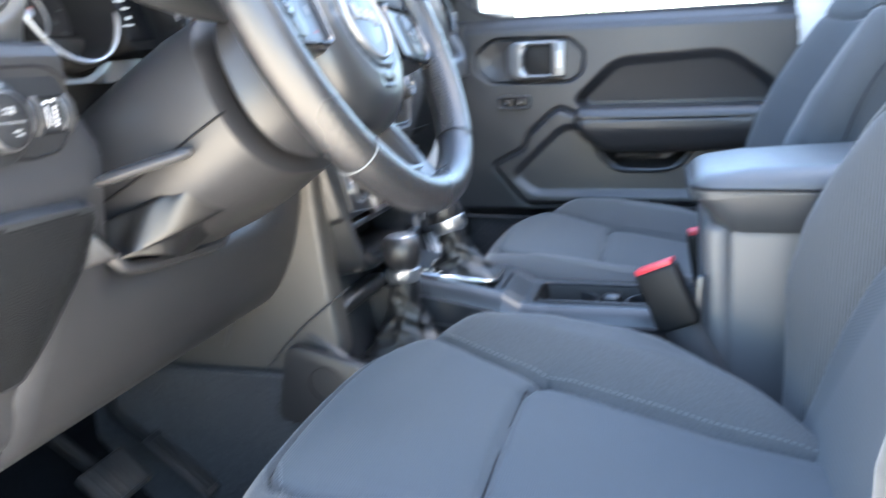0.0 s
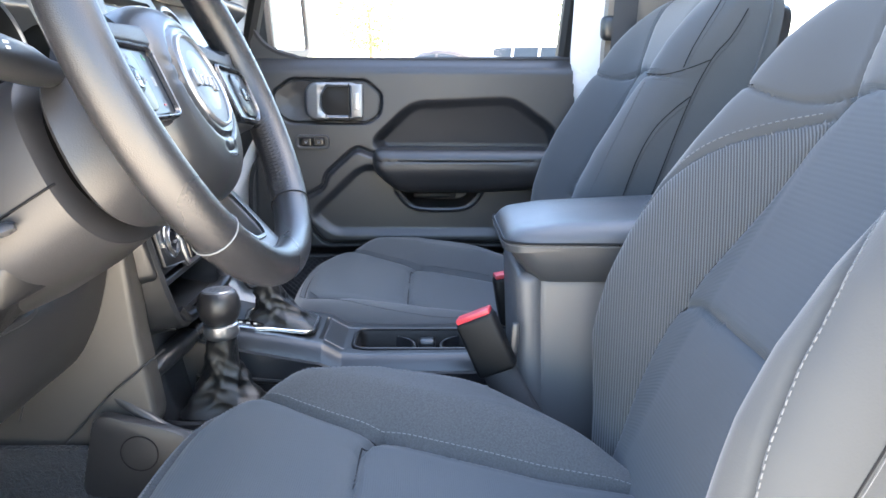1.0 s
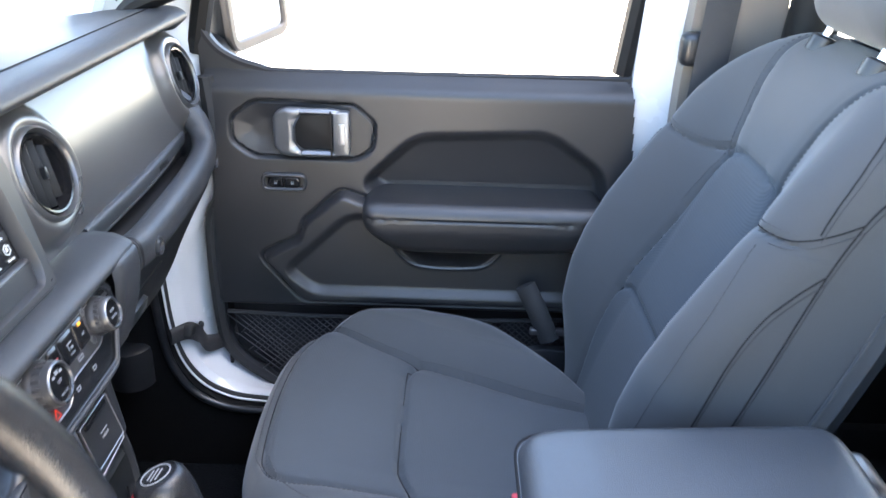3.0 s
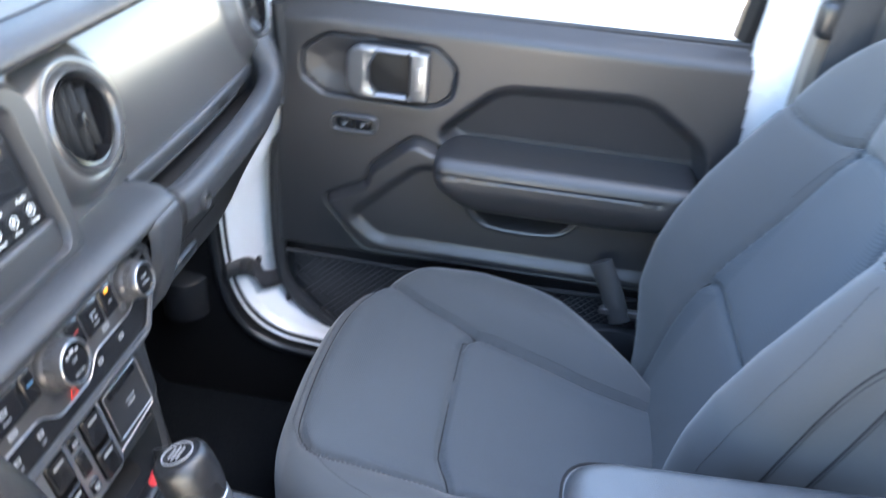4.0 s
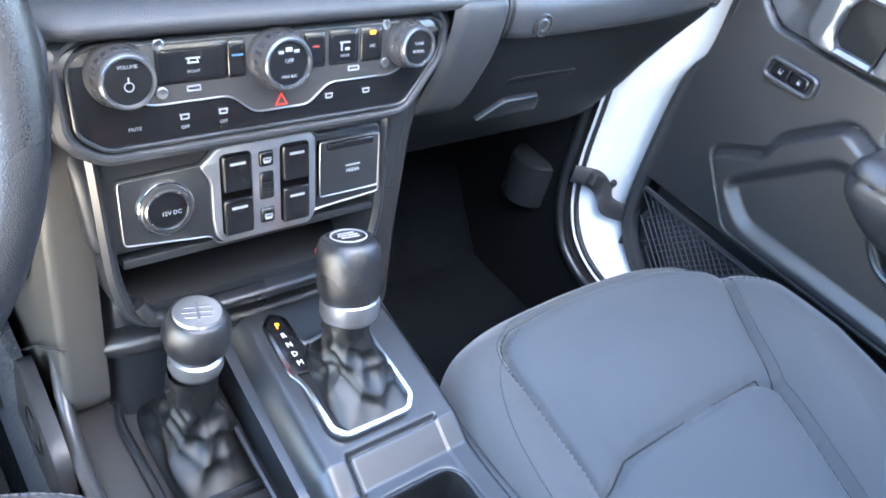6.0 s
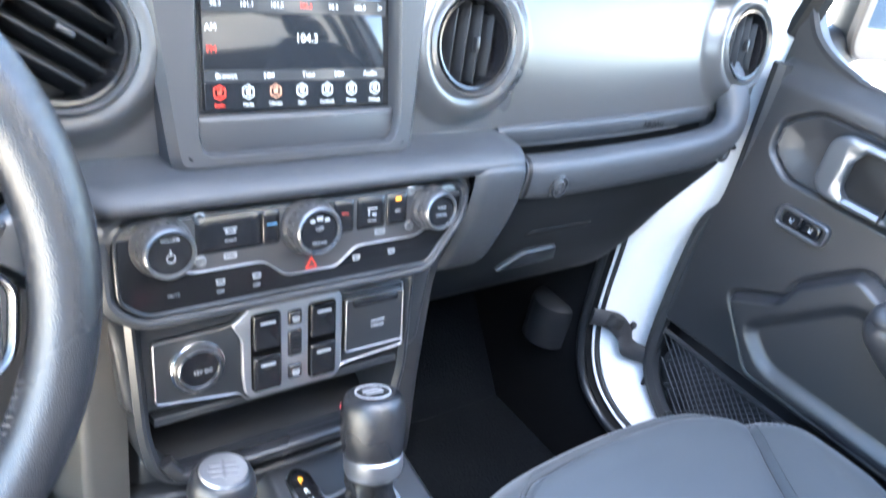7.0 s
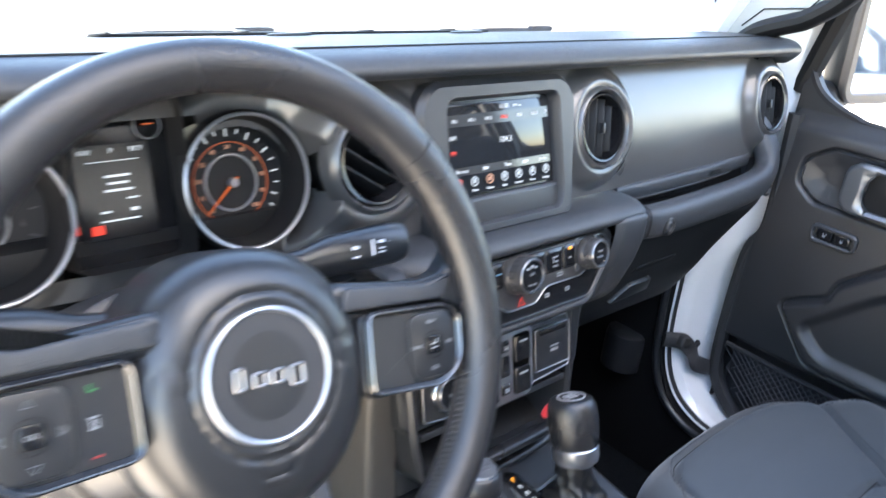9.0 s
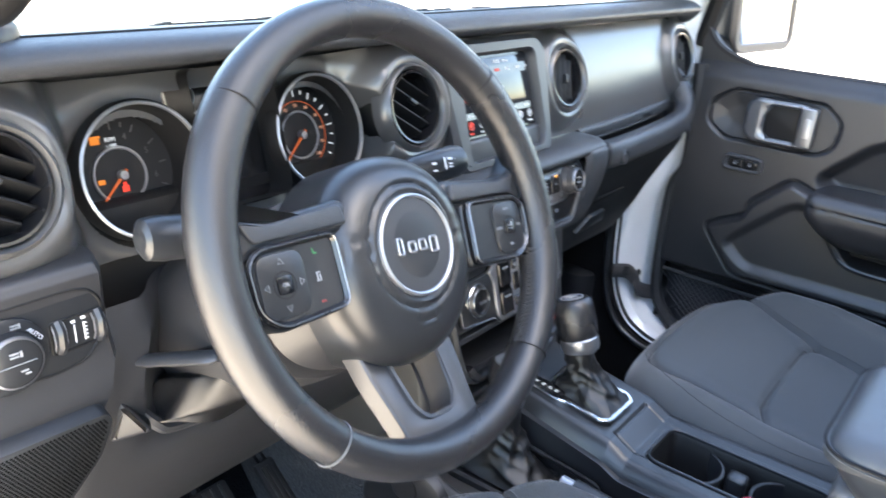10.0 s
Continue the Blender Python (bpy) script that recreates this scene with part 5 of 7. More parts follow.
# ---- driver's lower dash ----
LOW = [(0.50, 1.262), (0.452, 1.262), (0.440, 1.255), (0.438, 1.246), (0.440, 1.21), (0.434, 1.185), (0.428, 1.170), (0.426, 1.155), (0.436, 1.12), (0.470, 1.03), (0.485, 0.985), (0.51, 0.965)]
prof = curve_pts([(0, a, b) for a, b in LOW], 5)


def low_edge(z):
    """Where the lower dash panel ends towards the column."""
    return float(np.interp(z, [1.02, 1.067, 1.109, 1.15, 1.182, 1.27], [-0.590, -0.572, -0.550, -0.543, -0.528, -0.532]))


rings = []
for k in range(18):
    u = k / 17
    lip = 0.012 * max(0.0, (u - 0.94) / 0.06) ** 2
    rings.append([(-0.66 + u * (low_edge(p.z) + 0.66), p.y + lip, p.z) for p in prof])
lower = part("lower_panel", loops(rings, closed=False), M_DOOR, dash, "grained lower dash panel beside the column")
HL = face(-0.592, 0.4405, 1.212, 4)
HLO = round_poly([(-0.06, -0.020), (0.012, -0.027), (0.036, -0.024), (0.051, -0.008), (0.053, 0.020), (0.044, 0.032), (0.030, 0.035), (-0.06, 0.034)], 0.007, 5)
hl = part("light_panel", prism(HLO, -0.004, 0.004, HL, 0.002), M_PLASTIC, dash, "black headlamp switch panel")
part("panel_edge", rim(HLO, 0.002, 0.0, 0.0055, HL, 0.0006), M_DARK, hl)
kl = part("headlamp_knob", lathe([(0.0275, 0.003), (0.0275, 0.007), (0.0245, 0.009), (0.0195, 0.009), (0.0185, 0.018), (0.0160, 0.0195), (0.0005, 0.0195)], HL @ pose(-0.018, 0, 0), 40), M_PLASTIC, hl, "round headlamp knob")
part("chrome_band", lathe([(0.0186, 0.0165), (0.0190, 0.0180), (0.0182, 0.0196), (0.0170, 0.0200)], HL @ pose(-0.018, 0, 0), 40), M_STEEL, kl)
bars([(-0.019, 0.0075, 0.006, 0.0012), (-0.019, 0.0050, 0.006, 0.0012), (-0.0145, 0.0062, 0.0016, 0.0045), (-0.014, -0.0065, 0.005, 0.0012), (-0.012, -0.009, 0.004, 0.0012), (-0.018, -0.001, 0.026, 0.0005)], HL @ pose(0, 0, 0.0198), M_MARK, kl)
words("AUTO", 0.0046, HL @ pose(0.0008, 0.0122, 0.0094) @ pose(0, 0, 0, 0, 0, -50), M_PRINT, kl)
bars([(-0.012, 0.0240, 0.005, 0.0011), (-0.012, 0.0220, 0.005, 0.0011), (-0.0085, 0.023, 0.0012, 0.0036), (-0.026, 0.0225, 0.005, 0.0011), (-0.026, 0.0205, 0.004, 0.0011)], HL @ pose(0.000, -0.0015, 0.0094), M_MARK, kl)
dm = part("dimmer", rim(rrect(0.042, 0.026, 0.003, 3, 0.033, 0.001), 0.002, 0.003, 0.0055, HL, 0.0005), M_DARK, hl)
for x in (0.0185, 0.048):
    part("wheel", tube([(x, -0.010, 0.003), (x, -0.004, 0.0075), (x, 0.006, 0.0075), (x, 0.012, 0.003)], 0.0042, 8, HL), M_PLASTIC, dm)
    for e in (-0.0042, 0.0042):
        part("wheel_edge", tube([(x + e, -0.011, 0.003), (x + e, -0.004, 0.0070), (x + e, 0.006, 0.0070), (x + e, 0.012, 0.003)], 0.0007, 5, HL), M_SATIN, dm)
bars([(0.030, 0.000, 0.0008, 0.014), (0.037, 0.000, 0.0008, 0.014), (0.0295, 0.0095, 0.003, 0.002), (0.037, 0.0105, 0.003, 0.002)]+[(0.0385, -0.006 + 0.003 * q, 0.0016, 0.0008) for q in range(5)], HL @ pose(0, 0, 0.0048), M_PRINT, dm)
# speaker grille with its holes
SK = pose(-0.600, 0.4330, 1.105, 90 + 20)
GRO = round_poly([(-0.055, -0.075), (0.000, -0.075), (0.022, -0.045), (0.045, 0.0), (0.050, 0.040), (0.044, 0.050), (-0.055, 0.054)], 0.006, 4)
gr = part("speaker_grille", prism(GRO, -0.012, 0.002, SK, 0.001), M_PLASTIC, dash, "perforated black speaker grille")
vs, fs = [], []
gx0, gy0 = np.meshgrid(np.arange(-0.053, 0.052, 0.0030), np.arange(-0.073, 0.054, 0.0026))
gx0 = gx0 + 0.0015 * (np.arange(gx0.shape[0])[:, None] % 2)
dist_in = sdf(gx0.ravel(), gy0.ravel(), GRO)
for hx, hy, dd in zip(gx0.ravel(), gy0.ravel(), dist_in):
    if dd > 0.004:
        k0 = len(vs)
        vs += [tuple(SK @ Vector((hx + 0.00115 * math.cos(q * 1.0472), hy + 0.00115 * math.sin(q * 1.0472), 0.0023))) for q in range(6)]
        fs.append(tuple(range(k0, k0 + 6)))
part_np("hole", vs, fs, M_HOLE, gr)["kind"] = "stuff"
# knee panel under the column
KN = [(0.47, 1.205), (0.452, 1.165), (0.450, 1.10), (0.458, 1.05), (0.475, 1.00), (0.505, 0.955), (0.56, 0.93)]
prof = curve_pts([(0, a, b) for a, b in KN], 5)
rings = []
for u in np.linspace(0, 1, 34):
    x = -0.530 + u * 0.370
    dip = 0.055 * (1 - min(1.0, ((x + 0.345) / 0.135) ** 4))
    rings.append([(low_edge(p.z) - 0.006 + u * (-0.160 - low_edge(p.z)), p.y + dip * step(np.array(p.z), 1.06, 1.12).item() + 0.006 * (u < 0.02), p.z) for p in prof])
knee = part("knee_panel", loops(rings, closed=False), M_DOOR, dash, "grained knee panel under the steering column")
part("knee_edge", tube(curve_pts([(-0.515, 0.475, 1.13), (-0.497, 0.454, 1.096), (-0.47, 0.452, 1.082), (-0.36, 0.452, 1.073), (-0.334, 0.454, 1.078), (-0.326, 0.458, 1.092), (-0.336, 0.475, 1.115)], 6), 0.006, 8), M_DOOR, knee)
part("knee_corner", prism(round_poly([(-0.016, -0.016), (0.020, -0.012), (-0.004, 0.020)], 0.006, 4), -0.02, 0.008, pose(-0.522, 0.450, 1.112, 78, 0, -28), 0.005, 3), M_DOOR, knee)
part("column_gap", box((0.34, 0.03, 0.12), pose(-0.345, 0.53, 1.21), 0.01), M_DARK, dash)

# ---- steering wheel and column ----
WT = 24.8
WC = Vector((-0.3695, 0.289, 1.2815))
W = pose(WC.x, WC.y, WC.z, 0, 0, -1.2) @ face(0, 0, 0, WT) @ pose(0, 0, 0, 0, 0, -4.5) @ Matrix.Scale(0.949, 4)
wheel = thing("steering_wheel", WC, "black leather steering wheel with satin spokes and buttons", "steering wheel")
RW = 0.1775
NW = 96
rings = []
for k in range(NW):
    a = 2 * math.pi * k / NW
    c = Vector((RW * math.cos(a), RW * math.sin(a), 0))
    out = Vector((math.cos(a), math.sin(a), 0))
    thumb = 0.002 * math.exp(-((abs(((math.degrees(a) + 90) % 360) - 180) - 60) / 22) ** 2)
    ring = []
    for j in range(20):
        b = 2 * math.pi * j / 20
        ring.append(tuple(c + out * ((0.0163 + thumb) * math.cos(b)) + Vector((0, 0, 0.0184 * math.sin(b)))))
    rings.append(ring)
rimo = part("rim", loops(rings, W, wrap=True), M_LEATHER, wheel, "black leather rim, worn smooth")
for deg in (141, 43, -48, 228):
    a = radians(deg)
    pts = [(RW * math.cos(a) + 0.0171 * math.cos(b) * math.cos(a), RW * math.sin(a) + 0.0171 * math.cos(b) * math.sin(a), 0.0191 * math.sin(b)) for b in [2 * math.pi * j / 20 for j in range(20)]]
    part("rim_seam", tube(pts, 0.0006, 5, W, closed=True), M_STITCH if deg == 228 else M_DARK, rimo)
bm = bmesh.new()
for k in range(120):
    d = -48 + 91 * k / 120
    if 10 > d > -14:
        continue
    for dd in (0, 180):
        a = radians(d + dd) if dd == 0 else radians(180 - d)
        r0, r1 = RW - 0.0165, RW - 0.0150
        s = 1 if k % 2 else -1
        p = [(r0 * math.cos(a), r0 * math.sin(a), -0.002 * s), (r1 * math.cos(a + 0.018), r1 * math.sin(a + 0.018), 0.0075 * s)]
        t = tube(p, 0.0006, 4, caps=False)
        me = bpy.data.meshes.new("t")
        t.to_mesh(me)
        t.free()
        bm.from_mesh(me)
        bpy.data.meshes.remove(me)
part("rim_stitching", put(bm, W), M_THREAD, rimo, "dark cross stitching inside the rim")["kind"] = "stuff"
# hub
WH = W @ pose(0, -0.014, -0.030)
HUB = [(0.083 * math.copysign(abs(math.cos(a)) ** 0.9, math.cos(a)), (0.085 if math.sin(a) > 0 else 0.090) * math.sin(a) - 0.003) for a in [2 * math.pi * k / 96 for k in range(96)]]
TAB = rrect(0.022, 0.014, 0.004, 3)


def hub_top(x, y):
    r = np.hypot(x, (y - 0.004) * 0.95)
    h = 0.028 + 0.014 * (1 - (r / 0.084) ** 2) - 0.002 * (1 - step(r, 0.040, 0.044)) + groove(np.abs(r - 0.0485), 0.0018, 0.0022)
    for tx, ty in ((-0.057, 0.010), (0.057, 0.010), (0.0, -0.051)):
        h = h + groove(sdf(x - tx, y - ty, TAB), 0.0014, 0.0016)
    return h


hub = pill("airbag_cover", HUB, hub_top, 0.026, 0.046, M_PLASTIC, wheel, WH, "grained airbag cover", rings=54)
part("hub_ring", lathe([(0.0378, 0.036), (0.0384, 0.0398), (0.0398, 0.0408), (0.0414, 0.0398), (0.0420, 0.036)], WH @ pose(0, 0.004, 0), 64), M_SATIN, hub, "bright ring round the emblem")
part("emblem_disc", lathe([(0.0385, 0.0385), (0.0005, 0.0392)], WH @ pose(0, 0.004, 0), 48), M_BEZEL, hub)
# the emblem as plain bright shapes
for x, y, w, h in ((-0.0205, 0.001, 0.0070, 0.0150), (-0.0075, -0.001, 0.0095, 0.0100), (0.0045, -0.001, 0.0095, 0.0100), (0.0175, -0.0025, 0.0100, 0.0140)):
    part("emblem", rim(rrect(w, h, 0.003, 4, x, y), 0.0020, 0.0388, 0.0412, WH @ pose(0, 0.004, 0), 0.0006), M_STEEL, hub, "bright raised emblem shape")
words("AIRBAG", 0.0055, WH @ pose(0.0, -0.062, 0.0348, -18), M_DARK, hub)
# spokes
WS = W @ pose(0, 0, -0.010)
for s in (1, -1):
    bar_pts = round_poly([(0.050 * s, 0.012), (0.148 * s, 0.010), (0.166 * s, -0.004), (0.170 * s, 0.056), (0.152 * s, 0.034), (0.128 * s, 0.031), (0.056 * s, 0.038)][::s], 0.008, 5)
    spoke = part("spoke", prism(bar_pts, -0.014, 0.008, WS, 0.006, 3), M_PLASTIC, wheel)
    part("spoke_trim", prism(round_poly([(0.060 * s, 0.018), (0.146 * s, 0.016), (0.156 * s, 0.034), (0.130 * s, 0.0285), (0.064 * s, 0.034)][::s], 0.005, 4), 0.004, 0.0112, WS, 0.0025, 3), M_PAD, spoke, "smooth upper bar of the spoke")
    pad = round_poly([(0.074 * s, -0.042), (0.138 * s, -0.046), (0.156 * s, -0.032), (0.158 * s, 0.004), (0.146 * s, 0.014), (0.076 * s, 0.016)][::s], 0.010, 5)
    part("button_back", prism(offset(pad, -0.002), -0.014, 0.008, WS, 0.005, 3), M_PLASTIC, spoke)
    part("button_frame", rim(pad, 0.0050, 0.007, 0.0140, WS, 0.0022), M_PIANO, spoke, "gloss black frame round the wheel buttons")
    part("frame_line", rim(offset(pad, 0.0015), 0.0010, 0.0100, 0.0147, WS, 0.0006), M_SMOKED, spoke, "smoked chrome line on the button frame")
    part("button_field", prism(offset(pad, 0.004), 0.006, 0.0105, WS), M_PLASTIC, spoke)
    cx, cy = 0.130 * s, -0.015
    b = part("button_pad", prism(rrect(0.040, 0.046, 0.011, 5, cx, cy), 0.0105, 0.0130, WS, 0.0012), M_PLASTIC, spoke)
    part("centre_button", prism(rrect(0.013, 0.013, 0.003, 3, cx, cy), 0.013, 0.0145, WS, 0.0006), M_PIANO, b)
    q = WS @ pose(cx, cy, 0.0133)
    part("pad_line", rim(circle(0.0098, 24), 0.0005, 0, 0.0004, q, 0.0001), M_DARK, b)
    if s > 0:
        words("SET+", 0.0036, q @ pose(0, 0.0165, 0), M_MARK, b)
        words("SET-", 0.0036, q @ pose(0, -0.0165, 0), M_MARK, b)
        words("CANC", 0.0034, q @ pose(-0.0145, 0, 0), M_MARK, b)
        words("RES", 0.0034, q @ pose(0.0145, 0, 0), M_MARK, b)
        bars([(0, 0.001, 0.005, 0.0009), (0, -0.002, 0.0045, 0.0009), (0.002, 0.0025, 0.0009, 0.003)], q @ pose(0, 0, 0.0014), M_MARK, b)
    else:
        words("OK", 0.0040, q @ pose(0, 0, 0.0014), M_MARK, b)
        for dx, dy, a in ((0, 0.0165, 0), (0, -0.0165, 180), (0.0150, 0, -90), (-0.0150, 0, 90)):
            part("arrow", rim([(-0.0026, -0.0018), (0.0026, -0.0018), (0, 0.0024)], 0.0005, 0, 0.0004, q @ pose(dx, dy, 0, 0, 0, a), 0.0001), M_MARK, b)
        bars([(0.030, 0.003, 0.004, 0.0010), (0.030, -0.003, 0.004, 0.0010), (0.029, 0.000, 0.0010, 0.005), (0.0315, -0.001, 0.0009, 0.005)], q, M_MARK, b)
        bars([(0.031, 0.017, 0.0036, 0.0012), (0.0295, 0.019, 0.0012, 0.003)], q, mat("green_print", (0.02, 0.13, 0.04), 0.5), b)
        bars([(0.030, -0.018, 0.0040, 0.0012)], q, mat("dark_red_print", (0.22, 0.02, 0.02), 0.5), b)
# lower spokes: one satin piece in the shape of a U
UO = [(-0.054, 0.090), (-0.051, 0.040), (-0.044, 0.0), (-0.041, -0.030), (0.041, -0.030), (0.044, 0.0), (0.051, 0.040), (0.054, 0.090)]
UI = [(0.029, 0.090), (0.027, 0.040), (0.023, 0.010), (0.015, -0.002), (-0.015, -0.002), (-0.023, 0.010), (-0.027, 0.040), (-0.029, 0.090)]
UM = W @ pose(0, -0.147, -0.010, -21)
uo, ui = round_poly(UO, 0.006, 4), round_poly(UI, 0.006, 4)
part("lower_spoke", prism(uo + ui, -0.018, 0.002, UM, 0.003, 3), M_SPOKE, wheel, "satin grey lower spokes joined in a U")
part("spoke_wall", loops([[(x, y, z) for x, y in offset(ui[::-1], d)] for d, z in ((0.0, 0.0045), (-0.003, 0.0045), (-0.0035, 0.002), (-0.0035, -0.034), (0.0, -0.034))], UM, closed=False), M_SPOKE, wheel)

# column shroud and stalks
CF = W @ pose(0, -0.012, -0.055)
col = thing("steering_column", (WC.x, 0.40, 1.22), "black plastic steering column shroud", "steering column")
SHR = ((0.026, 0.060, 0.052, -0.004), (0.020, 0.070, 0.060, -0.006), (-0.006, 0.088, 0.070, -0.012), (-0.028, 0.097, 0.075, -0.016), (-0.0315, 0.094, 0.072, -0.016), (-0.033, 0.078, 0.056, -0.016), (-0.043, 0.078, 0.056, -0.016), (-0.0445, 0.099, 0.075, -0.017), (-0.048, 0.104, 0.080, -0.017), (-0.09, 0.108, 0.084, -0.022), (-0.14, 0.108, 0.084, -0.028), (-0.20, 0.104, 0.080, -0.032))
rings = []
for z, w, h, cy in SHR:
    rings.append([(w * math.copysign(abs(math.cos(a)) ** 0.8, math.cos(a)), cy + h * math.copysign(abs(math.sin(a)) ** 0.8, math.sin(a)), z) for a in [2 * math.pi * k / 64 for k in range(64)]])
part("collar", loops(rings[:6], CF, cap0=True), M_DOOR, col, "front collar of the shroud")
part("shroud", loops(rings[6:], CF), M_DOOR, col)
part("collar_gap", loops(rings[5:7], CF), M_HOLE, col)
part("shroud_seam", tube([(x - 0.0005 if x < 0 else x, y, z) for x, y, z in [r[34] for r in rings[7:]]], 0.0012, 5, CF), M_DARK, col)
part("column_tube", tube([(0, -0.03, -0.18), (0, -0.05, -0.42)], 0.045, 16, CF), M_DARK, col)
lever = part("tilt_lever", tube(curve_pts([(-0.520, 0.51, 1.143), (-0.505, 0.46, 1.156), (-0.490, 0.42, 1.168), (-0.476, 0.385, 1.178)], 5), [0.008] * 7 + [0.010] * 8 + [0.006], 12, flat=0.5, up=(0, 0, 1)), M_SPOKE, col, "grey tilt lever under the column")
rnd = random.Random(5)
rings = []
for i in range(22):
    s = i / 21
    c = Vector((-0.385 - 0.055 * s, 0.405 + 0.065 * s, 1.165 - 0.075 * s))
    rings.append([(c.x + (0.070 - 0.012 * s) * math.cos(a) * (1 + 0.07 * math.sin(5 * a + 2.2 * s) + 0.03 * math.sin(9 * a - 5 * s)), c.y + 0.045 * math.sin(a) * (1 + 0.10 * math.sin(4 * a + 3 * s + 1)), c.z + 0.006 * math.sin(3 * a + 9 * s)) for a in [2 * math.pi * k / 56 for k in range(56)]])
part("gaiter", loops(rings), M_BOOT, col, "creased black gaiter under the column")


def stalk(name, s, label, lift, k):
    st = part(name, loops([[(s * x * k, lift + dz * 0.6 + h * math.sin(a), -0.018 + dy + w * math.cos(a)) for a in [2 * math.pi * j / 20 for j in range(20)]] for x, h, w, dz, dy in ((0.060, 0.010, 0.009, 0.0, 0.0), (0.085, 0.011, 0.010, 0.003, 0.0), (0.110, 0.0155, 0.0125, 0.008, 0.002), (0.150, 0.0165, 0.0135, 0.013, 0.004), (0.176, 0.0165, 0.0135, 0.016, 0.006), (0.186, 0.0150, 0.0125, 0.017, 0.006), (0.189, 0.010, 0.009, 0.017, 0.006))], CF, cap0=True, cap1=True), M_PLASTIC, col, label)
    q = CF @ pose(s * 0.147 * k, lift + 0.008, 0.0)
    if s > 0:
        bars([(-0.016, 0.001, 0.006, 0.0024), (0.000, 0, 0.0018, 0.012), (0.008, 0.004, 0.006, 0.0022), (0.008, -0.001, 0.005, 0.0012), (0.008, -0.004, 0.005, 0.0012), (0.017, 0.003, 0.005, 0.0012), (-0.016, -0.006, 0.006, 0.0012)], q, M_PRINT, st)
    else:
        bars([(-0.008, 0.002, 0.006, 0.002), (-0.008, -0.002, 0.004, 0.002)], q, M_PRINT, st)
    return st


stalk("wiper_stalk", 1, "black wiper stalk with white marks", 0.061, 0.87)
stalk("turn_stalk", -1, "black turn signal stalk", 0.038, 1.0)

# pedals
for name, x, w, h, z in (("brake_pedal", -0.32, 0.075, 0.055, 0.78), ("accelerator_pedal", -0.19, 0.050, 0.115, 0.73)):
    p = thing(name, (x, 0.66, 0.65), "ribbed black rubber pedal on a steel arm", "pedal", "driver's pedals")
    m = pose(x, 0.64, z, 40)
    part("pad", box((w, h, 0.012), m, 0.004), M_RUBBER, p)
    for k in range(5):
        part("rib", box((0.004, h * 0.85, 0.004), m @ pose((k - 2) * w / 6, 0, 0.007), 0.001), M_PLASTIC, p)
    part("arm", tube([(x, 0.655, z), (x, 0.74, z + 0.06), (x, 0.78, z + 0.2)], 0.008, 8), M_DARK, p)

# ---- centre console ----
con = thing("centre_console", (0, 0.1, 0.62), "black centre console with cup holders and shifters", "centre console")
# raised shifter deck, to the passenger's side
DK = [(0.47, 0.975), (0.42, 0.960), (0.36, 0.947), (0.28, 0.935), (0.24, 0.928), (0.215, 0.914), (0.18, 0.912), (0.0, 0.914), (-0.06, 0.914)]


def deck_z(y):
    return np.interp(y, [p[0] for p in DK][::-1], [p[1] for p in DK][::-1])


CUPS = [(0.046, 0.158, 0.036), (0.046, 0.040, 0.036)]
xs = np.linspace(-0.035, 0.128, 110)
ysd = np.linspace(0.46, -0.03, 320)
SLOT = rrect(0.088, 0.206, 0.022, 7, 0.046, 0.100)


def deck(x, y):
    h = deck_z(y)
    h = h - 0.030 * (1 - np.clip((x + 0.035) / 0.022, 0, 1)) ** 2 - 0.030 * (1 - np.clip((0.128 - x) / 0.018, 0, 1)) ** 2
    h = h + groove(np.abs(y - 0.243), 0.0018, 0.004) * (np.abs(x - 0.048) < 0.046) + groove(np.abs(x - 0.003), 0.0018, 0.004) * (y < 0.243) * (y > 0.212) - 0.0015 * (np.abs(x - 0.048) < 0.045) * (y < 0.243)
    d = sdf(x, y, SLOT)
    return h - 0.003 * step(d, -0.003, 0.002)


v, f = relief(xs, ysd, deck, Matrix(), lambda x, y: sdf(x, y, SLOT) < 0.0035)
part_np("deck", v, [q[::-1] for q in f], M_PLASTIC, con, "satin black console deck")
SL2 = [(p[0], p[1]) for p in offset(SLOT, 0.003)]
cup = part("cup_holder", loops([[(x, y, 0.912) for x, y in SL2], [(x, y, 0.905) for x, y in offset(SLOT, 0.006)], [(x, y, 0.838) for x, y in offset(SLOT, 0.012)]], cap1=True), M_DARK, con, "deep black twin cup holder")
part("cup_rim", rim(SLOT[::1], 0.0035, 0.9095, 0.9150, Matrix(), 0.001), M_PLASTIC, cup)
part("divider", box((0.022, 0.024, 0.076), pose(0.052, 0.100, 0.873), 0.005, 3), M_PLASTIC, cup)
part("divider_web", box((0.076, 0.012, 0.056), pose(0.046, 0.100, 0.860), 0.004), M_DARK, cup)
for cx, cy, r in CUPS:
    part("cup_mat", lathe([(0.034, 0.0), (0.034, 0.004), (0.030, 0.006), (0.0005, 0.006)], pose(cx, cy, 0.838), 28), M_RUBBER, cup)
    for a in (200, 340):
        part("cup_spring", box((0.012, 0.006, 0.030), pose(cx + 0.043 * math.cos(radians(a)), cy + 0.036 * math.sin(radians(a)), 0.880, 0, 0, a + 90), 0.0025), M_PIANO, cup)
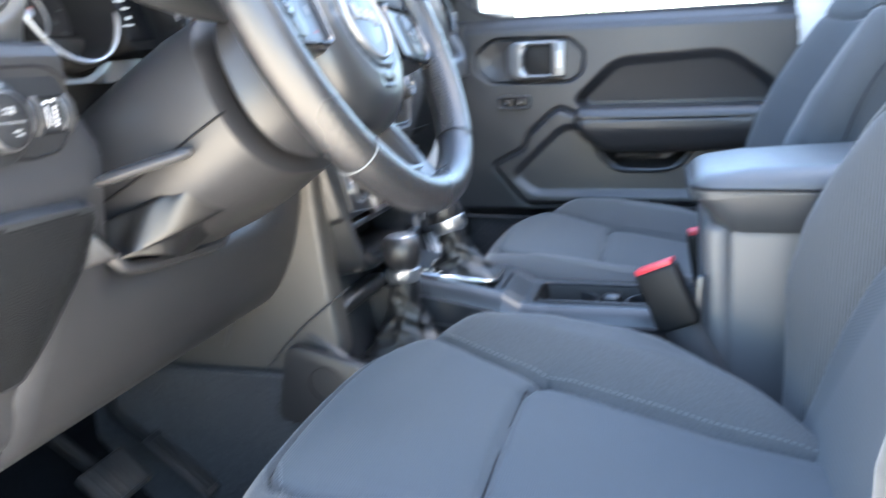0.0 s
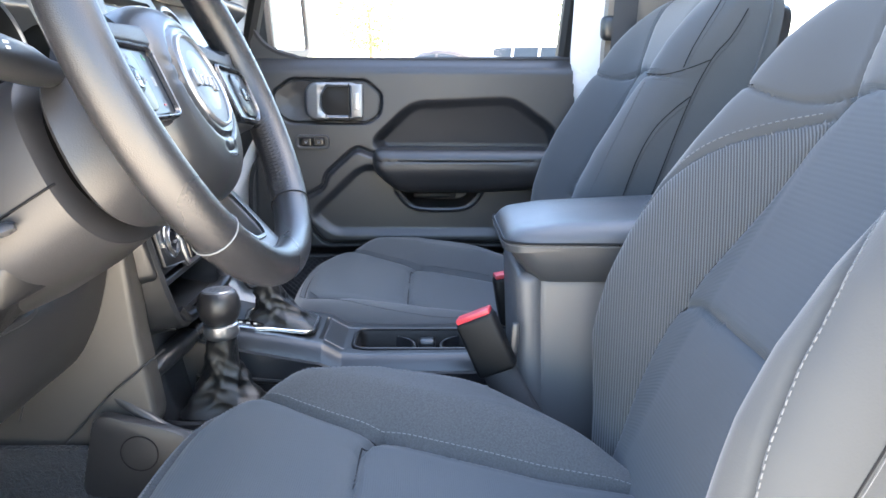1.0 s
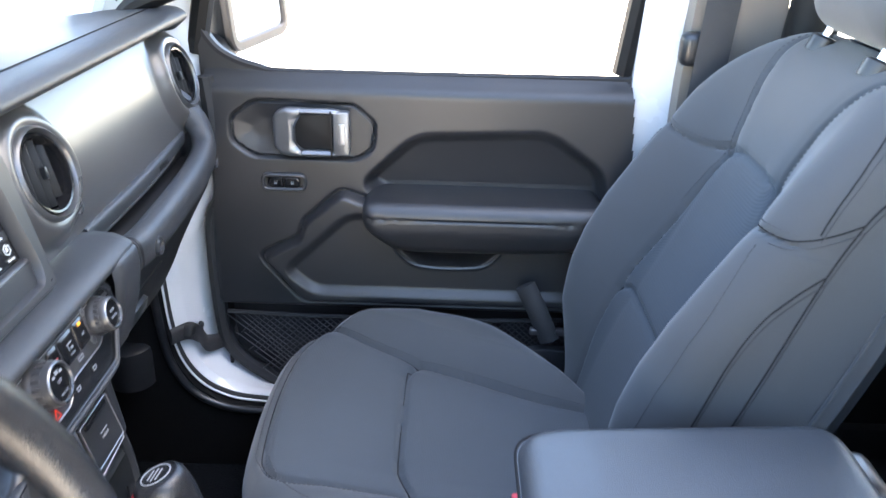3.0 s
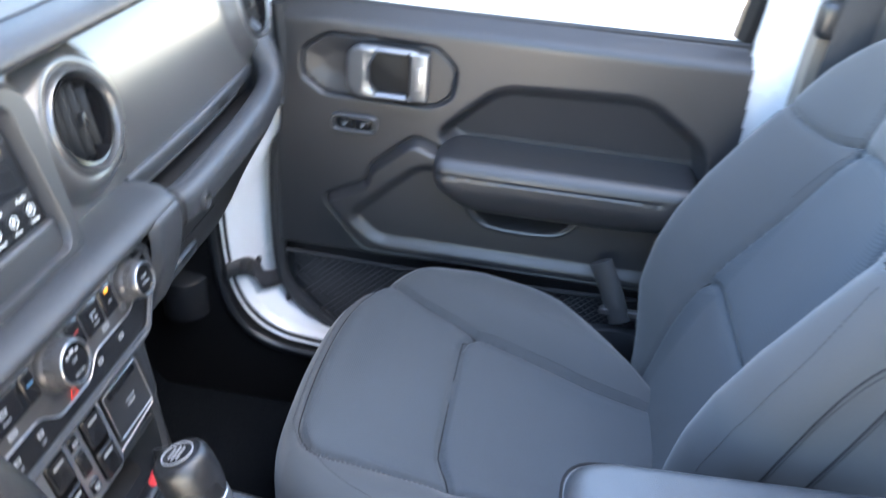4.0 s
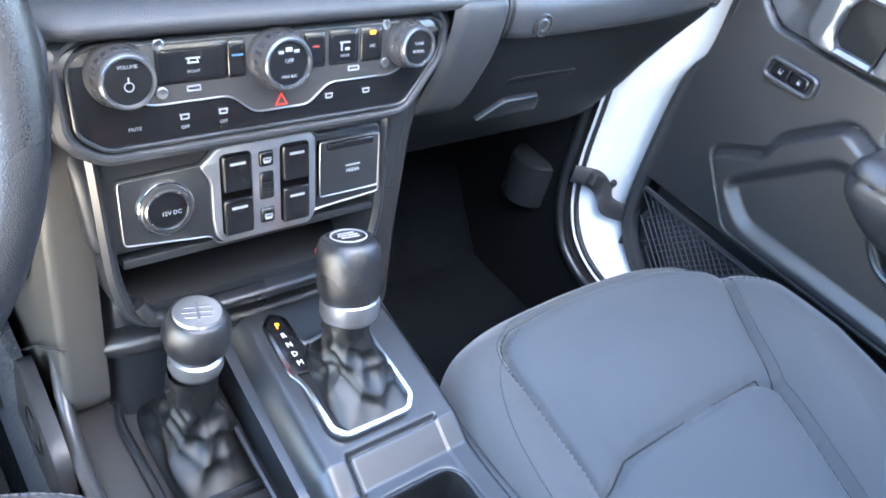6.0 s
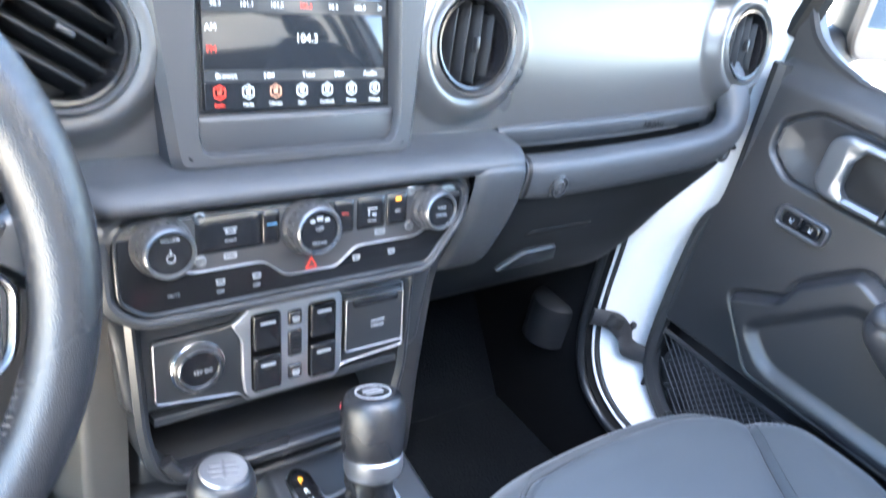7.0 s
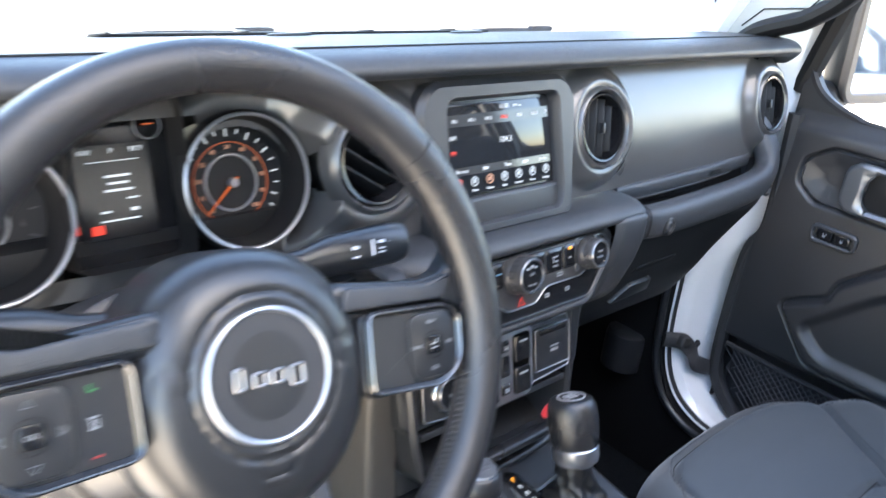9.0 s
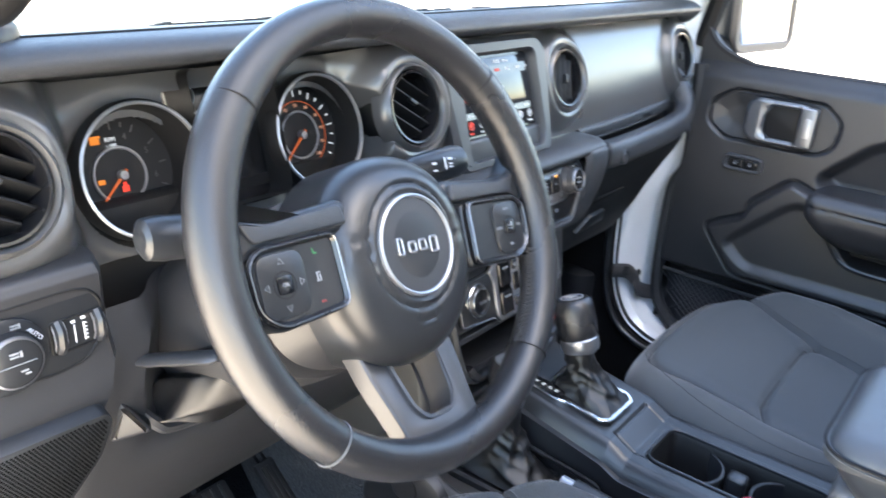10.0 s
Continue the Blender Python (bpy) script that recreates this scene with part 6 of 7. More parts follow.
for cx, cy, a0 in ((0.046, 0.158, 200), (0.046, 0.040, 20)):
    arc = [radians(a0 + 140 * k / 14) for k in range(15)]
    sect = [(cx + 0.0420 * math.cos(a), cy + 0.0420 * math.sin(a)) for a in arc] + [(cx + 0.0385 * math.cos(a), cy + 0.0385 * math.sin(a)) for a in arc[::-1]]
    part("cup_wall", prism(sect, 0.838, 0.904, Matrix(), 0.001), M_PLASTIC, cup)
part("passenger_side", box((0.02, 0.52, 0.33), pose(0.116, 0.21, 0.745), 0.006), M_PLASTIC, con)
part("driver_side", prism(round_poly([(0.46, 0.62), (0.46, 0.955), (0.36, 0.928), (0.24, 0.906), (0.215, 0.894), (-0.03, 0.894), (-0.03, 0.62)], 0.006, 3), 0.0, 0.02, Matrix(((0, 0, 1, -0.040), (1, 0, 0, 0), (0, 1, 0, 0), (0, 0, 0, 1))), 0.003), M_PLASTIC, con)
part("side_ledge", tube(curve_pts([(-0.046, 0.40, 0.893), (-0.047, 0.30, 0.886), (-0.047, 0.24, 0.880), (-0.047, 0.205, 0.868), (-0.047, -0.02, 0.868)], 6), 0.006, 8, flat=0.5), M_PLASTIC, con)
# lower deck for the transfer lever
part("lower_deck", box((0.15, 0.52, 0.30), pose(-0.095, 0.20, 0.705), 0.018, 3), M_SPOKE, con)
part("lower_edge", tube(curve_pts([(-0.150, 0.480, 0.925), (-0.160, 0.43, 0.892), (-0.165, 0.37, 0.866), (-0.165, 0.20, 0.852)], 6), 0.007, 10), M_SPOKE, con, "satin edge of the console foot")
plug = part("side_cover", prism(round_poly([(0.500, 0.80), (0.478, 0.905), (0.375, 0.880), (0.335, 0.80)], 0.02, 4), 0.0, 0.014, Matrix(((0, 0, -1, -0.172), (1, 0, 0, 0), (0, 1, 0, 0), (0, 0, 0, 1))), 0.004), M_DOOR, con, "grained side cover with a round plug")
part("plug_ring", rim(circle(0.022, 32), 0.0016, 0.0, 0.0014, Matrix(((0, 0, -1, -0.1858), (1, 0, 0, 0.428), (0, 1, 0, 0.856), (0, 0, 0, 1))), 0.0004), M_DARK, plug)


def boot(base, top, w, h, folds, parent, seed):
    """A gathered leather boot from a rectangular foot to a round neck."""
    rnd = random.Random(seed)
    ph = [rnd.uniform(0, 6.28) for _ in range(6)]
    b, t = Vector(base), Vector(top)
    rings = []
    for i in range(56):
        s = i / 55
        c = b.lerp(t, s ** 0.9) + Vector((0.004 * math.sin(3 * s + ph[0]), 0.006 * (1 - s) * s * 2, 0))
        ring = []
        for j in range(88):
            a = 2 * math.pi * j / 88
            n = 5.0 - 3.0 * s
            q = (abs(math.cos(a)) ** n + abs(math.sin(a)) ** n) ** (-1 / n)
            sq = (1 - s) ** 2.6
            rx, ry = 0.0185 + (w / 2 - 0.0185) * sq, 0.0185 + (h / 2 - 0.0185) * sq
            amp = 0.17 * math.sin(math.pi * min(1, s * 1.06)) ** 0.7 * (1 - 0.45 * s)
            wob = s + 0.05 * math.sin(3 * a + ph[5])
            fold = 1 + amp * (0.55 * (1 - 2 * abs(math.sin(2.5 * a + ph[1] + 4 * s))) + 0.3 * math.sin(3 * a + ph[2] - 7 * s) + 0.3 * (1 - 2 * abs(math.sin(4.5 * a - 6 * s + ph[4]))))
            fold += amp * 0.5 * (1 - 2 * abs(math.sin(folds * 0.5 * wob + ph[3] + 1.1 * math.sin(2 * a + ph[4])))) + amp * 0.3 * (1 - 2 * abs(math.sin(folds * 1.1 * wob + 2.0 * math.sin(a + ph[0]))))
            ring.append((c.x + q * rx * math.cos(a) * fold, c.y + q * ry * math.sin(a) * fold, c.z))
        rings.append(ring)
    return part("boot", loops(rings), M_BOOT, parent, "crumpled black leather boot")


shift = thing("gear_shifter", (0.042, 0.30, 0.94), "black gear shifter with leather boot and chrome collar", "gear shifter")
TIP = Vector((0.045, 0.349, 1.066))
FOOT = Vector((0.040, 0.300, 0.938))
AX = (TIP - FOOT).normalized()
SM = Matrix.Translation(TIP) @ AX.to_track_quat("Z", "Y").to_matrix().to_4x4()
boot(FOOT, TIP - AX * 0.066, 0.074, 0.092, 13, shift, 3)
knb = part("knob", lathe([(0.0005, 0.0), (0.0150, 0.0), (0.0165, -0.0008), (0.0185, -0.0003), (0.0225, -0.0020), (0.0258, -0.0075), (0.0272, -0.018), (0.0274, -0.034), (0.0262, -0.047), (0.0240, -0.0545), (0.0225, -0.056)], SM, 44), M_LEATHER, shift, "black shift knob with a flat cap")
part("cap", rim(circle(0.0152, 36), 0.0012, -0.001, 0.0008, SM, 0.0003), M_GREYPRINT, knb)
bars([(0, 0.0035, 0.016, 0.0012), (0, -0.001, 0.018, 0.0012), (0, -0.0055, 0.014, 0.0012)], SM @ pose(0, 0, 0.0004), M_GREYPRINT, knb)
part("collar", lathe([(0.0235, -0.053), (0.0252, -0.055), (0.0252, -0.066), (0.0235, -0.071), (0.0205, -0.073), (0.0190, -0.075)], SM, 36), M_COLLAR, knb, "chrome collar under the knob")
part("release_button", box((0.010, 0.010, 0.020), pose(0.0370, 0.3690, 1.0390, 20), 0.004, 3), M_RED, knb, "red release button")
BEZ = round_poly([(0.020, 0.352), (0.068, 0.358), (0.084, 0.346), (0.084, 0.266), (0.072, 0.252), (0.008, 0.252), (-0.002, 0.264), (-0.002, 0.312), (-0.008, 0.326), (-0.006, 0.382), (0.006, 0.392), (0.018, 0.384)][::-1], 0.006, 4)
BT = Matrix.Translation((0, 0, 0.9095)) @ Matrix(((1, 0, 0, 0), (0, 1, 0, 0), (0, 0.108, 1, 0), (0, 0, 0, 1)))
bz2 = part("shifter_surround", rim(BEZ, 0.0055, -0.002, 0.0022, BT, 0.001), M_CHROME, shift, "bright surround of the shifter")
part("surround_floor", prism(offset(BEZ, 0.004), -0.004, -0.0012, BT), M_DARK, bz2)
gi = part("gear_display", prism(round_poly([(-0.006, 0.324), (0.012, 0.322), (0.020, 0.332), (0.018, 0.382), (0.007, 0.389), (-0.005, 0.381)], 0.003, 3), -0.002, 0.0022, BT, 0.0005), M_PIANO, shift, "black gear display with a lit letter")
for tx, y in (("P", 0.375), ("R", 0.3635), ("N", 0.353), ("D", 0.3425), ("M", 0.3325)):
    words(tx, 0.0095 if tx == "P" else 0.0075, BT @ pose(0.0070, y, 0.0027), M_AMBER if tx == "P" else M_LIT, gi)

xfer = thing("transfer_lever", (-0.075, 0.30, 0.86), "short black transfer lever with a round badge on top", "transfer lever")
TIP2, FOOT2 = Vector((-0.076, 0.359, 1.019)), Vector((-0.078, 0.352, 0.862))
AX2 = (TIP2 - FOOT2).normalized()
SM2 = Matrix.Translation(TIP2) @ AX2.to_track_quat("Z", "Y").to_matrix().to_4x4()
boot(FOOT2, TIP2 - AX2 * 0.062, 0.076, 0.120, 15, xfer, 8)
part("stem", tube([TIP2 - AX2 * 0.10, TIP2 - AX2 * 0.05], 0.0185, 16), M_BOOT, xfer)
k5 = part("knob", lathe([(0.0005, -0.001), (0.0195, -0.001), (0.0222, -0.003), (0.0255, -0.011), (0.0268, -0.021), (0.0240, -0.034), (0.0190, -0.041), (0.0170, -0.044)], SM2, 36), M_LEATHER, xfer, "round black knob")
part("badge", lathe([(0.0005, 0.0010), (0.0180, 0.0008), (0.0192, -0.0012)], SM2, 32), M_COLLAR, k5, "round silver badge")
bars([(0, 0.006, 0.020, 0.0022), (0, 0.0005, 0.024, 0.0022), (0, -0.005, 0.020, 0.0022), (0, 0.0, 0.0022, 0.020)], SM2 @ pose(0, 0, 0.0012), M_STEEL, k5)
part("collar", lathe([(0.0190, -0.042), (0.0215, -0.044), (0.0220, -0.054), (0.0205, -0.059), (0.018, -0.061)], SM2, 36), M_COLLAR, k5)
XB = round_poly([(-0.124, 0.292), (-0.034, 0.286), (-0.034, 0.395), (-0.070, 0.436), (-0.118, 0.436), (-0.128, 0.40)], 0.010, 4)
part("surround", rim(XB, 0.008, 0.848, 0.866, Matrix(), 0.003), M_PLASTIC, xfer)

# armrest bin
bin_ = thing("armrest_bin", (-0.01, -0.15, 0.62), "black console bin with a padded armrest lid", "armrest")
part("bin_body", box((0.176, 0.32, 0.43), pose(-0.008, -0.190, 0.832), 0.018, 4), M_BIN, bin_)
part("front_plate", box((0.178, 0.034, 0.43), pose(-0.008, -0.036, 0.830, -3), 0.012, 3), M_BIN, bin_)
LIDO = rrect(0.215, 0.315, 0.040, 8, -0.008, -0.150)


def lid_top(x, y):
    return 1.112 - 0.10 * np.clip(y + 0.06, 0, 1) - 0.6 * (x + 0.008) ** 2 - 0.05 * (y + 0.06)


lid = pill("lid", LIDO, lid_top, 0.024, -1.0860, M_LID, bin_, Matrix(), "padded armrest lid with a stitched edge", rings=30, power=2.2)
rings = []
for k in range(9):
    q = k / 8
    rings.append([(x * (1 - 0.10 * q ** 2) - 0.0008 * q ** 2, y - 0.040 * q ** 1.3 * max(0.0, (y + 0.25) / 0.26) + 0.006 * q, 1.0860 - 0.0500 * q ** 1.05) for x, y in offset(LIDO, 0.001 + 0.004 * q ** 4)])
part("lid_underside", loops(rings, cap1=True), M_LID, lid)
part("lid_seam", tube([(x, y, 1.0860) for x, y in offset(LIDO, -0.0004)], 0.0016, 6, closed=True), M_SEAM, lid)
part("lid_thread", tube([(x, y, 1.0822) for x, y in offset(LIDO, -0.0008)], 0.0007, 5, closed=True), M_STITCH, lid)
part("hinge", box((0.07, 0.05, 0.05), pose(0.07, -0.325, 1.055), 0.015, 3), M_PLASTIC, bin_)

part("side_lever", box((0.008, 0.010, 0.085), pose(-0.108, -0.006, 0.945, 4), 0.003), M_SPOKE, bin_, "thin grey lever beside the bin")

# hand brake in the slot beside the driver's seat
brake = thing("parking_brake", (-0.125, 0.05, 0.86), "black parking brake lever with a grey button", "hand brake")
part("lever", tube([(-0.100, -0.02, 0.885), (-0.094, 0.15, 0.892), (-0.090, 0.245, 0.897)], [0.014, 0.0145, 0.012], 12), M_PLASTIC, brake)
part("button", tube([(-0.090, 0.245, 0.897), (-0.090, 0.262, 0.898)], 0.0085, 10), M_SATIN, brake)


# ---- seats ----
def stitches(line, surf, m, parent, thread, pitch=0.006, lift=0.0004):
    """A row of stitches along a line of (x, y) on a surface."""
    pts = curve_pts([(a, b, 0) for a, b in line], 10)
    bm = bmesh.new()
    acc, on = 0.0, []
    for a, b in zip(pts, pts[1:]):
        ln = (b - a).length
        k = 0.0
        while acc < ln:
            p = a.lerp(b, acc / ln)
            on.append((p, (b - a).normalized()))
            acc += pitch
        acc -= ln
    ends = np.array([[w.x, w.y] for p, t in on for w in (p - t * pitch * 0.33, p + t * pitch * 0.33)])
    high = surf(ends[:, 0], ends[:, 1]) + lift
    for k, (p, t) in enumerate(on):
        zz = [float(high[2 * k]), float(high[2 * k + 1])]
        vs = bmesh.ops.create_cube(bm, size=1.0)["verts"]
        bmesh.ops.scale(bm, vec=(pitch * 0.66, 0.0011, 0.0009), verts=vs)
        bmesh.ops.transform(bm, matrix=pose(p.x, p.y, sum(zz) / 2, 0, 0, math.degrees(math.atan2(t.y, t.x))) @ pose(0, 0, 0, 0, -math.degrees(math.atan2(zz[1] - zz[0], pitch * 0.66)), 0), verts=vs)
    ob = part("stitching", put(bm, m), thread, parent, "row of grey stitches")
    ob["kind"] = "stuff"


def seat(cx, oy, s, label):
    """A bucket seat; s is +1 for the passenger's, -1 for the driver's."""
    thread = M_THREAD if s > 0 else M_STITCH
    st = thing("front_seat", (cx, oy, 0.63), label, "car seat", "front seats")
    # cushion, in a frame laid on its mean plane
    m = pose(cx, oy, 0.0)
    half = [(0.04, -0.195), (0.075, -0.150), (0.118, -0.108), (0.178, -0.060), (0.228, 0.004), (0.247, 0.075), (0.249, 0.155), (0.236, 0.226), (0.193, 0.285), (0.118, 0.323), (0.03, 0.334), (-0.07, 0.333), (-0.150, 0.324), (-0.208, 0.300), (-0.240, 0.255), (-0.250, 0.165)]
    out = even([(p.x, p.y) for p in curve_pts([(a, c, 0) for a, c in half + [(-a, c) for a, c in half[5::-1]]], 8, True)], 400)
    LB = [(-0.085, -0.14), (-0.135, -0.08), (-0.168, 0.0), (-0.174, 0.06), (-0.174, 0.12), (-0.172, 0.20), (-0.164, 0.268), (-0.140, 0.296), (-0.10, 0.306), (0.0, 0.310), (0.10, 0.302), (0.165, 0.284), (0.196, 0.268)]
    RB = [(0.030, -0.19), (0.042, -0.138), (0.058, -0.075), (0.084, 0.005), (0.120, 0.112), (0.149, 0.185), (0.180, 0.240), (0.200, 0.268)]
    LB = [(p.x, p.y) for p in curve_pts([(a, b, 0) for a, b in LB], 3)]
    RB = [(p.x, p.y) for p in curve_pts([(a, b, 0) for a, b in RB], 3)]
    TS = [(-0.170, 0.112), (-0.150, 0.118), (-0.126, 0.129), (-0.10, 0.133), (0.080, 0.133), (0.104, 0.127), (0.122, 0.114)]

    def right_edge(y):
        return np.interp(y, [-0.19, -0.138, -0.075, 0.005, 0.112, 0.185, 0.24, 0.268, 0.30], [0.030, 0.042, 0.058, 0.084, 0.120, 0.149, 0.180, 0.200, 0.215])

    def top(x, y):
        z = np.interp(y, [-0.2, -0.05, 0.10, 0.22, 0.30, 0.33], [0.878, 0.885, 0.902, 0.925, 0.930, 0.925])
        lift = np.interp(y, [-0.2, -0.1, 0.0, 0.12, 0.20, 0.26, 0.32], [0.030, 0.040, 0.046, 0.042, 0.028, 0.012, 0.0])
        bol = step(-x, 0.13, 0.21) * lift * 0.5 + step(x - right_edge(y), -0.015, 0.060) * lift
        z = z + bol + 0.006 * np.cos(np.clip(x / 0.155, -1, 1) * 1.57) * step(0.28 - y, 0, 0.05)
        for ln in (LB, RB):
            d = seg_dist(x, y, ln)
            z = z + groove(d, 0.0036, 0.0075) - 0.004 * np.exp(-(d / 0.014) ** 2)
        d = seg_dist(x, y, TS)
        return z + groove(d, 0.0045, 0.0085) - 0.005 * np.exp(-(d / 0.018) ** 2)

    def pick(x, y, deep):
        ins = (x < right_edge(y)) & (x > np.interp(y, [-0.19, 0.12, 0.20, 0.262, 0.293, 0.304], [-0.170, -0.174, -0.172, -0.164, -0.140, -0.10])) & (y < np.interp(x, [-0.1, 0.0, 0.1, 0.165, 0.196], [0.306, 0.310, 0.302, 0.284, 0.268]))
        return np.where(deep, 1, np.where(ins, 0, 2))

    v, f, idx = pillow(out, top, 0.045, -0.775, 84, m, mid=(0, 0.08), pick=pick, wall=5)
    cu = part_np("cushion", v, f, [M_RIB, M_SIDE, M_SIDE if s > 0 else M_WEAVE], st, "charcoal fabric cushion with sewn panels", idx, 60)
    def edge_top(x, y):
        d = np.clip(seg_dist(x, y, out, True), 0, 0.045)
        return top(x, y) - 0.045 * (1 - np.sqrt(np.clip(1 - ((0.045 - d) / 0.045) ** 2, 0, 1)))

    for ln in (LB, RB, TS):
        fine = curve_pts([(a, c, 0) for a, c in ln], 3)
        hz = edge_top(np.array([p.x for p in fine]), np.array([p.y for p in fine]))
        part("seam", tube([tuple(m @ Vector((p.x, p.y, z + 0.0004))) for p, z in zip(fine, hz)], 0.0010, 5), M_SEAM, cu)
    stitches([(a - 0.008 * (a < -0.12), b + 0.008 * (a >= -0.12)) for a, b in LB[9:-1]], edge_top, m, cu, thread)
    stitches([(a + 0.008, b) for a, b in RB[2:-1]], edge_top, m, cu, thread)

    for sx in (-1, 1):
        stitches([(sx * a, b) for a, b in ((0.130, -0.080), (0.180, -0.036), (0.212, 0.02), (0.226, 0.08), (0.226, 0.15), (0.212, 0.215), (0.178, 0.262), (0.12, 0.296))], edge_top, m, cu, thread)
    part("seat_base", box((0.40, 0.42, 0.14), pose(cx, oy + 0.04, 0.71), 0.02, 3), M_DARK, st, "black seat frame and runners")
    side = part("side_trim", prism(round_poly([(-0.22, 0.76), (-0.22, 0.85), (-0.10, 0.87), (0.22, 0.82), (0.27, 0.78), (0.20, 0.745), (-0.16, 0.735)], 0.02, 4), 0.0, 0.018, Matrix(((0, 0, -s, cx + s * 0.248), (1, 0, 0, oy), (0, 1, 0, 0), (0, 0, 0, 1))), 0.004), M_PLASTIC, st)
    # backrest, leaning back
    LEAN = 20.0 if s > 0 else 25.5
    b = pose(cx, oy - 0.150 if s > 0 else oy - 0.158, 0.915) @ Matrix(((-1, 0, 0, 0), (0, -math.sin(radians(LEAN)), math.cos(radians(LEAN)), 0), (0, math.cos(radians(LEAN)), math.sin(radians(LEAN)), 0), (0, 0, 0, 1)))
    bo = even(round_poly([(-0.205, -0.10, 0.04), (0.205, -0.10, 0.04), (0.232, 0.10, 0.12), (0.236, 0.28, 0.15), (0.214, 0.465, 0.10), (0.160, 0.562, 0.07), (-0.160, 0.562, 0.07), (-0.214, 0.465, 0.10), (-0.236, 0.28, 0.15), (-0.232, 0.10, 0.12)], 0.08, 9), 440)
    L1 = [(p.x, p.y) for p in curve_pts([(a, c, 0) for a, c in [(0.122, -0.10), (0.120, 0.05), (0.114, 0.18), (0.094, 0.32), (0.078, 0.39), (0.094, 0.475), (0.118, 0.562)]], 5)]
    R1 = [(-a, c) for a, c in L1]
    T1 = [(0.116, 0.138), (0.104, 0.149), (-0.104, 0.149), (-0.116, 0.138)]
    T2 = [(0.080, 0.376), (0.064, 0.390), (0.03, 0.397), (-0.03, 0.397), (-0.064, 0.390), (-0.080, 0.376)]
    W1 = [(p.x, p.y) for p in curve_pts([(a, c, 0) for a, c in [(0.078, 0.392), (0.120, 0.372), (0.170, 0.368), (0.24, 0.380)]], 5)]
    W2 = [(-a, c) for a, c in W1]
    W3 = [(p.x, p.y) for p in curve_pts([(a, c, 0) for a, c in [(0.086, 0.366), (0.120, 0.345), (0.158, 0.305), (0.188, 0.245), (0.203, 0.16), (0.208, 0.06), (0.200, -0.06)]], 5)]

    def btop(x, y):
        ax = np.abs(x)
        z = 0.004 + 0.012 * np.exp(-((y - 0.10) / 0.12) ** 2)
        z = z + step(ax, 0.085, 0.190) * np.interp(y, [-0.1, -0.05, 0.0, 0.06, 0.126, 0.18, 0.24, 0.30, 0.37, 0.43, 0.50, 0.58], [-0.004, 0.010, 0.030, 0.056, 0.070, 0.076, 0.075, 0.066, 0.051, 0.039, 0.016, -0.004])
        z = z - 0.020 * step(y, 0.44, 0.56) ** 2
        for ln in (L1, R1, W1, W2) if s > 0 else (L1, R1, W1, W2, W3, [(-p, q) for p, q in W3]):
            z = z + groove(seg_dist(x, y, ln), 0.0024, 0.006) - 0.0025 * np.exp(-(seg_dist(x, y, ln) / 0.014) ** 2)
        for ln in (T1, T2):
            z = z + groove(seg_dist(x, y, ln), 0.0040, 0.0050) - 0.002 * np.exp(-(seg_dist(x, y, ln) / 0.016) ** 2)
        return z

    def bpick(x, y, deep):
        ax = np.abs(x)
        edge = np.interp(y, [-0.1, 0.05, 0.18, 0.32, 0.40, 0.48, 0.6], [0.122, 0.120, 0.114, 0.094, 0.079, 0.094, 0.120])
        ins = ax < edge
        lap = np.interp(y, [-0.1, -0.06, 0.06, 0.16, 0.245, 0.305, 0.345, 0.366], [0.200, 0.200, 0.208, 0.203, 0.188, 0.158, 0.120, 0.086])
        upper = (ax > lap) | (y > 0.366) | (y > np.interp(ax, [0.0, 0.03, 0.062, 0.078, 0.12, 0.17, 0.24], [0.410, 0.410, 0.402, 0.392, 0.372, 0.368, 0.380]))
        upper = upper & ~(ins & (y < 0.40))
        return np.where(deep | upper | ((x > 0) & ~ins), 1, np.where(ins, 0, 2))

    v, f, idx = pillow(bo, btop, 0.050, 0.105, 90, b, mid=(0, 0.23), pick=bpick, wall=6)
    bk = part_np("backrest", v, f, [M_RIB, M_SIDE, M_MESH if s < 0 else M_SIDE], st, "charcoal fabric backrest with sewn panels", idx, 60)

    def bedge(x, y):
        d = np.clip(seg_dist(x, y, bo, True), 0, 0.050)
        return btop(x, y) - 0.050 * (1 - np.sqrt(np.clip(1 - ((0.050 - d) / 0.050) ** 2, 0, 1)))

    for ln in (L1[:-4], R1[:-4]):
        fine = curve_pts([(a, c, 0) for a, c in ln], 2)
        hz = bedge(np.array([p.x for p in fine]), np.array([p.y for p in fine]))
        part("seam", tube([tuple(b @ Vector((p.x, p.y, z + 0.0004))) for p, z in zip(fine, hz)], 0.0009, 5), M_SEAM, bk)
    for sx in (-1, 1):
        if s > 0:
            stitches([(sx * a, c) for a, c in ((0.196, -0.06), (0.212, 0.06), (0.220, 0.18), (0.214, 0.28), (0.196, 0.36))], bedge, b, bk, thread)
        else:
            stitches([(sx * (a + 0.005), c + 0.005) for a, c in W3[2:-2]], bedge, b, bk, thread)
        if s > 0:
            stitches([(sx * a, c + 0.010) for a, c in W1[2:-2]], bedge, b, bk, thread)
            stitches([(sx * (a + 0.009), c) for a, c in L1[14:]], bedge, b, bk, thread)
    # seams sewn into the flanks
    on = np.array(bo)
    for sx in (-1, 1):
        def flank(y, z):
            side = on[on[:, 0] * sx > 0.05]
            x0 = np.interp(y, side[np.argsort(side[:, 1]), 1], (side[:, 0] * sx)[np.argsort(side[:, 1])])
            tr = np.linspace(x0, x0 - 0.05, 60)
            zz = bedge(tr * sx, np.full(60, y))
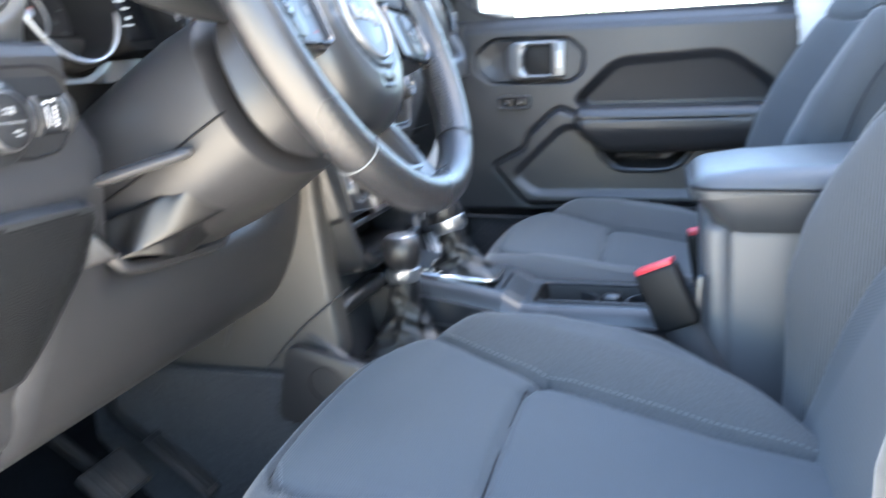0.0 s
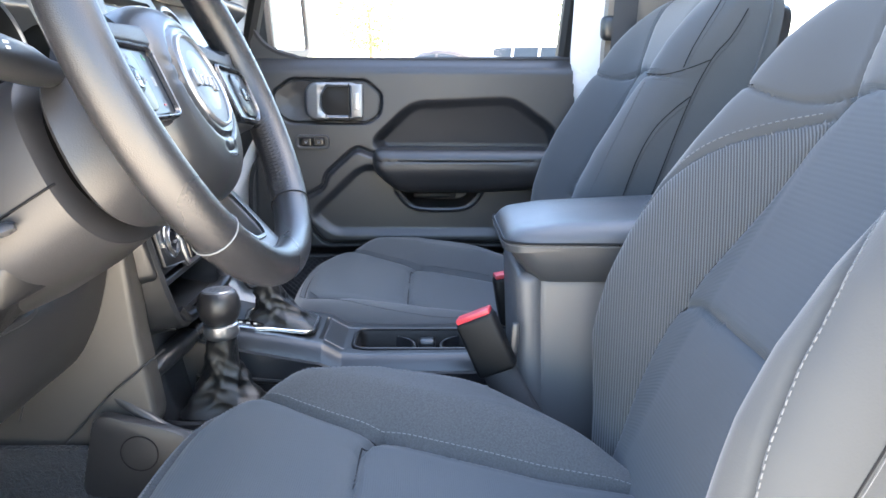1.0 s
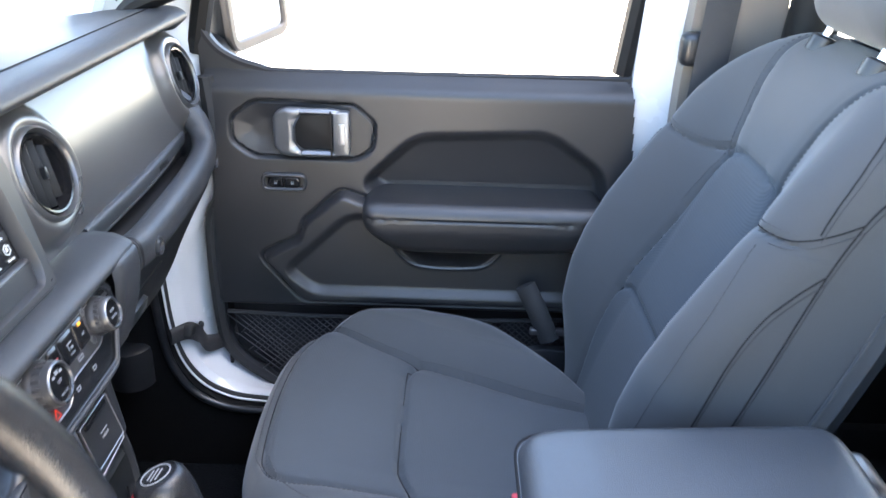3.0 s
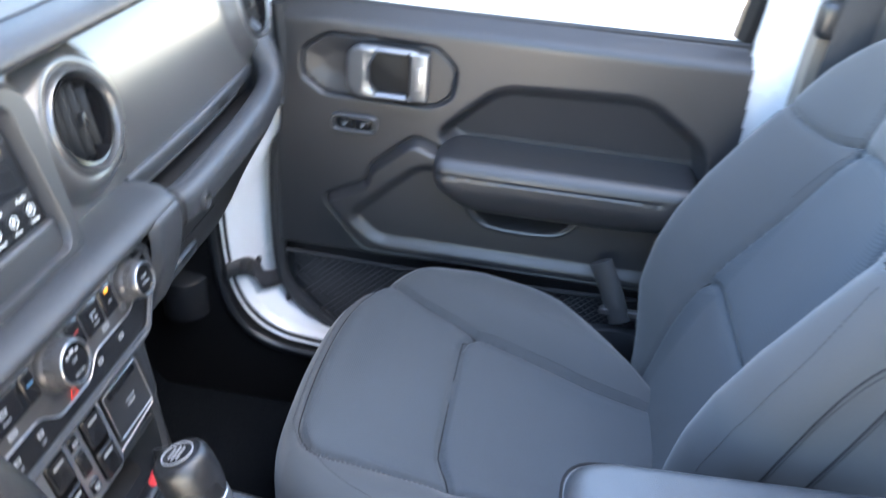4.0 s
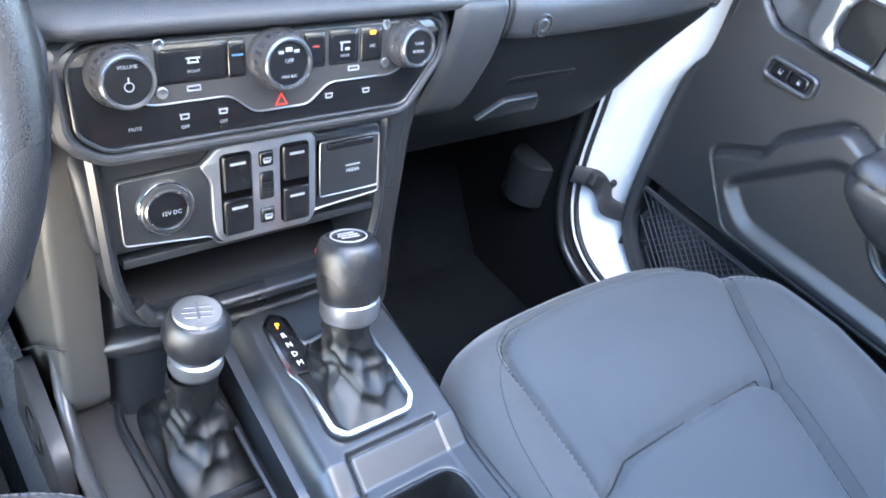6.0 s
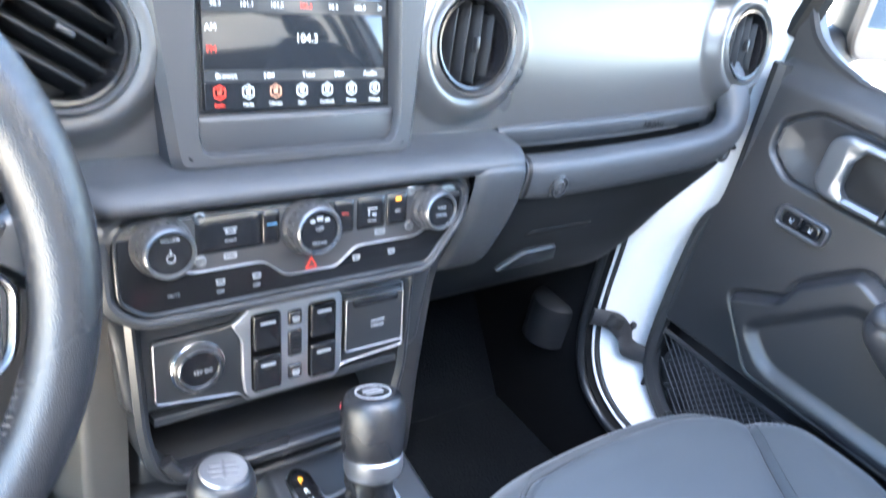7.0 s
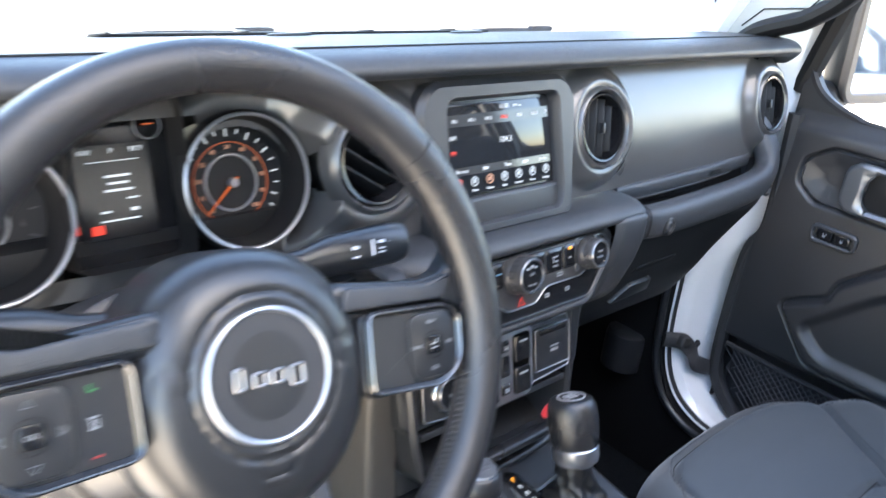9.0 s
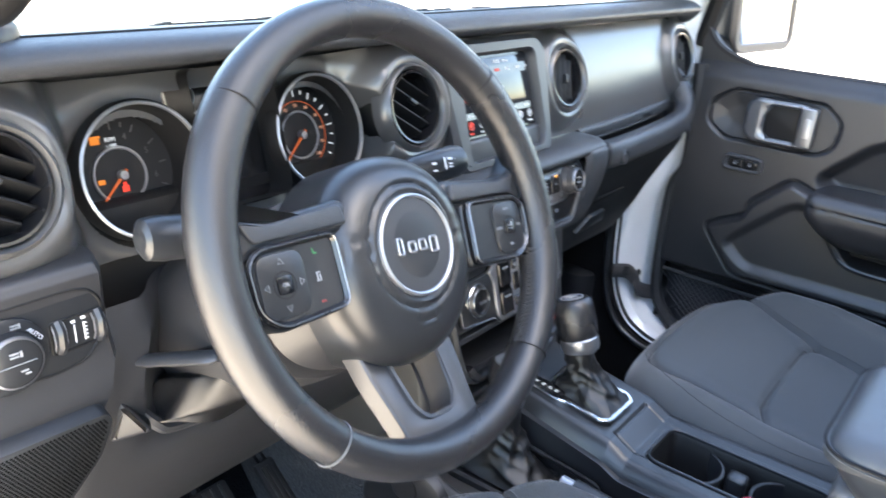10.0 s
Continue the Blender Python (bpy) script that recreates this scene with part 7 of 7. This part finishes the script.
            k = int(np.argmax(zz >= z)) if (zz >= z).any() else 59
            return Vector((sx * (tr[k] + 0.0008), y, z))

        for line in ([(0.08, 0.020), (0.201, 0.028), (0.255, 0.029), (0.300, 0.022), (0.335, 0.006), (0.360, -0.010)], [(0.06, -0.018), (0.20, -0.012), (0.340, -0.010), (0.419, -0.019), (0.459, -0.035), (0.508, -0.049)], [(0.372, 0.050), (0.378, 0.033), (0.395, 0.009), (0.419, -0.019)], [(0.395, 0.015), (0.426, 0.012), (0.466, 0.003), (0.502, -0.008), (0.535, -0.018)]):
            pts = [b @ flank(p.x, p.y) for p in curve_pts([(q[0], q[1], 0) for q in line], 5)]
            part("flank_seam", tube(pts, 0.0008, 5), M_SEAM, bk)
            pts2 = [b @ flank(p.x - 0.006, p.y - 0.004) for p in curve_pts([(q[0], q[1], 0) for q in line], 5)]
            part("flank_stitch", tube(pts2, 0.0006, 4), thread, bk)
    part("piping", tube([tuple((b @ Vector((x, y, -0.086)))) for x, y in offset(bo, -0.001)], 0.0026, 6, closed=True), M_SIDE, bk)
    part("back_panel", prism(offset(bo, 0.012), -0.125, -0.104, b), M_PLASTIC, st)
    # headrest
    h = b @ pose(0, 0.642, -0.036, 0, 0, 0)
    hr = part_np("headrest", *pillow(rrect(0.25, 0.155, 0.055, 10), lambda x, y: 0.052 - 1.2 * x * x, 0.045, 0.05, 24, h)[:2], M_SIDE, st, "charcoal fabric headrest")
    for sx in (-0.068, 0.068):
        part("headrest_post", tube([tuple(b @ Vector((sx, 0.525, -0.030))), tuple(b @ Vector((sx, 0.60, -0.030)))], 0.0065, 12), M_CHROME, st)
        part("post_sleeve", lathe([(0.0075, 0.009), (0.0135, 0.0085), (0.016, 0.006), (0.0165, 0.0), (0.0165, -0.012)], b @ pose(sx, 0.546, -0.030, -90), 24), M_PLASTIC, st)
    return st


seat(0.366, 0.0, 1, "charcoal fabric passenger seat, upright, clean")
seat(-0.366, 0.035, -1, "charcoal fabric driver's seat with mesh side panels")


# ---- belts ----
def buckle(name, at, turn, lean, label):
    e = thing(name, at, label, "belt buckle")
    m = Matrix.Translation(at) @ pose(0, 0, 0, lean, 0, turn)
    part("case", box((0.024, 0.050, 0.075), m @ pose(0, 0, 0.036), 0.006, 3), M_DARK, e)
    part("press_button", box((0.021, 0.044, 0.007), m @ pose(0, 0, 0.0750), 0.002), M_RED, e, "red release button")
    part("stalk", tube([tuple(m @ Vector((0, 0, 0.005))), tuple(m @ Vector((0, -0.004, -0.045))), tuple(m @ Vector((0.0, -0.012, -0.10)))], 0.021, 10, flat=0.35, up=(1, 0, 0)), M_BELT, e)


buckle("seat_belt_buckle", (-0.114, 0.012, 0.928), -14, -25, "black seat belt buckle with red button beside the seat")
buckle("seat_belt_buckle", (0.112, -0.034, 0.918), 8, -10, "black seat belt buckle with red button behind the console")
belt = thing("seat_belt", (0.62, -0.3, 0.95), "black seat belt webbing by the passenger pillar", "seat belt")
part("webbing", tube(curve_pts([(0.60, -0.30, 1.62), (0.61, -0.29, 1.30), (0.615, -0.27, 1.05), (0.615, -0.20, 0.80)], 6), 0.024, 8, flat=0.06, up=(1, 0, 0)), M_BELT, belt)
part("guide", box((0.03, 0.07, 0.05), pose(0.63, -0.285, 1.37), 0.012, 3), M_PLASTIC, belt)
part("lower_anchor", tube([(0.608, -0.052, 0.985), (0.606, -0.075, 0.94), (0.60, -0.10, 0.885)], 0.017, 8, flat=0.35, up=(1, 0, 0)), M_BELT, belt, "black belt anchor strap beside the cushion")
part("anchor_plate", box((0.012, 0.08, 0.012), pose(0.605, -0.105, 0.90), 0.003), M_STEEL, belt)


# ---- things outside ----
def car(at, turn, paint, label, tall):
    """A parked car: a moulded body and cabin, side windows, lamps and wheels."""
    e = new("parked_car")
    e.matrix_basis = pose(*at, 0, 0, turn)
    tagged(e, label, "car", "parked cars")
    M = e.matrix_basis
    if tall:
        belt = [(-2.28, 0.42, 1.00), (-2.20, 0.36, 1.10), (-1.0, 0.34, 1.12), (0.7, 0.34, 1.10), (1.1, 0.34, 1.08), (1.9, 0.36, 1.00), (2.22, 0.42, 0.86), (2.32, 0.50, 0.70)]
        cab = [(-2.18, 1.08, 0.74), (-2.05, 1.60, 0.66), (-1.75, 1.72, 0.62), (-0.4, 1.76, 0.62), (0.25, 1.70, 0.62), (0.55, 1.52, 0.64), (1.12, 1.07, 0.74)]
    else:
        belt = [(-2.30, 0.46, 0.86), (-2.20, 0.36, 0.96), (-1.5, 0.32, 0.98), (0.6, 0.32, 0.94), (1.1, 0.32, 0.92), (1.9, 0.34, 0.80), (2.22, 0.40, 0.66), (2.32, 0.46, 0.56)]
        cab = [(-1.92, 0.95, 0.76), (-1.45, 1.24, 0.64), (-0.95, 1.40, 0.60), (-0.3, 1.45, 0.60), (0.25, 1.38, 0.60), (0.62, 1.20, 0.63), (1.22, 0.90, 0.74)]
    rg = []
    for x, z0, z1 in belt:
        w = 0.88 - 0.10 * max(0.0, (abs(x) - 1.7) / 0.6) ** 2
        rg.append([(x, w * math.copysign(abs(math.cos(a)) ** 0.35, math.cos(a)), (z0 + z1) / 2 + (z1 - z0) / 2 * math.copysign(abs(math.sin(a)) ** 0.55, math.sin(a))) for a in [2 * math.pi * k / 32 for k in range(32)]])
    part("body", loops(rg, M, cap0=True, cap1=True), paint, e)
    base = belt[3][2] - 0.06
    part("cabin", loops([[(x, -0.80, base), (x, -w, z - 0.05), (x, -w + 0.07, z), (x, w - 0.07, z), (x, w, z - 0.05), (x, 0.80, base)] for x, z, w in cab], M, cap0=True, cap1=True), paint, e)
    low = base + 0.07
    for y in (-1, 1):
        def at_side(x, z):
            hz = float(np.interp(x, [c[0] for c in cab], [c[1] for c in cab]))
            w = float(np.interp(x, [c[0] for c in cab], [c[2] for c in cab]))
            q = min(1.0, max(0.0, (z - base) / max(0.05, hz - 0.05 - base)))
            return (x, y * (0.80 + (w - 0.80) * q + 0.006), z)
        spans = ((-1.95, -1.25), (-1.17, -0.38), (-0.30, 0.62)) if tall else ((-1.22, -0.42), (-0.34, 0.72))
        for x0, x1 in spans:
            xs = np.linspace(x0, x1, 9)
            tops = [min(float(np.interp(x, [c[0] for c in cab], [c[1] for c in cab])) - 0.10, 1.62 if tall else 1.34) for x in xs]
            part("side_window", loops([[at_side(x, low) for x in xs], [at_side(x, max(low + 0.01, z)) for x, z in zip(xs, tops)]], M, closed=False), M_TINT, e)
        part("headlamp", box((0.16, 0.26, 0.12), M @ pose(2.17, y * 0.60, belt[6][2] - 0.10), 0.03), M_SATIN, e)
        part("tail_lamp", box((0.10, 0.22, 0.18), M @ pose(-2.22, y * 0.66, belt[1][2] - 0.18), 0.03), M_RED, e)
        part("door_mirror", box((0.14, 0.16, 0.12), M @ pose(0.72, y * 0.95, base + 0.12), 0.03), paint, e)
    xw = (cab[-2][0], cab[-1][0])
    part("windscreen", loops([[(xw[1] + 0.006, -0.66, cab[-1][1] + 0.01), (xw[1] + 0.006, 0.66, cab[-1][1] + 0.01)], [(xw[0] + 0.012, -0.56, cab[-2][1] + 0.005), (xw[0] + 0.012, 0.56, cab[-2][1] + 0.005)]], M, closed=False), M_TINT, e)
    for x in (-1.38, 1.40):
        for y in (-0.82, 0.82):
            part("wheel_arch", lathe([(0.39, -0.08), (0.39, 0.08), (0.30, 0.085), (0.30, -0.085)], M @ pose(x, y, 0.345, 90), 32, wrap=True), M_DARK, e)
            w = part("wheel", lathe([(0.22, -0.11), (0.31, -0.12), (0.34, -0.07), (0.34, 0.07), (0.31, 0.12), (0.22, 0.11)], M @ pose(x, y, 0.34, 90), 32, wrap=True), M_RUBBER, e)
            part("rim", lathe([(0.22, -0.10), (0.19, -0.05), (0.06, -0.10), (0.06, 0.10), (0.19, 0.05), (0.22, 0.10)], M @ pose(x, y, 0.34, 90), 24, True, True), M_STEEL, w)
            for q in range(5):
                part("spoke", box((0.17, 0.035, 0.03), M @ pose(x, y, 0.34, 90) @ pose(0, 0, 0.085 if y < 0 else -0.085, 0, 0, 72 * q) @ pose(0.11, 0, 0), 0.008), M_SATIN, w)



car((20.0, -0.25, 0.36), 48, M_BRONZE, "bronze parked saloon car in the sun", False)
car((27.2, -5.6, 0.36), 98, M_WHITE, "white parked sport utility car in the sun", True)
car((24.6, -2.5, 0.36), 62, M_WHITE, "pale parked sport utility car further off", True)
car((4.9, -5.0, 0.0), 25, M_WHITE, "pale parked car behind the rear window", True)


def tree(at, h, seed):
    rnd = random.Random(seed)
    e = new("tree")
    e.matrix_basis = Matrix.Translation(at)
    tagged(e, "leafy green tree at the edge of the lot", "tree", "trees")
    part("trunk", tube(curve_pts([at, (at[0] + 0.1, at[1], h * 0.3), (at[0], at[1] + 0.1, h * 0.7)], 5), [0.18 * (1 - k / 14) for k in range(11)], 8), M_BARK, e)
    n = 1500
    vs, fs = [], []
    for k in range(n):
        a, u = rnd.uniform(0, 6.28), rnd.random()
        r = h * 0.28 * math.sqrt(rnd.random()) * (0.6 + 0.6 * math.sin(3.1 * u))
        c = Vector((at[0] + r * math.cos(a), at[1] + r * math.sin(a), h * (0.38 + 0.62 * u)))
        d, q = Vector((rnd.gauss(0, 1), rnd.gauss(0, 1), rnd.gauss(0, 1))).normalized(), Vector((rnd.gauss(0, 1), rnd.gauss(0, 1), rnd.gauss(0, 1))).normalized()
        i = len(vs)
        vs += [tuple(c), tuple(c + d * 0.22), tuple(c + d * 0.12 + q * 0.16)]
        fs.append((i, i + 1, i + 2))
    part_np("crown", vs, fs, M_LEAF, e)


for q, (x, y, h) in enumerate(((40, 3, 6), (44, -9, 7), (38, 14, 5.5), (26, 34, 6.5), (10, 42, 7), (-12, 45, 6))):
    tree((x, y, 0), h, q)

# ---- lettering into meshes ----
bpy.context.view_layer.update()
deps = bpy.context.evaluated_depsgraph_get()
for ob, material, parent in WORDS:
    me = bpy.data.meshes.new_from_object(ob.evaluated_get(deps))
    me.transform(ob.matrix_basis)
    cu = ob.data
    bpy.data.objects.remove(ob)
    bpy.data.curves.remove(cu)
    finish("lettering", me, material, parent)
